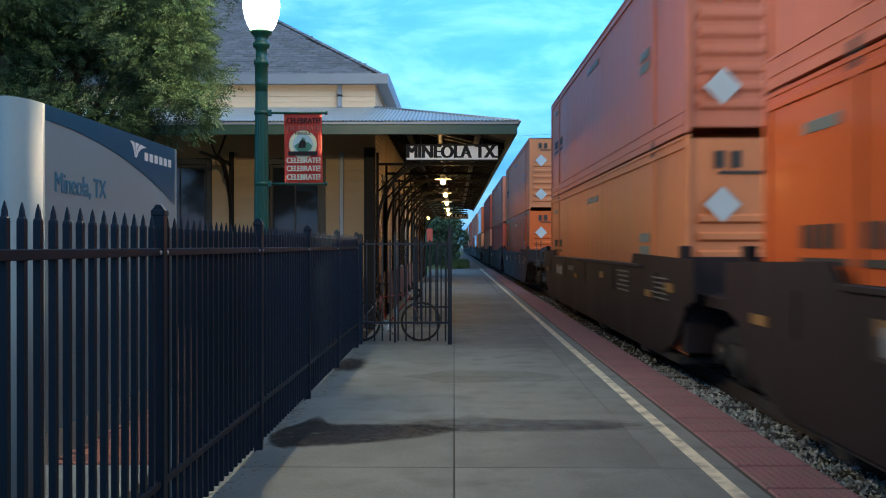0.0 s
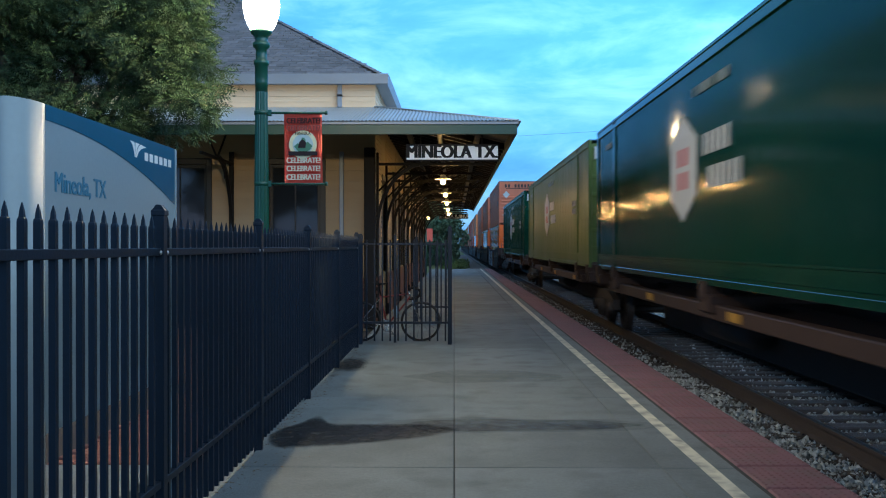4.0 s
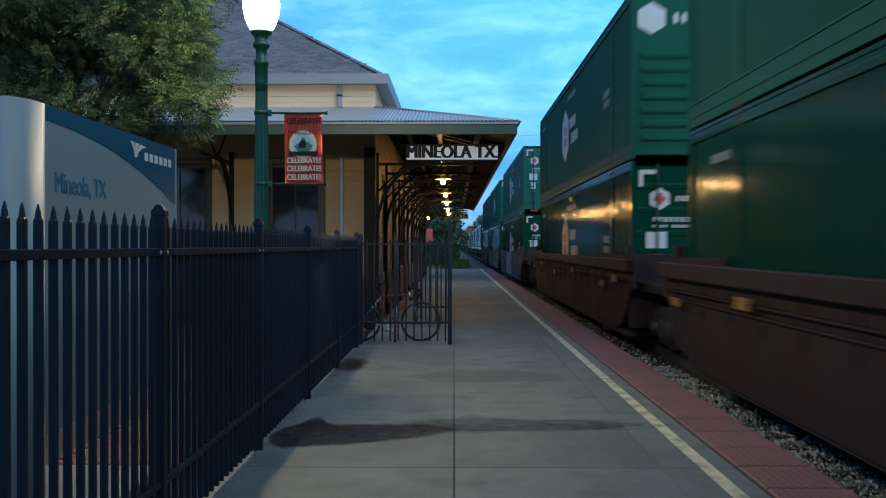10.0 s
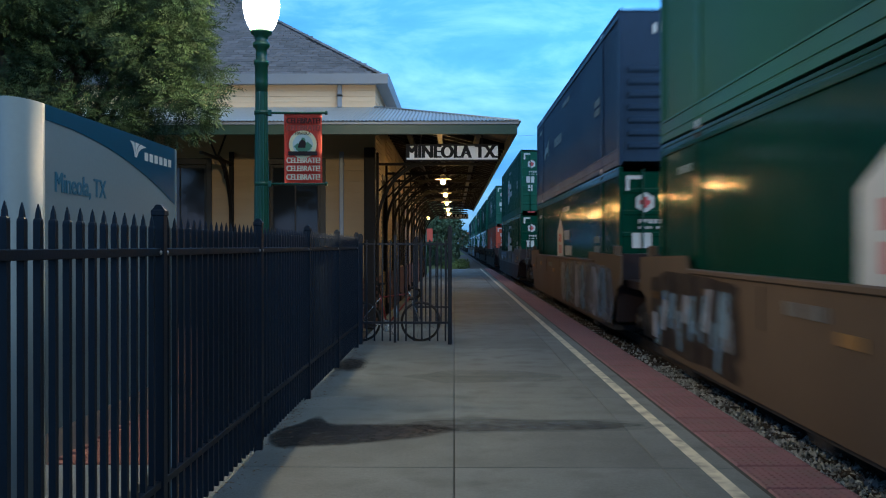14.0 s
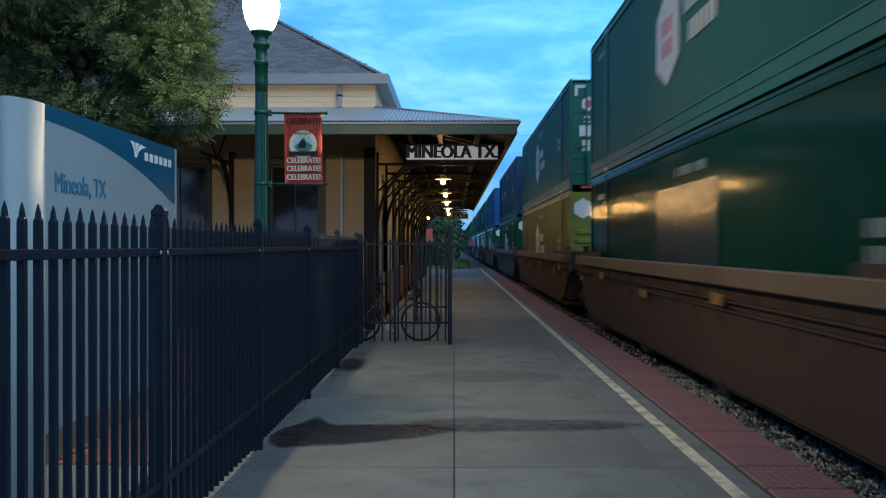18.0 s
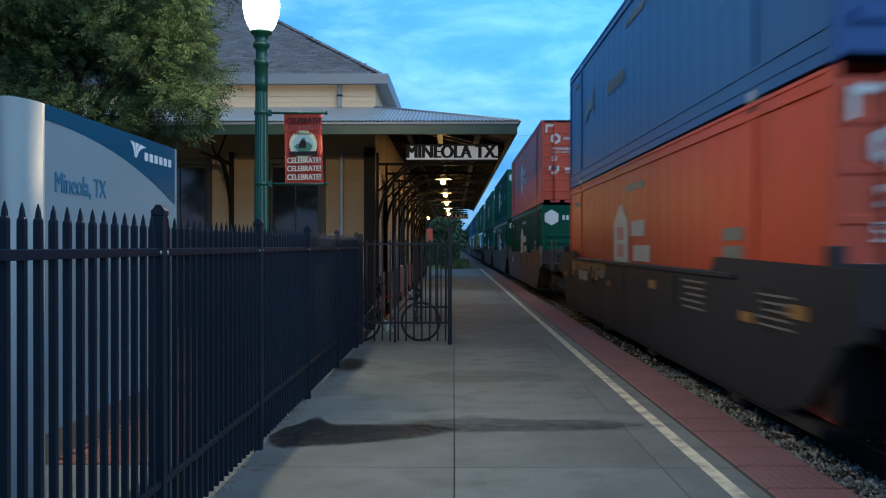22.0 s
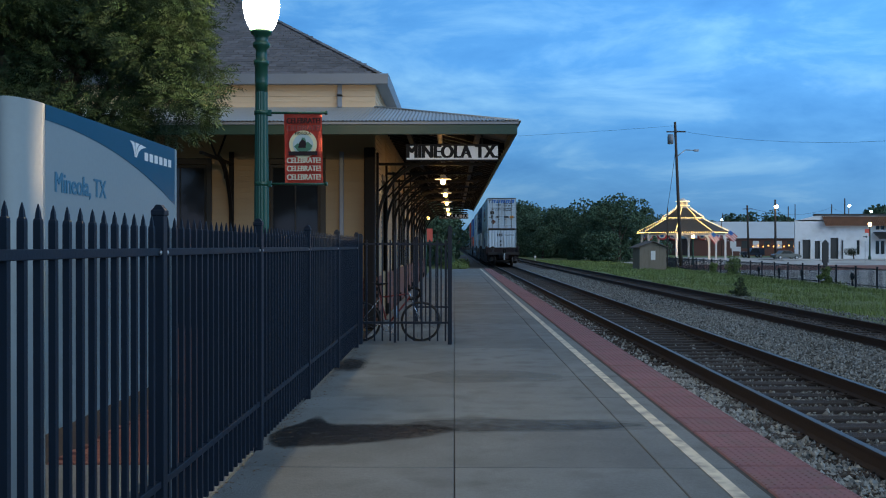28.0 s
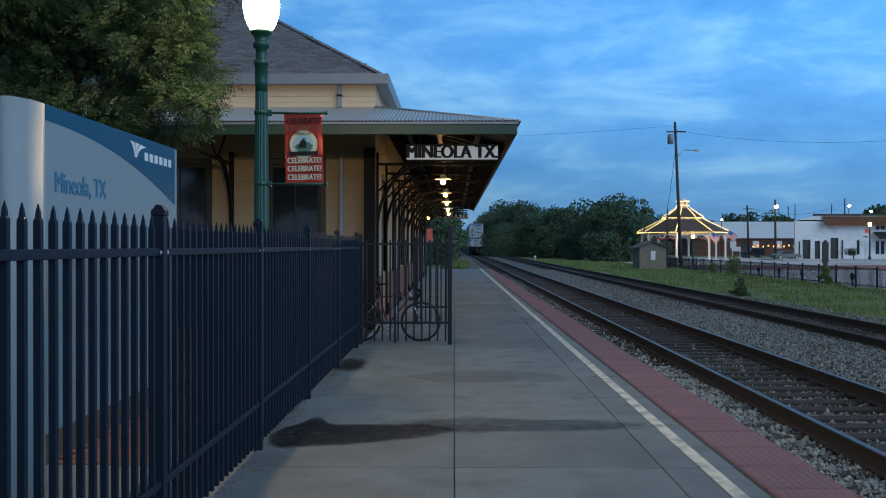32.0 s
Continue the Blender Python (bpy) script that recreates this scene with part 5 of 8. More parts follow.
# the wood beyond the tracks, nearest edge first
for px, y, top in ((1140, 132, 366), (1095, 128, 349), (1062, 134, 356), (1030, 150, 372), (1000, 160, 371), (975, 165, 367), (945, 172, 366), (915, 176, 363), (890, 182, 368), (872, 190, 379), (1120, 165, 356), (1045, 180, 370),
                   (985, 195, 368), (930, 200, 364), (900, 205, 362), (862, 240, 392), (1015, 140, 400), (960, 150, 395), (905, 165, 398), (880, 160, 402)):
    h = (435.5 - top) * y / 1578 + 2.2
    far_tree(((px - 803.8) * y / 1578, y, -0.66), h, 1.05 * h + rngt.uniform(-1, 2), px, n=5600, leaf=0.024 * h)
far_tree((-0.85, 66.5, -0.45), 4.7, 2.9, 91, "low leafy tree at the platform's far end", leaf=0.13, n=2600)
far_tree((-3.2, 78, -0.45), 7.0, 6.0, 92, "dark tree behind the depot's far end", n=1500)
for px, y, h, k in ((762, 96, 8.0, 11), (774, 104, 7.0, 12), (745, 90, 8.5, 13), (782, 120, 6.5, 14)):
    far_tree(((px - 803.8) * y / 1578, y, -0.45), h, h, 400 + k, "dark tree past the depot", n=2600, leaf=0.03 * h)
for px, y, h, k in ((1268, 330, 13.5, 1), (1298, 330, 14, 2), (1345, 330, 14.5, 3), (1372, 340, 13, 4), (1398, 330, 12.5, 5), (1550, 230, 12.5, 6), (1575, 240, 13, 7), (1535, 260, 11, 8)):
    far_tree(((px - 803.8) * y / 1578, y, -0.66), h, h * 1.1, 200 + k, n=2600, leaf=0.036 * h)
for px, y, h, k in ((1296, 66, 1.5, 1), (1262, 70, 0.9, 2), (1456, 51, 1.0, 3), (1188, 92, 1.2, 4)):
    far_tree(((px - 803.8) * y / 1578, y, -0.62), h, h * 0.8, 300 + k, "weedy green shrub by the fence", False, 700, 0.07, "shrub", "blade")
for px, y in ((812, 70), (803, 68), (796, 64.5), (816, 84)):
    far_tree(((px - 803.8) * y / 1578, y, -0.45), 0.8, 1.7, px, "overgrown grass clump past the platform", False, 600, 0.10, "grass_clump", "blade")


def build_conifer():
    co = thing("conifer_sapling", "small dark conifer sapling in the grass", "shrub", (11.05, 34.6, -0.45))
    bm = bmesh.new()
    rod(bm, (0, 0, 0), (0, 0, 0.95), 0.02, 0.004)
    part("stem", bm, M["bark"], co)
    leaf_cloud("needles", [(0.03, 0, 0.10), (-0.02, 0, 0.26), (0.04, 0, 0.42), (-0.03, 0, 0.57), (0.02, 0, 0.71), (0, 0, 0.86), (0.26, 0, 0.16), (-0.24, 0, 0.30)], [(0.28, 0.25, 0.05), (0.24, 0.22, 0.05), (0.19, 0.18, 0.05), (0.14, 0.13, 0.05), (0.09, 0.09, 0.06), (0.03, 0.03, 0.1), (0.13, 0.1, 0.05), (0.12, 0.1, 0.05)], 1300, M["sapling"], co, 5, 0.036, 7)


build_conifer()


def build_grass():
    rng = np.random.default_rng(9)
    n = 150000
    y = 14 + 110 * rng.uniform(0, 1, n) ** 1.6
    x = 11.0 + 0.5 * np.sin(y * 0.7) * np.sin(y * 0.23) + 10.6 * rng.uniform(0, 1, n)
    z = -0.42 - 0.2 * (x - 11.0) / 10.0 - 0.05
    c = np.stack([x, y, z], 1)
    a = rng.uniform(0, 6.28, n)
    h = rng.uniform(0.05, 0.30, n) * (0.35 + 0.9 * (np.sin(x * 0.9 + y * 0.35) * np.sin(x * 0.37 - y * 0.6 + 1.3)) ** 2 + 0.3 * rng.uniform(0, 1, n))
    w = 0.007 + y * 0.0002
    side = np.stack([np.cos(a) * w, np.sin(a) * w, 0 * a], 1)
    tip = c + np.stack([rng.normal(0, 0.07, n), rng.normal(0, 0.07, n), h], 1)
    v = np.stack([c - side, c + side, tip], 1).reshape(-1, 3)
    f = np.arange(3 * n).reshape(-1, 3)
    tagged(soup("grass", v, f, M["blade"]), "uneven green grass on the verge beyond the tracks", "grass", kind="stuff")


build_grass()

# ---- the far side: fence, shed, pole, street ----
def at_px(px, y):
    return (px - 803.8) * y / 1578


def build_far_fence():
    fe = thing("street_fence", "low black picket fence along the street", "fence", (21.65, 0, -0.66))
    bm = bmesh.new()
    box(bm, -0.04, 0.04, -0.04, 0.04, 0, 1.16, 0.004)
    box(bm, -0.05, 0.05, -0.05, 0.05, 1.16, 1.19)
    post = mesh_of("post", bm, M["fence"])
    bm = bmesh.new()
    for z in (0.16, 1.02):
        box(bm, -0.018, 0.018, 0.04, 2.40, z, z + 0.04)
    rail = mesh_of("rails", bm, M["fence"])
    bm = bmesh.new()
    box(bm, -0.011, 0.011, -0.011, 0.011, 0.08, 1.10)
    one = mesh_of("picket", bm, M["fence"])
    bm = bmesh.new()
    for k in range(28):
        y = 38.6 + 2.44 * k
        part("post", post, None, fe).location = (0, y, 0)
        part("rails", rail, None, fe).location = (0, y, 0)
        for i in range(1, 20):
            if k < 15:
                part("picket", one, None, fe).location = (0, y + 0.122 * i, 0)
            else:
                box(bm, -0.011, 0.011, y + 0.122 * i - 0.011, y + 0.122 * i + 0.011, 0.08, 1.10)
    tagged(part("picket_run", bm, M["fence"], fe), kind="stuff")


build_far_fence()


def build_street():
    st = thing("street", "pale concrete street and parking area beyond the fence", "street", (0, 0, -0.66), kind="structure")
    bm = bmesh.new()
    box(bm, 22.4, 220, 30, 172, -0.2, 0.012)
    part("paving", bm, M["street"], st)
    bm = bmesh.new()
    box(bm, 22.6, 200, 84, 104, 0.013, 0.02)
    part("brick_crossing", bm, M["brickpave"], st, "red brick strip across the street")
    bm = bmesh.new()
    box(bm, 50, 220, 136, 147.5, 0.013, 0.15, 0.02)
    part("kerb", bm, M["street"], st)
    bm = bmesh.new()
    for k in range(9):
        box(bm, 24.5, 31, 40 + 5 * k, 40.12 + 5 * k, 0.013, 0.018)
    part("bay_lines", bm, M["line"], st)
    # gravel way past the platform
    gw = thing("gravel_way", "grey gravel way past the platform's end", "path", (0, 0, 0), kind="structure")
    bm = bmesh.new()
    box(bm, 0.3, 2.75, P_END + 0.01, 190, -0.6, -0.36)
    part("gravel", bm, M["asphalt"], gw)


build_street()


def build_shed():
    x0, x1, y = at_px(1131, 80), at_px(1178, 80), 80.0
    sh = thing("track_shed", "small tan concrete trackside shed with a pitched roof", "shed", (0, y, -0.6))
    tanm = mat("shed_wall", (0.24, 0.20, 0.15), 0.85, var=0.4, scale=1.5, stretch=(6, 6, 0.5), stain=(0.12, 0.095, 0.07), stain_amt=0.4)
    d = 3.0
    bm = bmesh.new()
    slab(bm, [(x0, -0.1), (x1, -0.1), (x1, 2.05), ((x0 + x1) / 2, 2.5), (x0, 2.05)], "y", 0, d)
    part("wall", bm, tanm, sh)
    bm = bmesh.new()
    xm = (x0 + x1) / 2
    slab(bm, [(x0 - 0.3, 1.98), (xm, 2.56), (x1 + 0.2, 2.02), (x1 + 0.2, 2.10), (xm, 2.66), (x0 - 0.3, 2.06)], "y", -0.25, d + 0.25)
    part("roof", bm, mat("shed_roof", (0.12, 0.10, 0.085), 0.85, var=0.3), sh)
    bm = bmesh.new()
    box(bm, xm - 0.18, xm + 0.22, -0.03, -0.002, 0.95, 1.75)
    part("notice", bm, M["white"], sh, "pale notice panel")


build_shed()


def build_pole(px_base, px_top, y, zb, top_y, arm=0, r=0.16, lamp=None, name="utility_pole", label="tall dark wooden utility pole", far=1.0, cross=True):
    po = thing(name, label, "utility pole", (at_px(px_base, y), y, zb), group="utility poles")
    h = 1.6 - (top_y - 435.5) * y / 1578 - zb
    dx = at_px(px_top, y) - at_px(px_base, y)
    bm = bmesh.new()
    rod(bm, (0, 0, 0), (dx, 0, h), r, r * 0.7, 8)
    part("pole", bm, M["poleWood"], po)
    if cross:
        bm = bmesh.new()
        f = 0.93
        box(bm, dx * f - 0.9, dx * f + 0.9, -r - 0.1, -r, h * f - 0.06, h * f + 0.06)
        part("crossarm", bm, M["poleWood"], po)
    if arm:
        bm = bmesh.new()
        f = 0.795
        pipe(bm, [(dx * f, 0, h * f - 0.5), (dx * f + 0.9, 0, h * f + 0.15), (dx * f + arm, 0, h * f + 0.1)], 0.045)
        part("lamp_arm", bm, M["galv"], po)
        bm = bmesh.new()
        box(bm, dx * f + arm - 0.25, dx * f + arm + 0.25, -0.14, 0.14, h * f, h * f + 0.18, 0.05)
        part("lamp_head", bm, M["galv"], po)
        bm = bmesh.new()
        lathe(bm, [(0.28, -0.45), (0.3, 0.0), (0.28, 0.45)], (dx * 0.86 - 0.5, 0, h * 0.88), 12)
        part("transformer", bm, M["gutter"], po, "grey can transformer")
    if lamp:
        bm = bmesh.new()
        lathe(bm, [(0.05 * far, -0.25 * far), (0.28 * far, -0.1 * far), (0.25 * far, 0.12 * far), (0.06 * far, 0.2 * far)], (dx + 0.1, -0.3, h + (lamp[1])), 12)
        part("lamp", bm, M[lamp[0]], po, "lit street lamp")
    return po, dx, h


build_pole(1204, 1193, 85, -0.3, 217, arm=1.9, r=0.17)
build_pole(1180, 1180, 86, -0.6, 368, r=0.07, cross=False, label="thin dark service pole")
build_pole(1323, 1320, 165, -0.66, 364, r=0.22, label="distant dark utility pole")
build_pole(1370, 1369, 150, -0.66, 354, r=0.22, lamp=("sodium", -1.2), label="distant utility pole with a lit amber lamp", cross=False, far=1.35)
for px, y, ty in ((1392, 260, 366), (1404, 300, 362), (1468, 230, 362), (1491, 200, 352), (1277, 260, 378)):
    build_pole(px, px, y, -0.66, ty, r=0.2, cross=False, label="distant dark utility pole")
for px, py, y, kind, sz in ((1498, 366, 200, "mercury", 0.6), (1536, 376, 200, "mercury", 0.55), (1275, 390, 200, "mercury", 0.4)):
    fl = thing("floodlight", "lit white floodlight on a roof pole", "floodlight", (at_px(px, y), y, -0.66), group="floodlights")
    zt = 2.26 - (py - 435.5) * y / 1578
    bm = bmesh.new()
    rod(bm, (0, 0, 0), (0, 0, zt), 0.09, seg=6)
    part("mast", bm, M["poleWood"], fl)
    bm = bmesh.new()
    lathe(bm, [(0.1 * sz, -0.2), (0.6 * sz, 0.0), (0.5 * sz, 0.5 * sz), (0.1 * sz, 0.6 * sz)], (0, -0.3, zt), 10)
    part("lamp", bm, M[kind], fl)


def build_wires():
    wi = thing("power_lines", "thin dark overhead wires between poles", "cable")
    def run(a, b, sag, thick=0.02):
        bm = bmesh.new()
        pts = [Vector(a).lerp(Vector(b), k / 10) + Vector((0, 0, -sag * 4 * (k / 10) * (1 - k / 10))) for k in range(11)]
        pipe(bm, pts, thick, 4)
        tagged(part("wire", bm, M["iron"], wi), kind="stuff")
    run((at_px(1193, 85), 85, 13.0), (-40, 92, 12.4), 0.8, 0.009)
    run((at_px(1193, 85), 85, 12.6), (at_px(1700, 60), 60, 9.0), 0.8, 0.010)
    run((at_px(1193, 85), 85, 10.3), (at_px(1178, 96), 96, 5.0), 0.3)
    run((at_px(1320, 165), 165, 8.7), (at_px(1468, 230), 230, 11.5), 1.6)
    run((at_px(1468, 230), 230, 11.5), (at_px(1560, 200), 200, 9.0), 1.4)


build_wires()


def build_gazebo():
    y = 112.0
    gz = thing("gazebo", "white octagonal park gazebo outlined with lit bulbs", "gazebo", (at_px(1207, y), y, -0.66))
    dark = mat("gazebo_roof", (0.06, 0.055, 0.05), 0.8, var=0.3)
    def octa(r, z, k):
        a = 2 * math.pi * (k + 0.5) / 8
        return Vector((r * math.cos(a), r * math.sin(a), z))
    rings = ((5.65, 3.95), (2.45, 5.55)), ((2.5, 5.75), (0.75, 7.0))
    for (r0, z0), (r1, z1) in rings:
        bm = bmesh.new()
        lo, hi = [bm.verts.new(octa(r0, z0, k)) for k in range(8)], [bm.verts.new(octa(r1, z1, k)) for k in range(8)]
        l2 = [bm.verts.new(octa(r0, z0 - 0.12, k)) for k in range(8)]
        for k in range(8):
            bm.faces.new((lo[k], lo[(k + 1) % 8], hi[(k + 1) % 8], hi[k]))
            bm.faces.new((l2[k], l2[(k + 1) % 8], lo[(k + 1) % 8], lo[k]))
        bm.faces.new(hi)
        bm.faces.new(l2)
        part("roof", bm, dark, gz, "dark shingled octagonal roof")
    bm = bmesh.new()
    lathe(bm, [(2.35, 5.5), (2.35, 5.75)], seg=8)
    part("roof_collar", bm, M["white"], gz)
    bm = bmesh.new()
    lathe(bm, [(0.6, 7.0), (0.6, 7.7), (0.74, 7.72), (0.74, 7.85), (0.05, 8.25)], seg=8)
    part("cupola", bm, M["white"], gz)
    bm = bmesh.new()
    lathe(bm, [(5.4, 0.0), (5.4, 0.36), (5.3, 0.39)], seg=8)
    part("floor", bm, M["white"], gz, "pale raised floor")
    for k in range(8):
        p = octa(5.1, 0, k)
        bm = bmesh.new()
        box(bm, p.x - 0.11, p.x + 0.11, p.y - 0.11, p.y + 0.11, 0.37, 3.9, 0.02)
        part("post", bm, M["white"], gz)
        q = octa(5.1, 0, k + 1)
        bm = bmesh.new()
        rod(bm, (p.x, p.y, 3.72), (q.x, q.y, 3.72), 0.11, seg=4)
        part("lintel", bm, M["white"], gz)
        for o, e in ((p, q), (q, p)):
            bm = bmesh.new()
            slab(bm, [(0.11, 2.75), (0.25, 3.25), (0.75, 3.62), (0.11, 3.62)], "y", -0.04, 0.04)
            b = part("corner_bracket", bm, M["white"], gz, "curved corner bracket")
            b.matrix_basis = pose(o.x, o.y, 0, 0, 0, math.degrees(math.atan2(e.y - o.y, e.x - o.x)))
        if k != 5:
            fan = new("bunting")
            fan.parent = gz
            mid = (p + q) / 2
            fan.matrix_basis = pose(mid.x * 1.01, mid.y * 1.01, 3.58, 0, 0, math.degrees(math.atan2(q.y - p.y, q.x - p.x)))
            for n, (r, m2) in enumerate(((0.75, "redmark"), (0.52, "white"), (0.3, "bluemark"))):
                bm = bmesh.new()
                slab(bm, [(r * math.cos(a), -0.8 * r * math.sin(a)) for a in [math.pi * v / 10 for v in range(11)]], "y", -0.02 - 0.008 * n, 0.02 + 0.008 * n)
                part("fan_band", bm, M[m2], fan)
    # bulbs along eaves and hips
    bm = bmesh.new()
    lathe(bm, [(0.02, -0.05), (0.05, -0.025), (0.05, 0.025), (0.02, 0.05)], seg=6)
    bulb = mesh_of("string_bulb", bm, M["string"])
    spots = []
    for k in range(8):
        for r, z, n in ((5.7, 3.9, 16), (2.55, 5.72, 8), (0.8, 7.8, 3), (0.75, 7.3, 3)):
            a, b = octa(r, z, k), octa(r, z, k + 1)
            spots += [a.lerp(b, j / n) for j in range(n)]
        for (r0, z0), (r1, z1), n in (((5.7, 4.02), (2.5, 5.62), 13), ((2.55, 5.85), (0.8, 7.08), 9)):
            a, b = octa(r0, z0, k), octa(r1, z1, k)
            spots += [a.lerp(b, (j + 0.5) / n) for j in range(n)]
    spots = [p for p in spots if p.y < 2.5]
    for p in spots[:300]:
        part("string_bulb", bulb, None, gz).location = p
    bm = bmesh.new()
    for p in spots[300:]:
        lathe(bm, [(0.02, -0.06), (0.06, -0.03), (0.06, 0.03), (0.02, 0.06)], p, 5)
    tagged(part("string_bulbs", bm, M["string"], gz), kind="stuff")
    # flags on staffs at two posts
    for px, zc, tilt in ((1262, 2.55, 48), (1293, 2.75, 38)):
        fl = thing("flag", "striped red, white and blue flag hanging from a staff", "flag", (at_px(px, 106.4), 106.4, zc), group="flags on the gazebo")
        turn = Matrix.Rotation(radians(tilt), 4, "Y")
        bm = bmesh.new()
        rod(bm, (-0.62, 0, -0.9), (-0.62, 0, 0.55), 0.025)
        rod(bm, (-0.62, 0, -0.9), (0.2, 0.6, -0.5), 0.025)
        part("staff", bm, M["white"], fl).matrix_basis = turn
        for j in range(7):
            bm = bmesh.new()
            z = 0.42 - 0.12 * j
            slab(bm, [(-0.6, z), (0.0, z + 0.03), (0.6, z - 0.03), (0.6, z - 0.145), (0.0, z - 0.085), (-0.6, z - 0.115)], "y", -0.01, 0.01)
            part("stripe", bm, M["white"] if j % 2 else M["redmark"], fl).matrix_basis = turn
        bm = bmesh.new()
        box(bm, -0.6, -0.05, -0.02, 0.02, 0.0, 0.43)
        part("canton", bm, M["bluemark"], fl).matrix_basis = turn


build_gazebo()
spot("gazebo_light", (at_px(1225, 104), 104.0, 2.75), 420, (1.0, 0.66, 0.34), 0.25)
build_lamp_post((at_px(1225, 104), 104.0, -0.66), "dark green lamp post with a lit globe by the gazebo", False, "sodium", "street lamps in the square").matrix_basis = pose(at_px(1225, 104), 104.0, -0.66) @ Matrix.Diagonal((1.15, 1.15, 0.81, 1))
build_lamp_post((at_px(1535, 138), 138.0, -0.66), "dark green lamp post with a lit globe by the shops", False, "sodium", "street lamps in the square").matrix_basis = pose(at_px(1535, 138), 138.0, -0.66) @ Matrix.Diagonal((1.5, 1.5, 1.35, 1))


def build_shops():
    y = 150.0
    wall = mat("white_stucco", (0.82, 0.83, 0.83), 0.85, var=0.2, scale=0.6, stain=(0.5, 0.49, 0.47), stain_amt=0.3, stain_scale=0.5)
    sh = thing("shop_building", "long low white stucco shop with dark doors and a tiled awning", "building", (0, 0, -0.66))
    x0, x1, x2 = at_px(1404, y), at_px(1438, y), at_px(1640, y)
    holes = [(at_px(1417, y), at_px(1431, y), 0, 3.3), (at_px(1438.5, y), at_px(1448, y), 0, 3.1), (at_px(1466, y), at_px(1480, y), 0, 3.6), (at_px(1485, y), at_px(1488.5, y), 0, 3.2), (at_px(1512, y), at_px(1517, y), 0.8, 3.2), (at_px(1410, y), at_px(1413, y), 0.3, 3.0),
             (at_px(1545, y), at_px(1552, y), 5.0, 6.4), (at_px(1554, y), at_px(1561, y), 5.0, 6.4), (at_px(1563, y), at_px(1571, y), 5.0, 6.4)]
    bm = bmesh.new()
    windowed(bm, y, x0, x2, 0, 6.6, holes, 0.4, "x")
    part("wall", bm, wall, sh)
    back = (y + 24) / y * 1.01
    bm = bmesh.new()
    slab(bm, [(x0, y + 0.41), (x0 + 0.4, y + 0.41), (x0 * back + 0.4, y + 24), (x0 * back, y + 24)], "z", 0, 6.4)
    part("side_wall", bm, wall, sh)
    bm = bmesh.new()
    slab(bm, [(x0, 6.4), (x0 + 3.4, 7.3), (x2, 7.3), (x2, 6.4)], "y", y, y + 0.35)
    part("parapet", bm, wall, sh)
    bm = bmesh.new()
    slab(bm, [(x0 + 0.1, y + 0.41), (x2, y + 0.41), (x2, y + 24), (x0 * back + 0.1, y + 24)], "z", 6.41, 6.6)
    part("roof", bm, M["bluegrey"], sh)
    bm = bmesh.new()
    box(bm, at_px(1437, y), x2, y - 0.1, y + 0.5, 7.3, 7.62)
    part("roof_edge", bm, M["frame"], sh)
    bm = bmesh.new()
    slab(bm, [(y - 1.3, 5.75), (y - 0.05, 7.15), (y - 0.05, 7.0), (y - 1.3, 5.6)], "x", at_px(1452, y), x2)
    for k in range(62):
        a = at_px(1452, y) + 0.3 * k
        if a < x2:
            rod(bm, (a, y - 1.32, 5.77), (a, y - 0.06, 7.18), 0.1, 0.1, 5)
    part("tiled_awning", bm, M["tileroof"], sh, "weathered brown tiled awning")
    for a, b, c, d in holes:
        bm = bmesh.new()
        box(bm, a, b, y + 0.2, y + 0.25, c, d)
        part("door" if c < 0.5 else "window", bm, M["glass"] if c > 0.5 else M["frame"], sh)
        bm = bmesh.new()
        for p, q in ((a - 0.12, a), (b, b + 0.12)):
            box(bm, p, q, y - 0.04, y + 0.1, c, d + 0.12)
        part("door_frame", bm, wall, sh)
    bm = bmesh.new()
    slab(bm, [(y - 2.2, 3.6), (y - 0.05, 4.6), (y - 0.05, 4.4), (y - 2.2, 3.4)], "x", at_px(1541, y), x2)
    part("awning", bm, M["frame"], sh, "dark awning")
    for k in range(4):
        bm = bmesh.new()
        a = at_px(1545 + 9 * k, y)
        box(bm, a, a + 0.6, y - 0.06, y - 0.02, 0.9, 3.1)
        part("shop_window", bm, M["glass"], sh)


build_shops()


def build_warehouse():
    y = 205.0
    wh = thing("warehouse", "long metal-roofed brick warehouse hung with party lights", "building", (0, 0, -0.66))
    x0, x1 = at_px(1225, y), at_px(1455, y)
    bm = bmesh.new()
    box(bm, x0, x1, y, y + 30, 0, 4.0)
    part("wall", bm, M["brick"], wh)
    bm = bmesh.new()
    slab(bm, [(y - 0.6, 4.0), (y + 15, 8.2), (y + 31, 4.0)], "x", x0 - 0.5, x1 + 0.5)
    part("roof", bm, M["bluegrey"], wh, "pale grey metal roof")
    for k in range(6):
        bm = bmesh.new()
        a = at_px(1290 + 20 * k, y)
        box(bm, a, a + 1.4, y - 0.05, y - 0.01, 1.7, 3.4)
        part("window", bm, M["frame"] if k % 2 else M["white"], wh)
    st = thing("party_lights", "string of lit bulbs hung along the brick wall", "string lights", (0, y - 0.12, -0.66))
    pts = [(at_px(1330 + 4.5 * k, y), 0, 2.3 + 0.25 * abs(math.sin(k * 0.8))) for k in range(18)]
    bm = bmesh.new()
    pipe(bm, pts, 0.03, 4)
    part("wire", bm, M["iron"], st)
    for x, yy, z in pts[::2]:
        bm = bmesh.new()
        lathe(bm, [(0.05, -0.18), (0.15, -0.08), (0.15, 0.08), (0.05, 0.18)], (x, yy - 0.05, z - 0.2), 8)
        part("bulb", bm, M["amberbulb"], st, "glowing warm bulb")


build_warehouse()


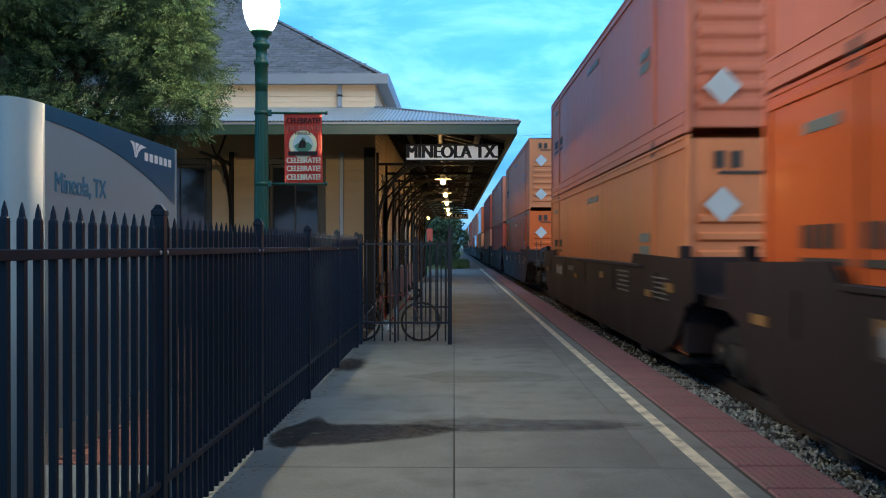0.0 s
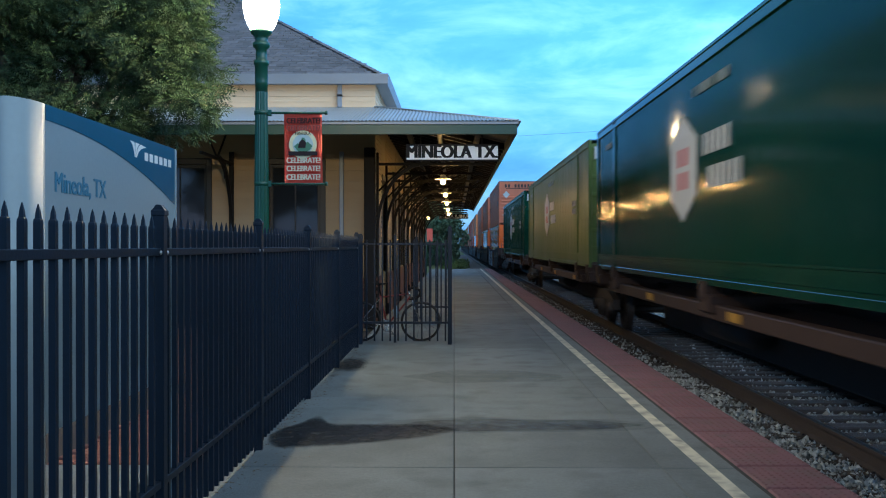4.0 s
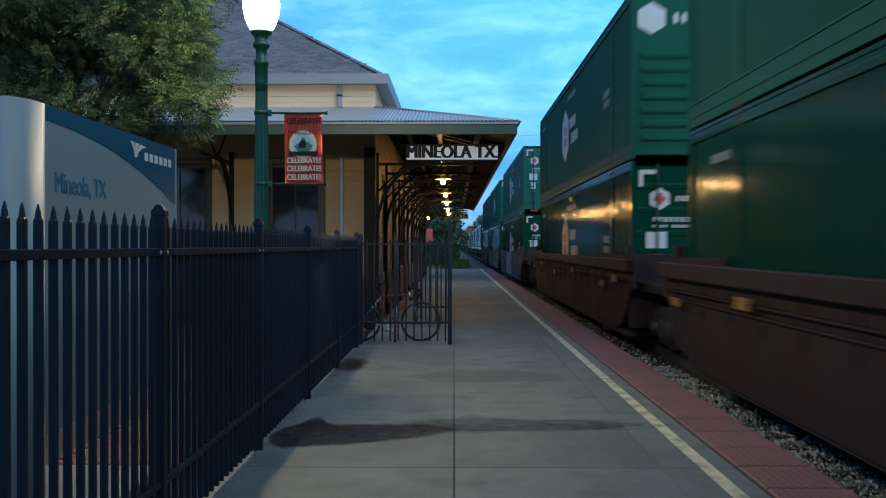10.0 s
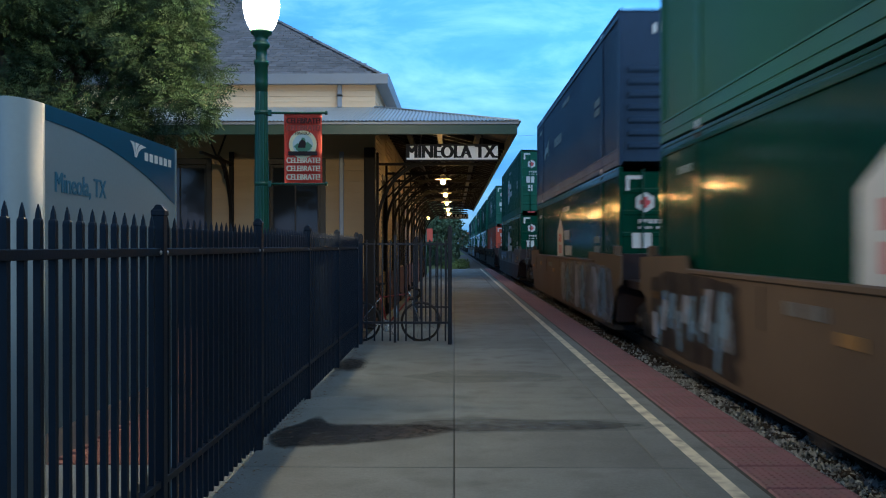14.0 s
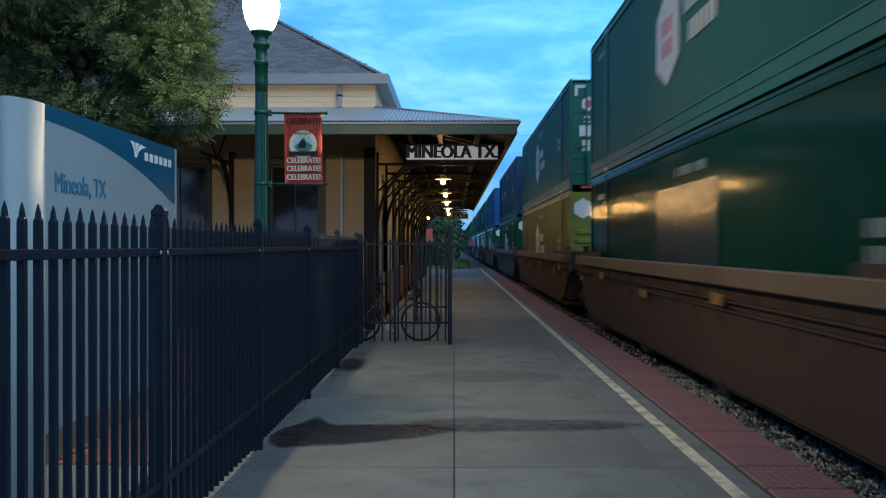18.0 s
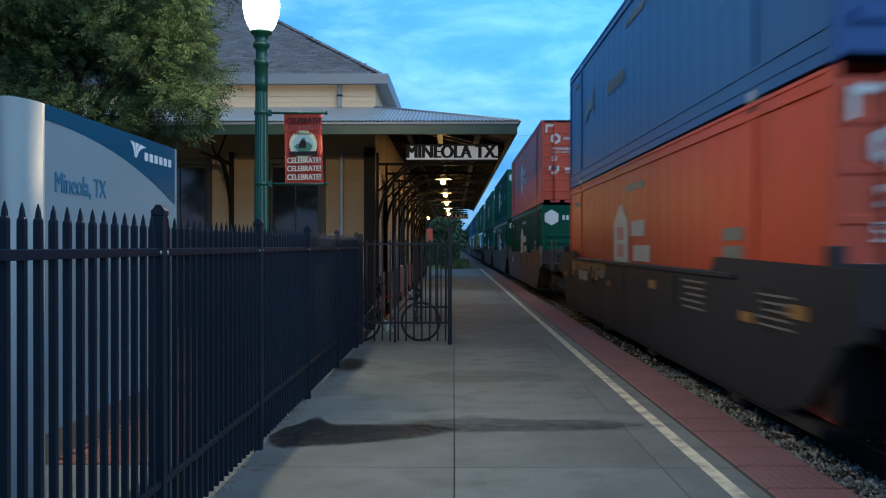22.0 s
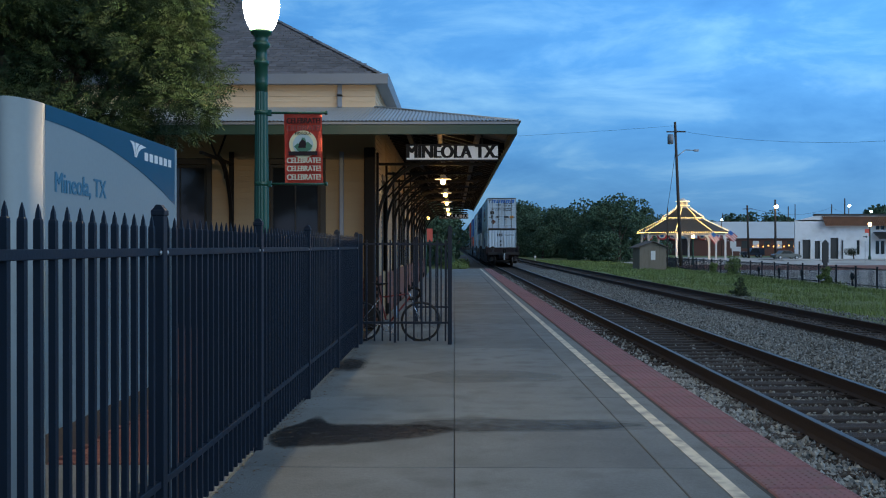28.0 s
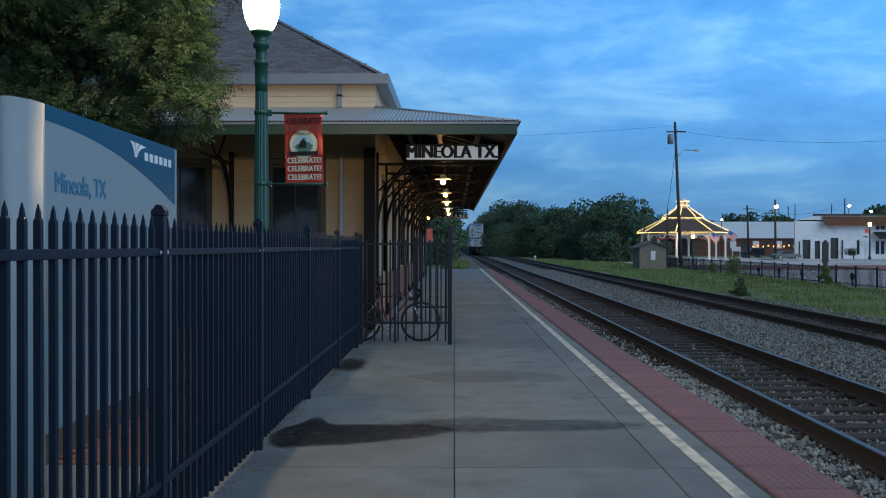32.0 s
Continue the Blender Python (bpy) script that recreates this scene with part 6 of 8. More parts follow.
def build_car(px, y, label, paintm, turn, length=4.6, high=1.45, name="car"):
    ca = thing(name, label, "car", (at_px(px, y), y, -0.64), turn, group="parked cars")
    L, H = length / 2, high
    bm = bmesh.new()
    prof = [(-L, 0.32), (-L, 0.78), (-L * 0.93, 0.88), (-L * 0.62, 0.92), (-L * 0.38, H), (L * 0.18, H), (L * 0.42, 0.95), (L * 0.9, 0.82), (L, 0.66), (L, 0.32)]
    if name == "jeep":
        prof = [(-L, 0.5), (-L, H), (L * 0.15, H), (L * 0.3, 1.15), (L, 1.1), (L, 0.5)]
    slab(bm, prof, "y", -0.86, 0.86)
    bmesh.ops.bevel(bm, geom=list(bm.edges), offset=0.05, segments=1, affect="EDGES")
    part("body", bm, paintm, ca)
    for s in (-0.865, 0.865):
        bm = bmesh.new()
        slab(bm, [(-L * 0.55, 0.95), (-L * 0.36, H - 0.08), (L * 0.15, H - 0.08), (L * 0.36, 0.97)], "y", s - 0.006, s + 0.006)
        part("side_window", bm, M["glass"], ca)
        for x in (-L * 0.62, L * 0.62):
            w = new("wheel")
            w.parent, w.location = ca, (x, s * 0.94, 0.33)
            bm = bmesh.new()
            lathe(bm, [(0.2, -0.1), (0.33, -0.09), (0.33, 0.09), (0.2, 0.1)], seg=18, axis="y")
            part("tyre", bm, M["tyre"], w)
            bm = bmesh.new()
            lathe(bm, [(0.19, -0.11), (0.2, 0.11)], seg=12, axis="y")
            part("rim", bm, M["galv"], w)
        bm = bmesh.new()
        box(bm, L - 0.02, L + 0.02, s * 0.75 - 0.15, s * 0.75 + 0.15, 0.6, 0.75)
        part("headlight", bm, M["enamel"], ca)
        bm = bmesh.new()
        box(bm, -L - 0.02, -L + 0.02, s * 0.8 - 0.12, s * 0.8 + 0.12, 0.65, 0.8)
        part("tail_light", bm, M["redmark"], ca)


build_car(1388, 148, "grey-green sedan parked at the shops", M["carpaint"], 8)
build_car(1329, 172, "dark blue off-road car parked on the grass", M["bluedark"], 185, 4.2, 1.85, "jeep")
build_car(1417, 170, "dark car behind the sedan", M["bluedark"], 20)


def build_small_street():
    mo = thing("kiosk_board", "dark pointed information board on posts", "notice board", (at_px(1457, 100), 100, -0.66))
    bm = bmesh.new()
    slab(bm, [(-0.33, 0.4), (0.33, 0.4), (0.33, 2.6), (0.0, 2.95), (-0.33, 2.6)], "y", -0.12, 0.12)
    part("board", bm, M["frame"], mo)
    bm = bmesh.new()
    box(bm, -0.22, 0.22, -0.08, 0.08, -0.05, 0.4)
    part("stand", bm, M["frame"], mo)
    sg = thing("arrow_sign", "white sign with a black arrow", "sign", (at_px(1527, 120), 120, -0.66))
    bm = bmesh.new()
    box(bm, -0.42, 0.42, -0.02, 0.0, 2.9, 4.0)
    part("panel", bm, M["white"], sg)
    bm = bmesh.new()
    slab(bm, [(-0.3, 3.42), (0.1, 3.42), (0.1, 3.32), (0.32, 3.48), (0.1, 3.64), (0.1, 3.54), (-0.3, 3.54)], "y", -0.03, -0.021)
    part("arrow", bm, M["frame"], sg)
    bm = bmesh.new()
    rod(bm, (0, 0.03, 0), (0, 0.03, 4.0), 0.04)
    part("post", bm, M["galv"], sg)
    bn = thing("street_banner", "small red banner fixed to the lamp post", "banner", (at_px(1535, 138) - 0.42, 138.0, 0))
    bm = bmesh.new()
    box(bm, -0.35, 0.35, -0.02, 0.0, 3.1, 4.2)
    part("cloth", bm, M["banner"], bn)
    bn2 = thing("street_banner", "red banner past the depot's far end", "banner", (-1.7, 62, 0))
    bm = bmesh.new()
    box(bm, -0.2, 0.2, -0.02, 0.0, 1.9, 2.8)
    part("cloth", bm, M["banner"], bn2)
    bm = bmesh.new()
    rod(bm, (-0.25, 0, -0.5), (-0.25, 0, 2.9), 0.05)
    part("pole", bm, M["lampgreen"], bn2)
    hd = thing("topiary", "round clipped dark hedge by the shop wall", "hedge", (at_px(1503, 146), 146, -0.66))
    leaf_cloud("leaves", [(-0.55, 0, 1.35), (0, 0, 1.4), (0.55, 0, 1.35), (0, 0, 1.2)], [(0.55, 0.5, 0.52)] * 4, 3200, M["sapling"], hd, 3, 0.07, 5)
    bm = bmesh.new()
    rod(bm, (0.4, 0, 0), (0.3, 0, 1.1), 0.10)
    part("trunk", bm, M["bark"], hd)
    for px, y in ((1344, 60), (1380, 57), (1420, 52), (1462, 49), (1509, 46), (1300, 68)):
        r = thing("gear_ornament", "black round ornament on the street fence", "ornament", (21.50, 34158 / (px - 803.8), -0.66), group="fence ornaments")
        bm = bmesh.new()
        lathe(bm, [(0.2, -0.03), (0.2, 0.03)], (0, 0, 0.62), 12, "x")
        box(bm, -0.03, 0.03, -0.05, 0.05, 0.1, 0.62)
        part("plate", bm, M["fence"], r)
    wb = thing("white_notice", "white notice board on the verge", "sign", (at_px(1301, 160), 160, -0.66))
    bm = bmesh.new()
    box(bm, -0.8, 0.8, -0.04, 0.04, 1.3, 2.1)
    box(bm, -0.7, -0.62, -0.03, 0.03, 0, 1.3)
    box(bm, 0.62, 0.7, -0.03, 0.03, 0, 1.3)
    part("panel", bm, M["white"], wb)
    mk = thing("milepost", "small white marker post beside the track", "marker", (at_px(947, 120), 120, -0.6))
    bm = bmesh.new()
    box(bm, -0.13, 0.13, -0.03, 0.03, 0.62, 0.86)
    box(bm, -0.03, 0.03, -0.02, 0.02, 0, 0.62)
    part("post", bm, M["white"], mk)


build_small_street()
# ---- the train: double-stacked boxes on articulated well cars, and one spine car ----
BOX_L, BOX_H, BOX_W = 16.15, 2.896, 2.59
HL, HW = BOX_L / 2, BOX_W / 2


def skin_mesh(corr):
    """Side walls, roof and floor of a box, with fine upright corrugation."""
    V, F = [], []
    depth, pitch = (0.02, 0.17) if corr else (0.006, 0.61)
    inner = HW - 0.028
    prof = []
    y = -HL + 0.12
    while y < HL - 0.12 - pitch:
        prof += [(y, 0), (y + pitch * (0.42 if corr else 0.94), 0), (y + pitch * (0.5 if corr else 0.96), -depth), (y + pitch * (0.92 if corr else 0.98), -depth)]
        y += pitch
    prof.append((HL - 0.12, 0))
    for s in (-1, 1):
        base = len(V)
        for yy, d in prof:
            V += [(s * (inner + d), yy, 0.2), (s * (inner + d), yy, BOX_H - 0.1)]
        for k in range(len(prof) - 1):
            a = base + 2 * k
            F.append((a, a + 2, a + 3, a + 1) if s > 0 else (a, a + 1, a + 3, a + 2))
    b = len(V)
    for z in (0.15, BOX_H - 0.012):
        V += [(-inner, -HL + 0.05, z), (inner, -HL + 0.05, z), (inner, HL - 0.05, z), (-inner, HL - 0.05, z)]
    F += [(b + 3, b + 2, b + 1, b), (b + 4, b + 5, b + 6, b + 7)]
    return V, F


SKINS = {k: skin_mesh(k) for k in (True, False)}
SHARED = {}


def shared(key, material, maker):
    """One mesh for each shape and paint."""
    k = (key, material.name)
    if k not in SHARED:
        bm = bmesh.new()
        maker(bm)
        SHARED[k] = mesh_of(key, bm, material)
    return SHARED[k]


def hexagon(bm, y, z, w, h, x0, x1, wy=1.0):
    pts = [(y - w * 0.5, z - h * 0.26), (y, z - h * 0.5), (y + w * 0.5, z - h * 0.26), (y + w * 0.5, z + h * 0.26), (y, z + h * 0.5), (y - w * 0.5, z + h * 0.26)]
    slab(bm, pts, "x", x0, x1)


def bars(bm, rng, a0, a1, z0, z1, n, where, axis="x"):
    """Unreadable lettering: upright bars of letter size in a row."""
    w = (a1 - a0) / n
    for k in range(n):
        if n > 6 and rng.random() < 0.08:
            continue
        p, q = a0 + w * k + w * 0.16, a0 + w * (k + 1) - w * 0.26
        if axis == "x":
            box(bm, where[0], where[1], p, q, z0, z1)
        else:
            box(bm, p, q, where[0], where[1], z0, z1)


def build_box(colour, rear, livery, corr, label):
    """A 53-foot box. rear: ribs or doors at the trailing end. livery: hex, word, plain, quiet."""
    pm = P[colour]
    bx = thing("shipping_container", label, "shipping container", group="containers on the train")
    key = ("skin", corr, colour)
    if key not in SHARED:
        V, F = SKINS[corr]
        me = bpy.data.meshes.new("skin")
        me.from_pydata(V, [], F)
        me.materials.append(pm)
        SHARED[key] = me
    part("skin", SHARED[key], None, bx)
    for s in (-1, 1):
        part("top_rail", shared("top_rail%d" % s, pm, lambda bm: (box(bm, *sorted((s * (HW - 0.06), s * (HW + 0.004))), -HL + 0.1, HL - 0.1, BOX_H - 0.05, BOX_H - 0.005, 0.005), box(bm, *sorted((s * (HW - 0.06), s * (HW - 0.010))), -HL + 0.1, HL - 0.1, BOX_H - 0.10, BOX_H - 0.05), box(bm, *sorted((s * (HW - 0.06), s * HW)), -HL + 0.1, HL - 0.1, BOX_H - 0.17, BOX_H - 0.10, 0.005))), None, bx)
        part("bottom_rail", shared("bottom_rail%d" % s, pm, lambda bm: (box(bm, *sorted((s * (HW - 0.06), s * HW)), -HL + 0.1, HL - 0.1, 0.03, 0.11, 0.005), box(bm, *sorted((s * (HW - 0.08), s * (HW - 0.018))), -HL + 0.1, HL - 0.1, 0.11, 0.15), box(bm, *sorted((s * (HW - 0.06), s * (HW - 0.006))), -HL + 0.1, HL - 0.1, 0.15, 0.31, 0.005), box(bm, *sorted((s * (HW - 0.06), s * (HW + 0.006))), -HL + 0.1, HL - 0.1, 0.31, 0.335))), None, bx)
        for y in (-HL + 0.06, -6.1, 6.1, HL - 0.06):
            w = 0.06 if abs(y) > 7 else 0.085
            part("upright", shared("upright%d%.1f" % (s, y), pm, lambda bm: box(bm, s * HW - 0.06 * (s > 0), s * HW + 0.06 * (s < 0), y - w, y + w, 0.02, BOX_H - 0.01, 0.008)), None, bx)
            if abs(y) < 7:
                cast = M["galv"] if colour in ("navy", "blue", "teal") else M["steel"]
                part("corner_casting", shared("casting%d%.1f" % (s, y), cast, lambda bm: (box(bm, s * (HW + 0.003) - 0.16 * (s > 0), s * (HW + 0.003) + 0.16 * (s < 0), y - 0.09, y + 0.09, 0.0, 0.118, 0.01), box(bm, s * (HW + 0.003) - 0.16 * (s > 0), s * (HW + 0.003) + 0.16 * (s < 0), y - 0.09, y + 0.09, BOX_H - 0.118, BOX_H + 0.004, 0.01))), None, bx)
    # far end plate and trailing end
    def plate(bm, y):
        box(bm, -HW + 0.07, HW - 0.07, y - 0.02, y + 0.02, 0.1, BOX_H - 0.05)
    part("front_panel", shared("front_panel", pm, lambda bm: plate(bm, HL - 0.05)), None, bx)
    rng = random.Random(len(label) * 7 + len(colour))
    ye = -HL
    mark = M["mark"] if colour != "pale" else M["blackmark"]
    if livery == "word" and colour in ("orange", "amber", "red", "pink"):
        mark = M["blackmark"]
    if rear == "ribs":
        part("end_panel", shared("end_panel", pm, lambda bm: plate(bm, ye + 0.07)), None, bx)
        def ribs(bm):
            for k in range(7):
                z = 0.32 + 0.235 * k
                slab(bm, [(ye + 0.05, z), (ye + 0.005, z + 0.03), (ye + 0.005, z + 0.10), (ye + 0.05, z + 0.13)], "x", -HW + 0.18, HW - 0.18)
        part("end_ribs", shared("end_ribs", pm, ribs), None, bx)
        if livery == "hex":
            part("end_emblem", shared("end_hex", M["mark"], lambda bm: slab(bm, [(-0.95 + 0.27 * math.cos(a), 2.42 + 0.27 * math.sin(a)) for a in [math.pi * (k / 3 + 1 / 6) for k in range(6)]], "y", ye + 0.03, ye + 0.042)), None, bx, "white hexagonal emblem")
            part("end_lettering", shared("end_bars_hex", M["mark"], lambda bm: (bars(bm, random.Random(2), -0.6, -0.05, 2.34, 2.5, 4, (ye + 0.03, ye + 0.042), "y"), bars(bm, random.Random(3), -0.3, 0.75, 2.13, 2.19, 14, (ye - 0.004, ye + 0.004), "y"), box(bm, 0.0, 0.7, ye - 0.002, ye + 0.006, 0.3, 0.44), box(bm, 0.0, 0.7, ye - 0.002, ye + 0.006, 0.52, 0.6))), None, bx)
        elif livery == "word":
            part("end_lettering", shared("end_bars_word", mark, lambda bm: (bars(bm, random.Random(2), -0.95, 1.0, 2.46, 2.68, 9, (ye + 0.03, ye + 0.042), "y"), box(bm, -0.85, 0.95, ye + 0.03, ye + 0.042, 2.38, 2.42))), None, bx)
            for z, x in ((1.98, -0.82), (0.62, -0.82)):
                part("reflector_diamond", shared("diamond%.1f" % z, M["diamond"], lambda bm: slab(bm, [(x - 0.24, z), (x, z - 0.24), (x + 0.24, z), (x, z + 0.24)], "y", ye - 0.004, ye + 0.003)), None, bx, "pale diamond plate")
        else:
            part("end_lettering", shared("end_bars_blue", M["mark"], lambda bm: bars(bm, random.Random(2), -0.7, 0.15, 2.45, 2.62, 6, (ye + 0.03, ye + 0.042), "y")), None, bx)
    elif rear == "front":
        def vertical(bm):
            prof, x = [(-HW + 0.1, ye + 0.08), (-HW + 0.1, ye + 0.05)], -HW + 0.12
            while x < HW - 0.3:
                prof += [(x, ye + 0.05), (x + 0.04, ye + 0.02), (x + 0.15, ye + 0.02), (x + 0.19, ye + 0.05)]
                x += 0.26
            prof += [(HW - 0.1, ye + 0.05), (HW - 0.1, ye + 0.08)]
            slab(bm, prof, "z", 0.1, BOX_H - 0.05)
        part("end_wall", shared("end_wall", pm, vertical), None, bx, "upright corrugated end wall")
        part("end_lettering", shared("front_bars", M["blackmark"], lambda bm: (bars(bm, random.Random(5), -0.45, 0.1, 2.3, 2.55, 3, (ye + 0.012, ye + 0.019), "y"), bars(bm, random.Random(8), 0.25, 1.1, 2.38, 2.46, 8, (ye + 0.012, ye + 0.019), "y"))), None, bx)
        if not corr:
            part("stop_placard", shared("stop_placard", M["redmark"], lambda bm: slab(bm, [(-0.85 + 0.17 * math.cos(a), 1.68 + 0.17 * math.sin(a)) for a in [math.pi * (2 * q + 1) / 8 for q in range(8)]], "y", ye + 0.004, ye + 0.019)), None, bx, "red octagonal placard")
            part("placard_band", shared("placard_band", M["mark"], lambda bm: bars(bm, random.Random(1), -0.96, -0.74, 1.65, 1.71, 4, (ye + 0.001, ye + 0.005), "y")), None, bx)["kind"] = "stuff"
        part("end_placard", shared("front_placard", M["blackmark"], lambda bm: (box(bm, -0.16, -0.04, ye + 0.008, ye + 0.019, 1.75, 1.95), box(bm, -0.16, -0.04, ye + 0.008, ye + 0.019, 1.4, 1.62))), None, bx)
        part("end_stencil", shared("front_stencil", M["diamond"], lambda bm: [box(bm, 0.86, 0.94, ye + 0.008, ye + 0.019, z, z + 0.1) for z in (1.2, 1.35, 1.5, 1.65, 1.8, 1.95)]), None, bx)
    else:
        if livery == "word" and colour == "pale":
            def bold(bm):
                for k in range(5):
                    x = -0.95 + 0.42 * k
                    for dx in (0.0, 0.2):
                        slab(bm, [(x + dx, 2.42), (x + dx + 0.13, 2.42), (x + dx + 0.21, 2.7), (x + dx + 0.08, 2.7)], "y", ye - 0.008, ye + 0.003)
                    z = 2.64 if k != 1 else 2.42
                    slab(bm, [(x + 0.06, z), (x + 0.34, z), (x + 0.36, z + 0.06), (x + 0.08, z + 0.06)], "y", ye - 0.0085, ye + 0.003)
            part("end_word", shared("end_word", M["bluemark"], bold), None, bx, "bold blue lettering as bars")
            part("placard_diamond", shared("brown_diamond", M["brick"], lambda bm: slab(bm, [(-0.98, 0.72), (-0.76, 0.5), (-0.54, 0.72), (-0.76, 0.94)], "y", ye - 0.008, ye + 0.003)), None, bx, "brown diamond placard")
            part("rust_strip", shared("rust_strip", P["rust"], lambda bm: box(bm, -HW + 0.07, HW - 0.07, ye + 0.0, ye + 0.02, 0.06, 0.14)), None, bx, "rusty door sill")
        for s in (-1, 1):
            def leaf(bm):
                prof = [(ye + 0.07, 0.14), (ye + 0.022, 0.14)]
                for z in (0.4, 0.8, 1.2, 1.6, 2.0, 2.4):
                    prof += [(ye + 0.022, z), (ye + 0.006, z + 0.02), (ye + 0.006, z + 0.08), (ye + 0.022, z + 0.1)]
                prof += [(ye + 0.022, BOX_H - 0.1), (ye + 0.07, BOX_H - 0.1)]
                slab(bm, prof, "x", min(s * 0.012, s * (HW - 0.07)), max(s * 0.012, s * (HW - 0.07)))
            d = part("door", shared("door%d" % s, pm, leaf), None, bx)
            for x in (0.28, 0.86):
                part("lock_rod", shared("lock_rod%d%.1f" % (s, x), M["stencil"] if colour == "pale" else pm, lambda bm: (rod(bm, (s * x, ye - 0.02, 0.08), (s * x, ye - 0.02, BOX_H - 0.05), 0.02, seg=6), box(bm, s * x - 0.05, s * x + 0.05, ye - 0.035, ye + 0.02, 0.9, 0.98), box(bm, s * x - 0.05, s * x + 0.05, ye - 0.035, ye + 0.02, 1.8, 1.88), box(bm, s * x - 0.02, s * x + 0.3 * s, ye - 0.045, ye - 0.025, 1.1, 1.15) if s > 0 else box(bm, s * x - 0.3, s * x + 0.02, ye - 0.045, ye - 0.025, 1.1, 1.15))), None, d, "lock rod with handle")
        if livery == "hex":
            part("end_emblem", shared("door_hex", M["mark"], lambda bm: slab(bm, [(-0.82 + 0.19 * math.cos(a), 2.24 + 0.19 * math.sin(a)) for a in [math.pi * (k / 3 + 1 / 6) for k in range(6)]], "y", ye - 0.006, ye + 0.004)), None, bx, "white hexagonal emblem")
            part("emblem_cross", shared("door_hex_cross", M["redmark"], lambda bm: (box(bm, -0.87, -0.77, ye - 0.010, ye - 0.007, 2.14, 2.34), box(bm, -0.92, -0.72, ye - 0.010, ye - 0.007, 2.2, 2.28))), None, bx)
        part("end_lettering", shared("door_bars" + livery + ("53" if colour == "red" else ""), mark, lambda bm: (bars(bm, random.Random(5), -0.55, -0.1, 2.2, 2.29, 6, (ye - 0.004, ye + 0.004), "y"), bars(bm, random.Random(6), 0.15, 0.95, 2.32, 2.44, 8, (ye - 0.004, ye + 0.004), "y"), bars(bm, random.Random(7), 0.15, 0.95, 2.12, 2.24, 8, (ye - 0.004, ye + 0.004), "y"), bars(bm, random.Random(8), -0.95, -0.1, 1.85, 1.93, 9, (ye - 0.004, ye + 0.004), "y"), box(bm, -1.05, -0.7, ye - 0.004, ye + 0.004, *((1.40, 1.68) if colour != "red" else (1.12, 1.3))), box(bm, -0.5, -0.3, ye - 0.004, ye + 0.004, 1.06, 1.24), box(bm, 0.2, 0.6, ye - 0.004, ye + 0.004, 1.06, 1.24), bars(bm, random.Random(9), -0.95, -0.15, 1.75, 1.80, 12, (ye - 0.004, ye + 0.004), "y"), bars(bm, random.Random(10), 0.15, 0.9, 1.86, 1.95, 9, (ye - 0.004, ye + 0.004), "y"), bars(bm, random.Random(11), 0.15, 0.9, 1.70, 1.78, 9, (ye - 0.004, ye + 0.004), "y"), box(bm, -1.17, -0.88, ye - 0.003, ye + 0.004, 2.66, 2.73), box(bm, -1.17, -1.10, ye - 0.003, ye + 0.004, 2.45, 2.655), box(bm, -0.98, -0.78, ye - 0.004, ye + 0.004, 1.02, 1.3))), None, bx)
        if colour == "red":
            lettering("size_mark", "53'", 0.24, M["mark"], bx, Matrix.Translation((-0.85, ye - 0.004, 1.54)) @ FACE_SOUTH, 0.001, 0.9)
        part("warning_plate", shared("orange_plate", M["orange_mark"], lambda bm: box(bm, 0.7, 1.05, ye - 0.005, ye + 0.004, 1.04, 1.26)), None, bx, "orange plate")
        for x in (-1.0, -0.5, 0.2, 0.7) if colour != "pale" else ():
            part("tail_reflector", shared("tail_reflector", M["redmark"], lambda bm: box(bm, 0, 0.32, ye - 0.004, ye + 0.012, 0.05, 0.11)), None, bx).location = (x, 0, 0)
    # emblem and lettering on both flanks
    for s in (-1, 1):
        x0, x1 = (HW - 0.018, HW - 0.008) if s > 0 else (-HW + 0.008, -HW + 0.018)
        if livery == "hex":
            part("side_emblem", shared("side_hex%d" % s, M["mark"], lambda bm: hexagon(bm, 1.05, 1.51, 1.3, 1.40, x0, x1)), None, bx, "white hexagonal emblem")
            part("emblem_cross", shared("side_cross%d" % s, M["redmark"], lambda bm: [box(bm, x0 - 0.003, x1 + 0.003, 1.05 + a, 1.05 + b, 1.51 + c, 1.51 + d) for a, b, c, d in ((-0.25, -0.07, 0.04, 0.27), (0.07, 0.25, 0.04, 0.27), (-0.25, -0.07, -0.27, -0.04), (0.07, 0.25, -0.27, -0.04))]), None, bx)
            part("side_lettering", shared("side_bars_hex%d" % s, M["mark"], lambda bm: (bars(bm, random.Random(4), -0.95, 0.15, 1.60, 1.86, 5, (x0, x1)), bars(bm, random.Random(5), -1.35, 0.15, 1.19, 1.45, 7, (x0, x1)))), None, bx)
        elif livery == "word" and colour in ("orange", "amber", "red", "pink"):
            part("side_lettering", shared("side_bars_word%d" % s, M["blackmark"], lambda bm: (bars(bm, random.Random(4), 5.4, 7.2, 1.42, 1.62, 9, (x0, x1)), box(bm, x0, x1, 5.4, 7.2, 1.28, 1.34))), None, bx)
        elif livery == "word":
            wm = M["bluemark"] if colour == "pale" else M["mark"]
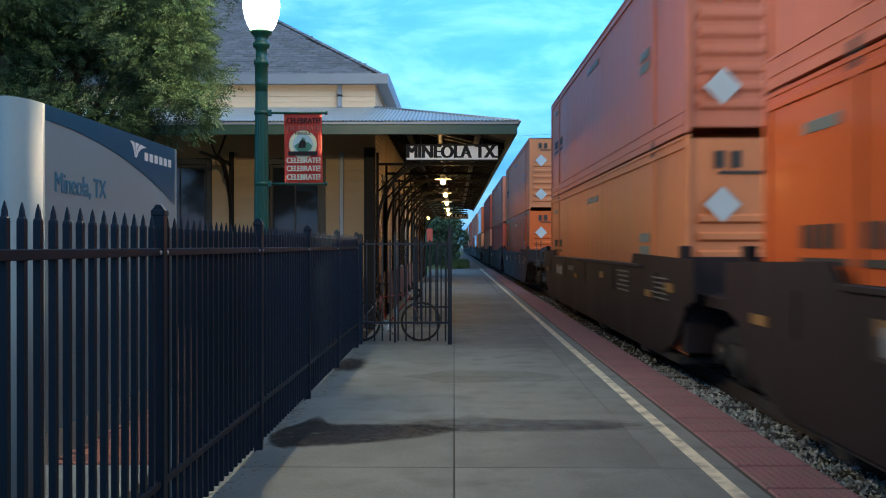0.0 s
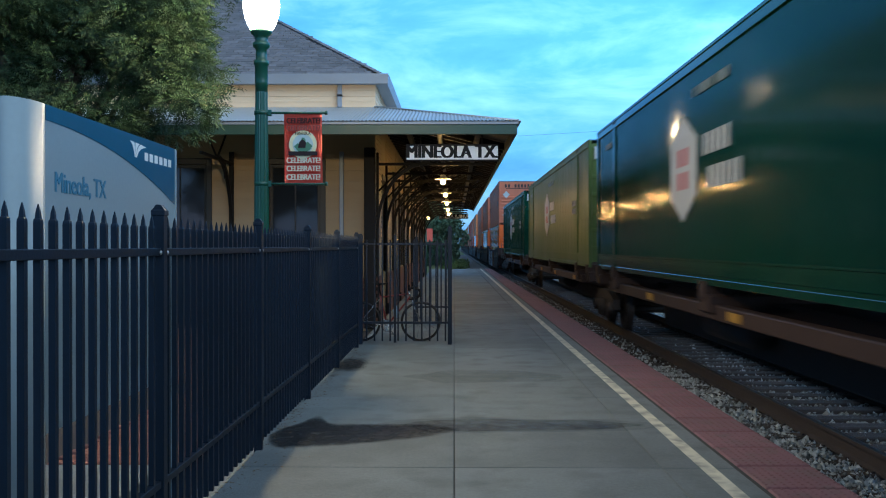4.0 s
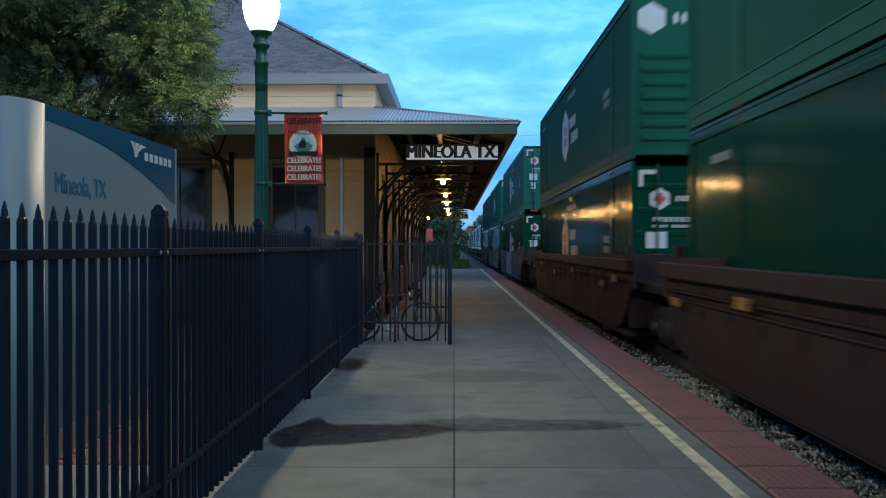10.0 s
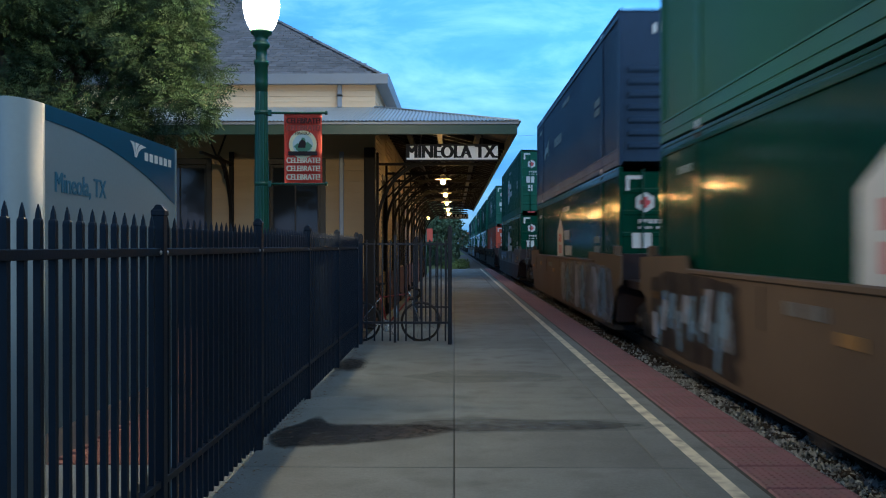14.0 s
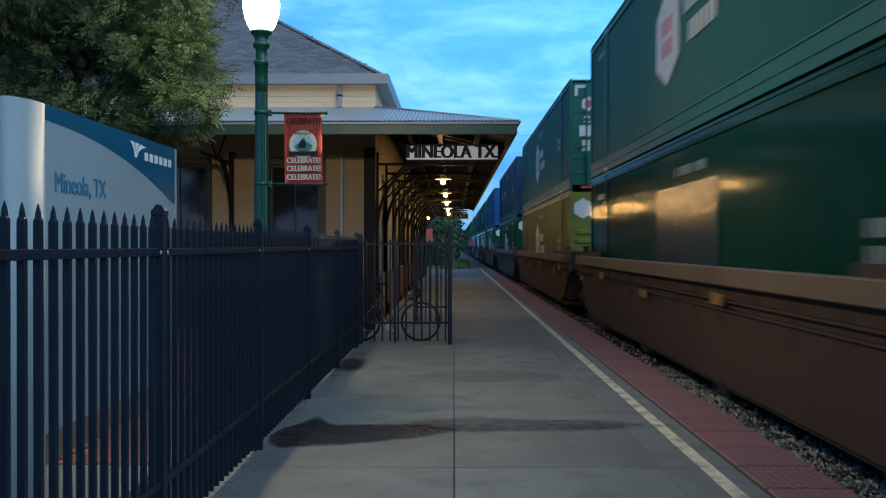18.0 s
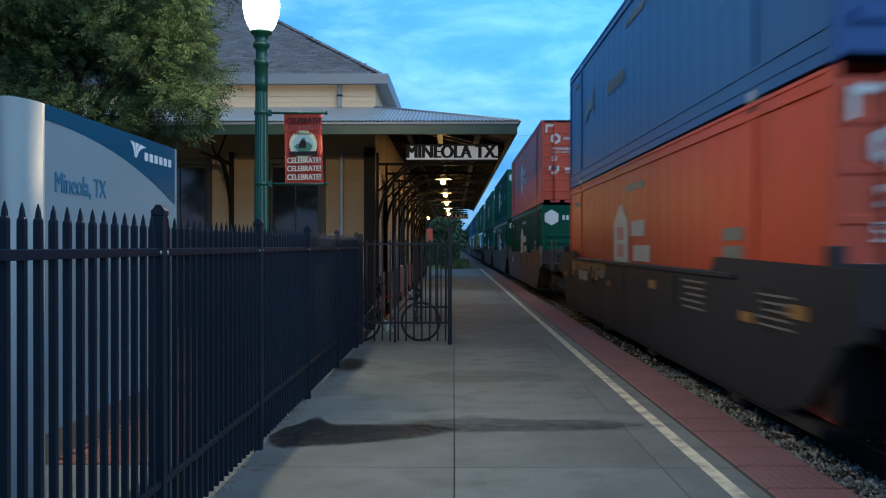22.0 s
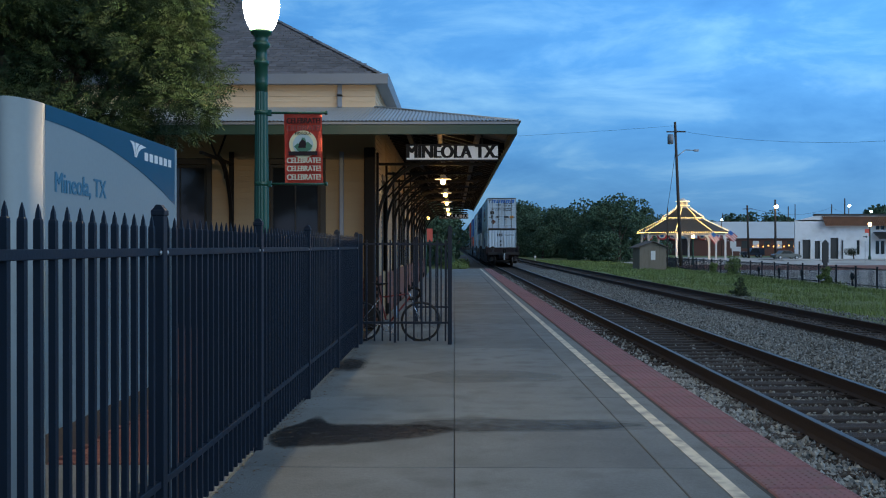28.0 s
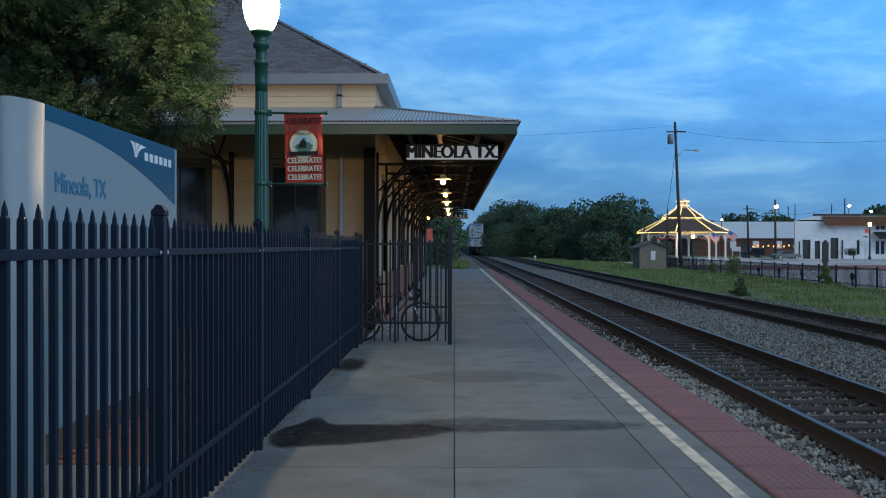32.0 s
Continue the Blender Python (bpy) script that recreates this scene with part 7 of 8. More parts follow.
            def slanted(bm, sx=0.0, sz=0.0, xa=x0, xb=x1):
                lean = 0.11
                for k in range(5):
                    y = 2.05 - 0.74 * k + sx
                    slab(bm, [(y - 0.11, 1.4 + sz), (y + 0.11, 1.4 + sz), (y + 0.11 - lean * 0.8, 2.2 + sz), (y - 0.11 - lean * 0.8, 2.2 + sz)], "x", xa, xb)
                    for z in ((1.4, 2.05), (1.4,), (2.05, 1.72), (2.05,), (1.4, 1.72))[k]:
                        c = y - lean * (z - 1.4)
                        box(bm, xa, xb, c - 0.42, c - 0.11, z + sz, z + sz + 0.15)
            part("side_lettering", shared("side_word%d" % s, wm, slanted), None, bx, "bold slanted lettering as bars")
            part("side_motto", shared("side_motto%d" % s, M["blackmark"] if colour == "pale" else M["mark"], lambda bm: bars(bm, random.Random(6), -1.6, 1.1, 0.98, 1.16, 12, (x0, x1))), None, bx)
            if colour == "pale":
                part("word_shadow", shared("word_shadow%d" % s, M["yellow"], lambda bm: slanted(bm, -0.025, -0.03, x0 + 0.002 * s * -1, x1 - 0.003 * s)), None, bx, "yellow drop shadow of the lettering")
        elif livery == "quiet":
            def swoosh(bm):
                slab(bm, [(5.5, 1.55), (5.1, 1.75), (4.6, 1.78), (4.1, 2.0), (4.3, 1.72), (4.2, 1.4), (4.45, 1.58), (4.95, 1.55), (5.3, 1.35)], "x", x0, x1)
            part("side_emblem", shared("swoosh%d" % s, M["faint"], swoosh), None, bx, "pale running emblem")
            part("side_lettering", shared("quiet_bars%d" % s, M["faint"], lambda bm: bars(bm, random.Random(3), 0.8, 2.6, 1.5, 1.75, 6, (x0, x1))), None, bx)
        part("serial_lettering", shared("side_numbers%d" % s, M["faint"] if colour != "pale" else M["faintblue"], lambda bm: (bars(bm, random.Random(9), -0.9, 0.6, 2.38, 2.5, 12, (x0 - 0.001, x1 + 0.001)), bars(bm, random.Random(10), -5.8, -5.1, 1.5, 1.64, 5, (x0, x1)), bars(bm, random.Random(11), -5.8, -5.1, 1.3, 1.44, 5, (x0, x1)), bars(bm, random.Random(12), 6.4, 7.1, 2.4, 2.5, 6, (x0, x1)))), None, bx)
    for o in bx.children:
        if "lettering" in o.name or "numbers" in o.name or "motto" in o.name or "word" in o.name or "cross" in o.name:
            o["kind"] = "stuff"
    return bx


def bogie(parent, y, z=0.0):
    bo = new("bogie")
    bo.parent, bo.location = parent, (0, y, z)
    def frame_side(bm):
        for s in (-1, 1):
            slab(bm, [(-1.15, 0.42), (-1.1, 0.62), (-0.5, 0.78), (0.5, 0.78), (1.1, 0.62), (1.15, 0.42), (0.85, 0.36), (0.45, 0.2), (-0.45, 0.2), (-0.85, 0.36)], "x", s * 1.0 - 0.07, s * 1.0 + 0.07)
            for k in (-0.25, 0.0, 0.25):
                lathe(bm, [(0.075, 0.24), (0.075, 0.6)], (s * 1.08, k, 0), 8)
        box(bm, -1.05, 1.05, -0.2, 0.2, 0.45, 0.72)
    part("side_frames", shared("bogie_frame", M["steel"], frame_side), None, bo)
    for wy in (-0.88, 0.88):
        def wheelset(bm):
            for s in (-1, 1):
                lathe(bm, [(0.10, s * 0.68), (0.455, s * 0.685), (0.44, s * 0.715), (0.42, s * 0.72), (0.42, s * 0.81), (0.30, s * 0.80), (0.28, s * 0.77), (0.12, s * 0.78), (0.10, s * 0.83)], seg=24, axis="x")
                lathe(bm, [(0.13, s * 1.0), (0.13, s * 1.13), (0.06, s * 1.15)], seg=12, axis="x")
            rod(bm, (-1.0, 0, 0), (1.0, 0, 0), 0.08)
        w = part("wheelset", shared("wheelset", M["wheel"], wheelset), None, bo)
        w.location = (0, wy, 0.42)
    return bo


def spray_on(parent, face, shape, material, y0, y1, z0, z1, seed, layer=0, lean=0.0):
    """Sprayed paint on a flank: a wavering patch ("cloud"), an upright stroke ("stroke") or a bubble ("bubble")."""
    pts, n = [], 26
    for q in range(n):
        a = 2 * math.pi * (q + 0.5) / n
        c, d = math.cos(a), math.sin(a)
        k = {"cloud": 0.45, "stroke": 0.25, "bubble": 0.75}[shape]
        c, d = math.copysign(abs(c) ** k, c), math.copysign(abs(d) ** k, d)
        w = 1 + {"cloud": 0.22, "stroke": 0.10, "bubble": 0.08}[shape] * noise.noise((2.2 * math.cos(a), 2.2 * math.sin(a), seed * 1.7))
        y, z = (y0 + y1) / 2 + (y1 - y0) / 2 * c * w, (z0 + z1) / 2 + (z1 - z0) / 2 * d * w
        z = min(max(z, z0), z1)
        pts.append((y + lean * (z - z0), z))
    bm = bmesh.new()
    out = face - 0.0012 * (layer + 1)
    bm.faces.new([bm.verts.new((out, y, z)) for y, z in pts])
    o = part("sprayed_paint", bm, M[material], parent, "blurred sprayed lettering")
    o["kind"] = "stuff"
    return o


def tag_car(wc, kind):
    """Graffiti on the platform side of a well car; heights run from the sill to the top flange."""
    face = -1.4365
    def spray(parent, face, shape, material, y0, y1, z0, z1, seed, layer=0, lean=0.0):
        return spray_on(parent, face, shape, material, y0, y1, 1.42 - 2.05 * (1.42 - z0), 1.42 - 2.05 * (1.42 - z1), seed, layer, lean / 2)
    if kind == "big_silver":
        # tall silver letters with black shadows, then a dark red end with gold edges
        spray(wc, face, "cloud", "spray_coal", -1.2, 5.9, 0.85, 1.40, 3, 0)
        for k, (a, b, lean) in enumerate(((5.1, 5.7, -0.2), (4.35, 4.85, 0.0), (3.55, 4.2, -0.25), (2.75, 3.3, 0.1), (1.85, 2.5, 0.0), (0.2, 1.45, 0.05), (-0.9, 0.1, 0.0))):
            spray(wc, face, "stroke", "spray_chalk", a + 0.06, b - 0.06, 0.82, 1.39, 11 + k, 1 + k % 2, lean)
            spray(wc, face, "stroke", "spray_chalk", a + 0.09, b - 0.09, 0.84, 1.38, 31 + k, 3 + k % 2, lean)
        spray(wc, face, "stroke", "spray_coal", 0.45, 1.2, 1.07, 1.16, 4, 5)
        spray(wc, face, "cloud", "spray_ruby", -3.4, -0.6, 0.82, 1.38, 5, 6)
        for k in range(5):
            spray(wc, face, "stroke", "spray_gold", -3.0 + 0.5 * k, -2.75 + 0.5 * k, 0.88, 1.32, 50 + k, 7, 0.5)
    elif kind == "big_pale":
        spray(wc, face, "cloud", "spray_mist", -8.2, -0.2, 0.86, 1.40, 3, 0)
        for k in range(9):
            spray(wc, face, "bubble", ("spray_mist", "spray_sky", "spray_chalk")[k % 3], -8.3 + 0.85 * k, -7.3 + 0.85 * k, 0.87, 1.36, 10 + k, 1 + k % 4, 0.2 * (-1) ** k)
        for k in range(8):
            spray(wc, face, "stroke", "spray_coal", -7.9 + 0.95 * k, -7.75 + 0.95 * k, 0.92, 1.32, 30 + k, 6, 0.4 * (-1) ** k)
    elif kind == "big_blue":
        spray(wc, face, "cloud", "spray_coal", 4.0, 8.1, 0.87, 1.40, 3, 0)
        rng = random.Random(5)
        for k in range(16):
            y, z = 4.2 + 0.23 * k, rng.uniform(0.88, 1.1)
            spray(wc, face, "stroke", rng.choice(("spray_sky", "spray_sky", "spray_mist", "spray_chalk")), y, y + rng.uniform(0.15, 0.4), z, z + rng.uniform(0.12, 0.28), 13 + k, 1 + k % 3, rng.uniform(-0.9, 0.9))
    elif kind == "haze":
        spray(wc, face, "cloud", "spray_mist", -4.9, -1.4, 0.86, 1.40, 5, 0)
        spray(wc, face, "cloud", "spray_mist", -4.2, -2.0, 0.90, 1.36, 8, 1)
        spray(wc, face, "bubble", "spray_sky", -3.3, -2.7, 0.95, 1.38, 9, 2)
    elif kind == "panel":
        spray(wc, face, "stroke", "spray_chalk", -1.9, 2.3, 0.86, 1.41, 5, 0)
        spray(wc, face, "stroke", "spray_chalk", -1.6, 2.2, 0.88, 1.39, 6, 1)
        for k in range(7):
            spray(wc, face, "stroke", "spray_coal", -1.3 + 0.5 * k, -0.9 + 0.5 * k, 1.10 + 0.08 * (k % 3), 1.13 + 0.08 * (k % 3), 20 + k, 2)
        spray(wc, face, "bubble", "spray_mist", -3.4, -1.5, 0.86, 1.36, 7, 3)
        rng = random.Random(9)
        for k in range(22):
            y, z = rng.uniform(2.6, 7.8), rng.uniform(0.87, 1.25)
            spray(wc, face, "cloud", rng.choice(("spray_dust", "spray_coal", "spray_dust")), y, y + rng.uniform(0.6, 1.3), z, z + rng.uniform(0.07, 0.17), 80 + k, k % 4)
    elif kind == "scribble":
        rng = random.Random(7)
        for k in range(34):
            y, z, w = rng.uniform(-7.8, 7.2), rng.uniform(0.95, 1.36), rng.uniform(0.15, 0.7)
            spray(wc, face, "stroke", rng.choice(("spray_chalk", "spray_mist", "spray_mist", "spray_gold")), y, y + w, z, z + rng.uniform(0.012, 0.03), 60 + k, k % 3, rng.uniform(-0.6, 0.6))
        spray(wc, face, "cloud", "spray_mist", -2.6, 0.9, 0.98, 1.37, 75, 0)
        spray(wc, face, "cloud", "spray_mist", 3.4, 5.2, 1.0, 1.3, 76, 0)
    elif kind == "mural":
        spray(wc, face, "cloud", "spray_gold", -8.0, -1.0, 0.86, 1.41, 5, 0)
        for k in range(6):
            spray(wc, face, "bubble", ("spray_gold", "spray_azure", "spray_gold", "spray_moss")[k % 4], -7.4 + 1.05 * k, -6.5 + 1.05 * k, 0.88, 1.38 - 0.1 * (k % 2), 15 + k, 1 + k % 3)
        for k in range(3):
            spray(wc, face, "bubble", "spray_azure", -6.6 + 2.1 * k, -6.1 + 2.1 * k, 0.90, 1.12, 35 + k, 5)
        spray(wc, face, "cloud", "spray_mist", 2.4, 5.8, 0.88, 1.38, 45, 0)
        spray(wc, face, "bubble", "spray_gold", 3.4, 4.0, 0.9, 1.3, 46, 1)


TAGS = ("big_silver", "big_pale", "big_blue", "haze", "panel", "mural", "scribble")


def tag_box(bx):
    """White, black and green graffiti over half a container's flank."""
    face = -HW - 0.004
    spray_on(bx, face, "stroke", "spray_coal", -7.6, 0.75, 1.16, 2.66, 3, 0)
    spray_on(bx, face, "stroke", "spray_moss", -0.1, 0.75, 1.2, 2.3, 4, 1, -0.1)
    spray_on(bx, face, "stroke", "spray_snow", -7.5, 0.15, 1.14, 2.64, 5, 2)
    spray_on(bx, face, "cloud", "spray_snow", -7.4, -0.1, 1.18, 2.62, 6, 3)
    for k, (a, w) in enumerate(((-1.45, 0.35), (-2.3, 0.2), (-4.15, 0.45), (-5.9, 0.3), (-6.8, 0.4))):
        spray_on(bx, face, "stroke", "spray_coal", a, a + w, 1.25, 2.5, 20 + k, 4, -0.35)
    spray_on(bx, face, "stroke", "spray_moss", -3.9, -3.2, 1.25, 2.35, 9, 5, -0.35)
    spray_on(bx, face, "cloud", "spray_mist", -3.1, -1.7, 1.2, 2.1, 12, 5)


def build_well(colour, style, front, back, label, scrawl=None):
    """One well unit; front/back: 'joint' or 'coupler'. Local origin: middle of its box, top of rail."""
    pm = P[colour]
    wc = thing("well_car", label, "rail car", group="cars of the train")
    ends = {1: front, -1: back}
    for s in (-1, 1):
        def upper_plate(bm):
            up = [(-8.45, 0.85), (8.45, 0.85), (8.5, 0.95), (8.9, 1.05), (8.9, 1.55), (6.2, 1.6), (6.05, 1.43), (-5.1, 1.43), (-5.25, 1.6), (-8.9, 1.55), (-8.9, 1.05), (-8.5, 0.95)]
            slab(bm, up, "x", s * 1.40 - 0.02, s * 1.40 + 0.02)
        def lower_plate(bm):
            # straight down to the sill, cut back at the ends
            low = [(-8.45, 0.85), (-7.9, 0.42), (-7.2, 0.23), (7.2, 0.23), (7.9, 0.42), (8.45, 0.85)]
            rows = []
            for d in (-0.02, 0.02):
                rows.append([bm.verts.new((s * 1.40 + d, y, z)) for y, z in low])
            bm.faces.new(rows[0][::-1])
            bm.faces.new(rows[1])
            for k in range(len(low)):
                q = (k + 1) % len(low)
                bm.faces.new((rows[0][k], rows[0][q], rows[1][q], rows[1][k]))
        part("side_plate", shared("upper_plate%d" % s, pm, upper_plate), None, wc)
        # on the ochre car the shade is painted into the plate's colour
        part("lower_plate", shared("lower_plate%d" % s, P["lower_shade"] if colour == "ochre" else pm, lower_plate), None, wc, "lower side plate, painted with shade on the ochre car")
        part("top_flange", shared("top_flange%d" % s, pm, lambda bm: box(bm, s * 1.40 - 0.05, s * 1.40 + 0.05, -6.0, 6.0, 1.38, 1.44, 0.01)), None, wc)
        if style == "ribbed":
            for k in range(15):
                y = -7.0 + k
                part("side_post", shared("side_post%d" % s, pm, lambda bm: slab(bm, [(s * 1.27, 0.34), (s * 1.345, 0.34), (s * 1.435, 0.9), (s * 1.435, 1.24), (s * 1.41, 1.32), (s * 1.40, 0.9)], "y", -0.06, 0.06)), None, wc).location = (0, y, 0)
            part("top_chord", shared("top_chord%d" % s, M["chord"] if scrawl == "yellow" else pm, lambda bm: box(bm, s * 1.46 - 0.07, s * 1.46 + 0.07, -8.8, 8.8, 1.30, 1.50, 0.015)), None, wc, "heavy top chord")
            for z, w in ((1.13, 1.475), (1.03, 1.455)):
                part("side_angle", shared("side_angle%d%.2f" % (s, z), pm, lambda bm: box(bm, *sorted((s * 1.40, s * w)), -8.6, 8.6, z, z + 0.025)), None, wc, "narrow steel angle under the chord")
        else:
            for y in (-7.0, -3.5, 0.0, 3.4, 6.9):
                part("side_stiffener", shared("stiff%d" % s, pm, lambda bm: box(bm, s * 1.425 - 0.01, s * 1.425 + 0.01, 0, 0.1, 0.93, 1.34)), None, wc).location = (0, y, 0)
        x0, x1 = (s * 1.42, s * 1.437) if s > 0 else (s * 1.437, s * 1.42)
        dx = 0.1 * s if style == "ribbed" else 0.0
        if style == "smooth":
            part("stencil", shared("stencil%d%s" % (s, style), M["stencil"], lambda bm: (bars(bm, random.Random(4), 1.9, 2.8, 1.12, 1.24, 8, (x0 + dx, x1 + dx)), [box(bm, x0 + dx, x1 + dx, -4.9 + 0.05 * (k % 2), -3.9 - 0.1 * (k % 3), 1.28 - 0.08 * k, 1.305 - 0.08 * k) for k in range(5)], [box(bm, x0 + dx, x1 + dx, -7.6 + 0.05 * (k % 2), -6.7 - 0.1 * (k % 3), 1.26 - 0.07 * k, 1.28 - 0.07 * k) for k in range(5)])), None, wc, "stencilled bars")
        part("reflector", shared("reflector%d%s" % (s, style), M["oldyellow"], lambda bm: [box(bm, x0 + dx, x1 + dx, y, y + 0.4, 0.97 if k % 2 else 1.1, 1.07 if k % 2 else 1.22) for k, y in enumerate((-7.9, -6.6, -2.4, 1.3, 5.0, 7.6))]), None, wc, "yellow reflective plates")
        if style == "smooth" and s < 0 and scrawl not in TAGS:
            part("data_panel", shared("data_panel", M["panelgrey"], lambda bm: (box(bm, -1.4385, -1.421, 4.1, 4.75, 0.97, 1.17), box(bm, -1.4385, -1.421, 4.82, 5.3, 0.97, 1.17))), None, wc, "pale data panel")
            part("data_panel_back", shared("data_panel_back", M["blackmark"], lambda bm: box(bm, -1.434, -1.421, 3.95, 5.45, 0.93, 1.22)), None, wc)
        if scrawl in TAGS and s < 0:
            tag_car(wc, scrawl)
        elif scrawl and scrawl not in TAGS and scrawl != "yellow" and s < 0:
            rng = random.Random(len(label) + len(scrawl))
            for n, key in enumerate(scrawl.split()):
                def blobs(bm):
                    y = rng.uniform(5.0, 6.5) - 3.4 * n
                    for k in range(11):
                        c = y - 0.45 * k
                        h, lean = rng.uniform(0.5, 0.95), rng.uniform(-0.2, 0.2)
                        up, dn = [], []
                        for q in range(6):
                            z = 1.38 - 0.46 * h * q / 5
                            w = rng.uniform(0.08, 0.24)
                            up.append((c + lean * q / 5 + w, z))
                            dn.append((c + lean * q / 5 - w * 0.8, z))
                        slab(bm, up + dn[::-1], "x", -1.4275 - 0.0008 * k - 0.004 * n, -1.4205)
                bm = bmesh.new()
                blobs(bm)
                part("sprayed_paint", bm, M[key], wc, "blurred sprayed lettering as plain blobs")
    for e in (-1, 1):
        reach = 9.75 if ends[e] == "joint" else 11.3
        def deck(bm):
            a, b = sorted((e * 8.25, e * reach))
            box(bm, -1.25, 1.25, a, b, 0.98, 1.12, 0.01)
            box(bm, -0.4, 0.4, a, b, 0.6, 0.98)
            a, b = sorted((e * 8.15, e * 8.35))
            box(bm, -1.37, 1.37, a, b, 0.35, 1.58, 0.01)
        part("end_deck", shared("deck%d%s" % (e, ends[e]), P["dark"], deck), None, wc)
        for s in (-1, 1):
            part("guide_post", shared("guide%d%d" % (e, s), pm, lambda bm: (box(bm, s * 1.36 - 0.06, s * 1.36 + 0.06, e * 8.28 - 0.08, e * 8.28 + 0.08, 1.5, 1.72, 0.01))), None, wc)
        if ends[e] == "coupler":
            def fittings(bm):
                y = e * 11.25
                box(bm, -1.35, 1.35, y - 0.08, y + 0.08, 0.95, 1.2, 0.01)
                for s in (-1, 1):
                    for dx in (0.0, 0.4):
                        rod(bm, (s * (1.3 - dx), y, 0.35), (s * (1.3 - dx), y, 1.9 if dx == 0 else 1.55), 0.018, seg=6)
                    for z in (0.4, 0.7, 1.3, 1.5):
                        rod(bm, (s * 1.3, y, z), (s * 0.9, y, z), 0.014, seg=6)
            part("end_sill", shared("fittings%d" % e, M["steel"], fittings), None, wc, "end beam with ladder irons")
            part("coupler", shared("coupler%d" % e, M["steel"], lambda bm: (box(bm, -0.14, 0.14, *sorted((e * 10.8, e * 11.75)), 0.72, 0.98, 0.02), box(bm, -0.2, 0.16, *sorted((e * 11.6, e * 11.9)), 0.68, 1.02, 0.03))), None, wc)
            part("brake_wheel", shared("brake%d" % e, M["steel"], lambda bm: (lathe(bm, [(0.17, -0.012), (0.19, 0), (0.17, 0.012)], (-0.95, e * 10.9, 1.5), 16, "y", True), box(bm, -1.0, -0.9, e * 10.9 - 0.06, e * 10.9 + 0.06, 1.1, 1.5))), None, wc)
            bogie(wc, e * 10.1)
        elif e < 0:
            bogie(wc, -9.78)
    for o in wc.children:
        if "stencil" in o.name or "reflector" in o.name or "sprayed" in o.name:
            o["kind"] = "stuff"
    part("floor_pan", shared("floor_pan", M["steel"], lambda bm: (box(bm, -1.38, 1.38, -8.0, 8.0, 0.18, 0.27), [box(bm, -1.38, 1.38, y, y + 0.3, 0.10, 0.18) for y in (-6, -2, 2, 6)])), None, wc)
    return wc


def build_spine(label, last_front=False, last_back=False):
    sp = thing("spine_car", label, "rail car", group="cars of the train")
    part("centre_sill", shared("spine", P["brown"], lambda bm: (box(bm, -0.33, 0.33, -8.8, 8.8, 0.62, 1.0, 0.02), box(bm, -0.5, 0.5, -8.8, 8.8, 1.0, 1.04))), None, sp)
    for s in (-1, 1):
        part("side_beam", shared("spine_side%d" % s, P["brown"], lambda bm: box(bm, s * 1.15 - 0.09, s * 1.15 + 0.09, -6.6, 6.9, 0.84, 1.02, 0.015)), None, sp, "brown side beam")
    for y in (-7.9, -6.1, 0.0, 6.1, 7.9):
        part("bolster", shared("bolster", P["brown"], lambda bm: (box(bm, -1.3, 1.3, -0.22, 0.22, 0.92, 1.14, 0.02), box(bm, -1.33, -1.1, -0.12, 0.12, 1.1, 1.3), box(bm, 1.1, 1.33, -0.12, 0.12, 1.1, 1.3))), None, sp).location = (0, y, 0)
    part("walkway", shared("walkway", M["steel"], lambda bm: [box(bm, x, x + 0.3, -5.5, 5.5, 0.86, 0.9) for x in (-0.95, 0.65)]), None, sp)
    part("reflector", shared("spine_reflector", M["yellow"], lambda bm: [box(bm, -1.255, -1.241, y, y + 0.4, 0.88, 0.98) for y in (-5.5, -1.2, 3.0)]), None, sp)
    # dark box and tank added to hide lit ballast, standing in for undercar shade
    part("brake_gear", shared("brake_gear", M["steel"], lambda bm: (box(bm, -0.28, 0.28, -6.4, 6.4, 0.22, 0.6, 0.03), lathe(bm, [(0.05, -1.0), (0.2, -0.95), (0.2, 0.95), (0.05, 1.0)], (-0.55, 1.2, 0.62), 12, "y"))), None, sp, "dark block added under the sill to hide the lit ground")
    bogie(sp, -8.75)
    if last_front:
        bogie(sp, 8.75)
    return sp


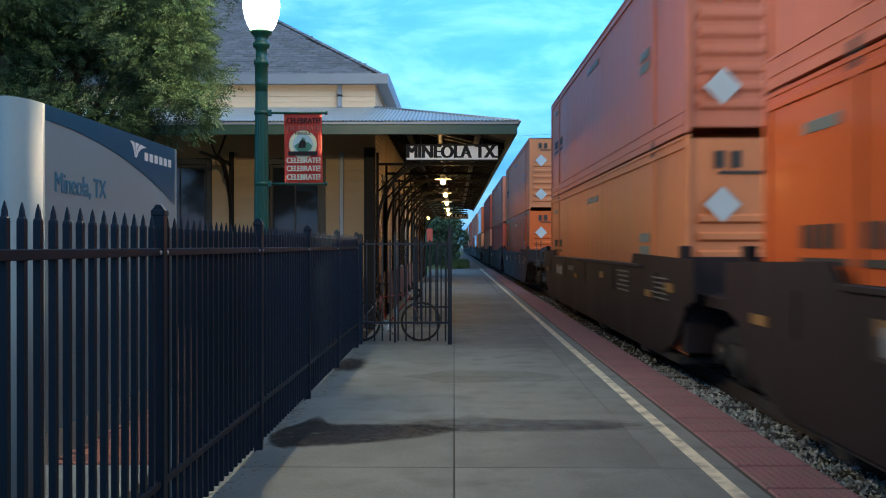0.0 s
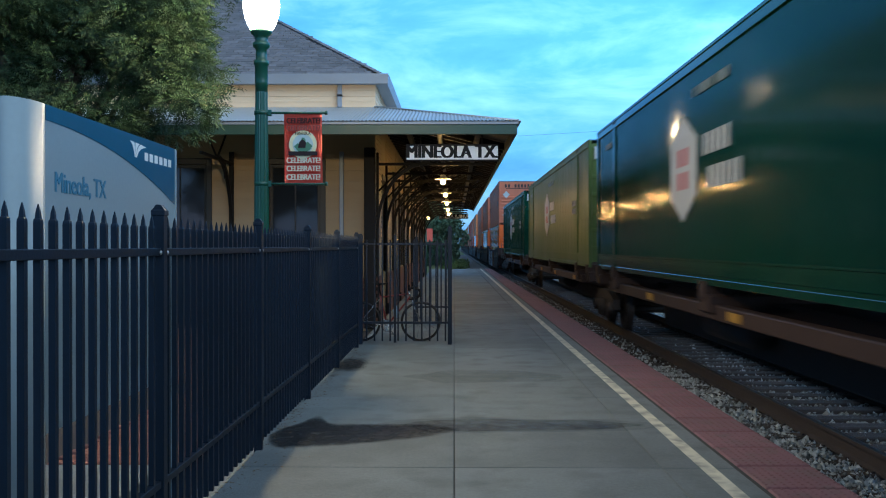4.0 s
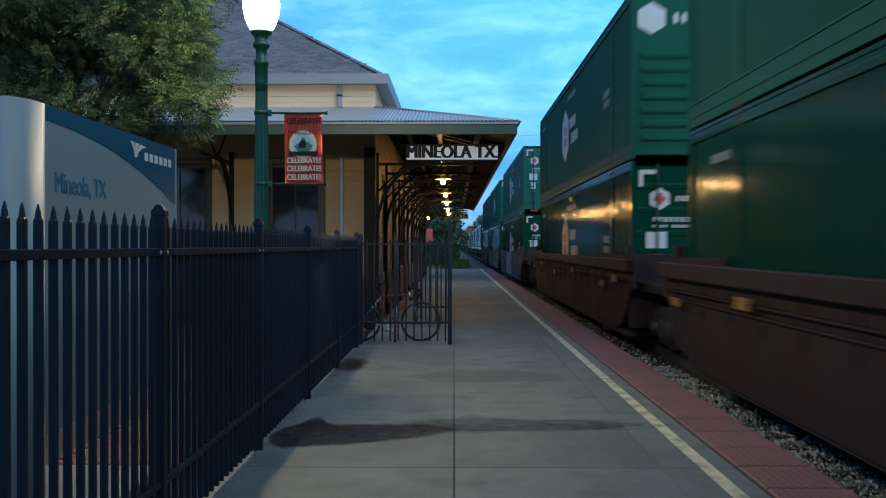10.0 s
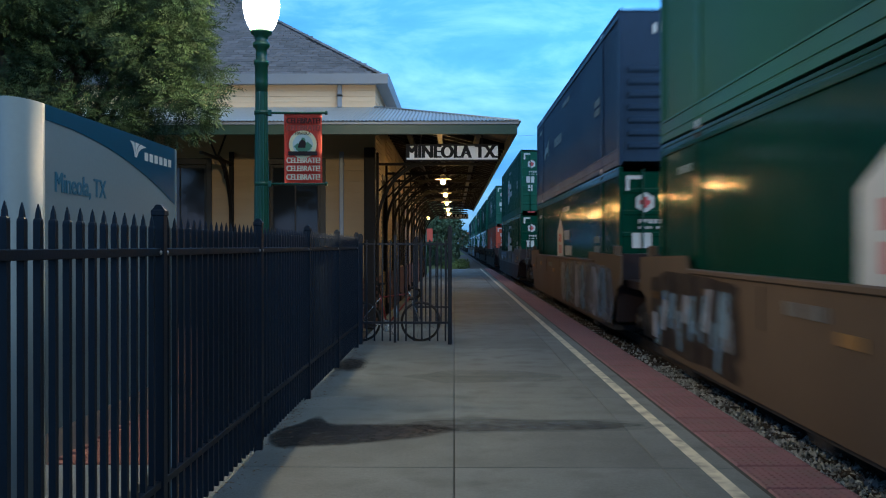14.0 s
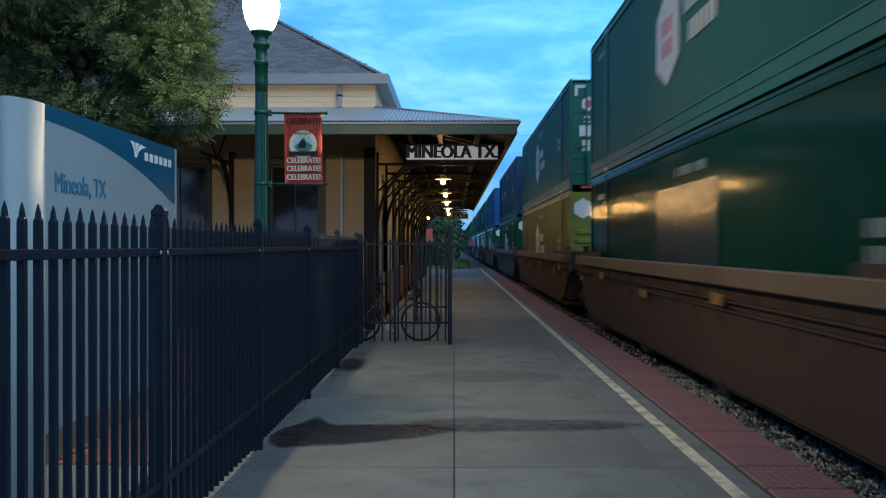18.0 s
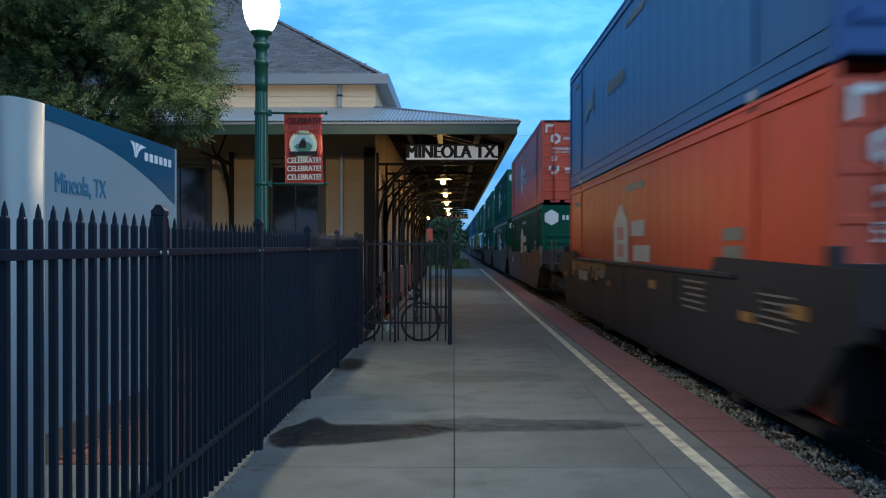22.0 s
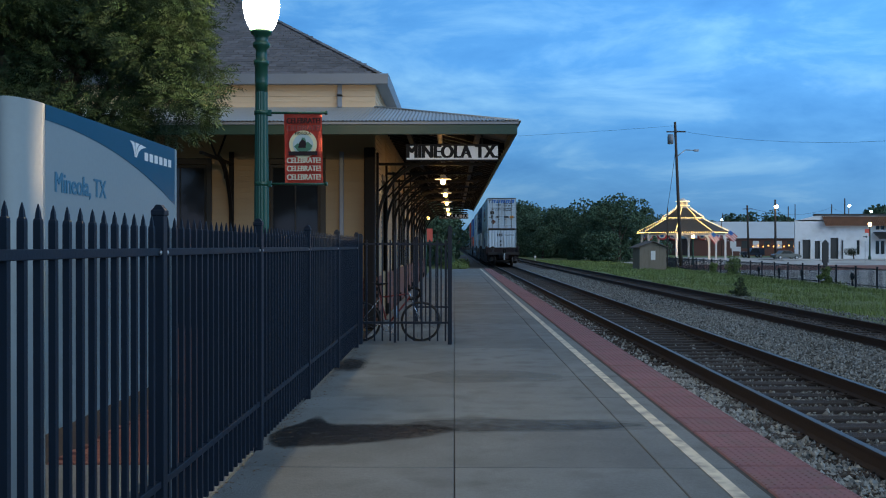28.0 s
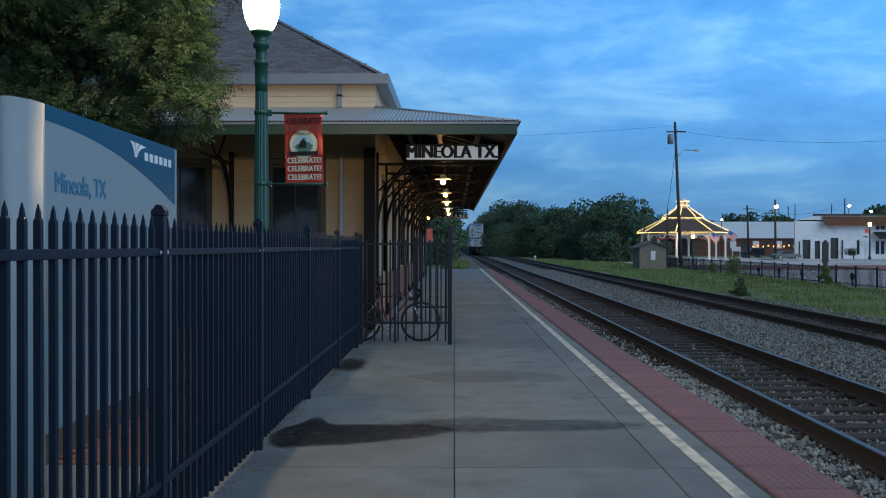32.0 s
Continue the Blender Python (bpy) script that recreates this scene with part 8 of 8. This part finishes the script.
# consist, front to back: place along the track at the start, upper box, lower box, car
#   box: (paint, trailing end, livery, corrugated)
CONSIST = []
tints = ["pink", "amber", "orange", "red"]
for n in range(12):
    u0 = 52.0 + 19.6 * (n % 3) + 63.2 * (n // 3)
    CONSIST.append((u0, (tints[(n * 3 + 1) % 4], "ribs", "word", False), (tints[(n * 5 + 2) % 4], "ribs", "word", False), ("dark", "smooth", "coupler" if n % 3 == 2 else "joint", "coupler" if n % 3 == 0 else "joint", None)))
CONSIST += [
    (27.78, ("pink", "ribs", "word", False), ("amber", "ribs", "word", False), ("dark", "smooth", "coupler", "joint", None)),
    (8.74, ("pink", "ribs", "word", False), ("orange", "ribs", "word", False), ("dark", "smooth", "joint", "joint", None)),
    (-10.78, ("pink", "ribs", "word", False), ("orange", "ribs", "word", False), ("dark", "smooth", "joint", "coupler", "big_silver")),
    (-32.17, None, ("deep", "doors", "hex", True), "spine"),
    (-50.57, None, ("lime", "doors", "hex", False), "spine"),
    (-67.86, None, ("deep", "doors", "hex", True), "spine"),
    (-85.15, None, ("deep", "ribs", "hex", True), "spine"),
    (-102.88, None, ("deep", "ribs", "hex", True), "spine"),
    (-124.10, ("navy", "ribs", "quiet", True), ("green", "ribs", "hex", True), ("brown", "smooth", "coupler", "joint", "haze")),
    (-143.45, ("teal", "doors", "hex", True), ("green", "doors", "tagged", True), ("brown", "smooth", "joint", "joint", "mural")),
    (-163.31, ("teal", "doors", "hex", True), ("deep", "doors", "hex", True), ("brown", "smooth", "joint", "coupler", "panel")),
    (-186.88, ("jade", "ribs", "hex", True), ("deep", "doors", "hex", True), ("dark", "ribbed", "coupler", "joint", None)),
    (-206.70, ("jade", "doors", "hex", True), ("deep", "doors", "hex", True), ("dark", "ribbed", "joint", "joint", None)),
    (-226.41, ("teal", "doors", "hex", True), ("red", "doors", "hex", False), ("dark", "ribbed", "joint", "coupler", None)),
    (-250.36, ("jade", "doors", "hex", True), ("deep", "doors", "hex", True), ("ochre", "smooth", "coupler", "coupler", "graf_b")),
    (-274.30, ("navy", "ribs", "quiet", True), ("deep", "doors", "hex", True), ("tan", "smooth", "coupler", "joint", "big_pale")),
    (-293.72, ("teal", "doors", "hex", True), ("deep", "doors", "hex", True), ("tan", "smooth", "joint", "joint", "big_blue")),
    (-313.25, ("blue", "ribs", "quiet", True), ("green", "ribs", "hex", True), ("tan", "smooth", "joint", "coupler", None)),
    (-336.77, ("navy", "ribs", "quiet", True), ("green", "ribs", "hex", True), ("rust", "ribbed", "coupler", "joint", "yellow")),
    (-356.73, ("teal", "doors", "hex", True), ("olive", "ribs", "hex", True), ("rust", "ribbed", "joint", "joint", "yellow")),
    (-376.39, ("teal", "doors", "hex", True), ("deep", "doors", "patch", True), ("rust", "ribbed", "joint", "coupler", "yellow")),
    (-399.98, ("teal", "ribs", "hex", True), ("jade", "doors", "hex", True), ("tan", "smooth", "coupler", "joint", None)),
    (-419.54, ("jade", "ribs", "hex", True), ("deep", "doors", "hex", True), ("tan", "smooth", "joint", "joint", None)),
    (-439.32, ("red", "doors", "hex", False), ("green", "ribs", "hex", True), ("tan", "smooth", "joint", "coupler", None)),
    (-462.94, ("blue", "ribs", "quiet", False), ("red", "doors", "hex", False), ("ink", "smooth", "coupler", "coupler", "graf_c")),
    (-486.87, ("pale", "doors", "word", False), ("pale", "doors", "word", False), ("maroon", "smooth", "coupler", "joint", "scribble")),
    (-506.54, ("navy", "ribs", "quiet", True), ("pale", "front", "word", False), ("maroon", "smooth", "joint", "joint", "graf_b graf_c")),
    (-525.92, ("pale", "doors", "word", False), ("pale", "front", "word", True), ("maroon", "smooth", "joint", "coupler", "scribble")),
]
WORDS = {"jade": "weathered green", "green": "dark green", "teal": "faded blue-green", "deep": "glossy deep green", "lime": "faded light green", "olive": "olive green", "red": "red", "pink": "faded pinkish-red", "orange": "bright orange", "amber": "faded amber",
         "navy": "navy blue", "blue": "bright blue", "pale": "dirty white", "brown": "rusty brown", "dark": "dark brown", "tan": "tan", "ochre": "dusty ochre-brown", "rust": "rust-streaked", "ink": "blue-black", "maroon": "maroon"}
FLOOR = 0.28
MOVERS = []        # (thing, place along the track at the start, height over the rail)
made_boxes, made_cars = {}, {}
for u, upper, lower, car in CONSIST:
    mid = u - HL
    spine = car == "spine"
    for spec, z in ((lower, 1.22 if spine else FLOOR), (upper, FLOOR + BOX_H)):
        if not spec:
            continue
        text = "%s %s container with %s" % (WORDS[spec[0]], "corrugated" if spec[3] else "steel", {"doors": "barred rear doors", "ribs": "a ribbed end wall", "front": "a plain corrugated end wall"}[spec[1]])
        if spec in made_boxes:
            ob = copy_thing(made_boxes[spec], Matrix.Identity(4))
        else:
            ob = made_boxes[spec] = build_box(spec[0], spec[1], "hex" if spec[2] == "tagged" else spec[2], spec[3], text + (", half covered in graffiti" if spec[2] == "tagged" else ""))
        if spec[2] == "tagged":
            tag_box(ob)
        if spec[2] == "patch":
            bm = bmesh.new()
            box(bm, -HW + 0.006, -HW + 0.02, -1.4, 1.7, 0.9, 2.25)
            part("repair_patch", bm, M["patch"], ob, "blue-grey painted-over patch")
        MOVERS.append((ob, mid, z + 0.0))
    if spine:
        key = ("spine", u == -32.17)
        if key in made_cars:
            ob = copy_thing(made_cars[key], Matrix.Identity(4))
        else:
            ob = made_cars[key] = build_spine("low brown spine car carrying a single container", key[1])
    else:
        key = car
        if key in made_cars:
            ob = copy_thing(made_cars[key], Matrix.Identity(4))
        else:
            ob = made_cars[key] = build_well(car[0], car[1], car[2], car[3], "%s double-stack well car with %s sides" % (WORDS[car[0]], car[1]), car[4])
        if u == -525.92:
            tail_car = ob
    MOVERS.append((ob, mid, 0.0))

# end-of-train marker on the last coupler: its red lens turns past a hood
marker = thing("train_end_marker", "pale and dark end-of-train marker with a flashing red lens", "marker light")
bm = bmesh.new()
box(bm, -0.05, 0.05, -0.10, 0.0, -0.55, 0.05, 0.015)
part("case", bm, M["diamond"], marker, "pale case")
# hood and baffled drum are added to block the lens between flashes
bm = bmesh.new()
box(bm, -0.18, -0.15, -0.17, 0.15, 0.03, 0.38, 0.006)
box(bm, 0.15, 0.18, -0.17, 0.15, 0.03, 0.38, 0.006)
box(bm, -0.18, 0.18, 0.15, 0.18, 0.03, 0.38, 0.006)
box(bm, -0.18, 0.18, -0.17, 0.18, 0.38, 0.41, 0.006)
box(bm, -0.18, 0.18, -0.17, 0.18, 0.00, 0.03, 0.006)
part("hood", bm, M["steel"], marker)
bm = bmesh.new()
lathe(bm, [(0.09, 0.06), (0.09, 0.35)], seg=12)
box(bm, -0.145, 0.145, -0.012, 0.012, 0.034, 0.376)
drum = part("lens_drum", bm, M["steel"], marker, "added turning drum whose baffle hides the lens between flashes")
bm = bmesh.new()
lathe(bm, [(0.06, -0.135), (0.115, -0.118), (0.115, -0.088)], (0, 0, 0.205), 14, "y")
part("red_lens", bm, M["redlight"], drum, "glowing red lens")
MOVERS.append((marker, -525.92 - HL - 12.0 + 8.075 - 8.0 + 0.0, 1.08))


# ---- what moves ----
def along(t):
    return 21.59 * t + 0.02323 * t * t


def motions():
    for ob, u, z in MOVERS:
        walk(ob, [(t, pose(TRACK_A, u + along(t), RAIL + z)) for t in (0, 4, 8, 12, 16, 20, 24, 28, 32)])
    at = near_banner.matrix_basis.translation
    rows = []
    for t in range(0, 33, 2):
        a = (-0.1 if t < 22 else -0.7) + 0.35 * math.sin(2.3 * t)
        rows.append((t, pose(at.x - 3.05 * math.sin(radians(a)), at.y, at.z, 0, a, 0)))
    walk(near_banner, rows)
    rows, a, t = [], 0.0, 0.0
    flashes = (25.5, 27.1, 28.6, 30.0, 31.6)
    while t <= 32.001:
        near = min(flashes, key=lambda f: abs(f - t))
        d = max(-0.25, min(0.25, t - near))
        rows.append((round(t, 3), pose(0, 0, 0, 0, 0, 180 * d / 0.25)))
        t += 0.1
    walk(drum, rows)


motions()
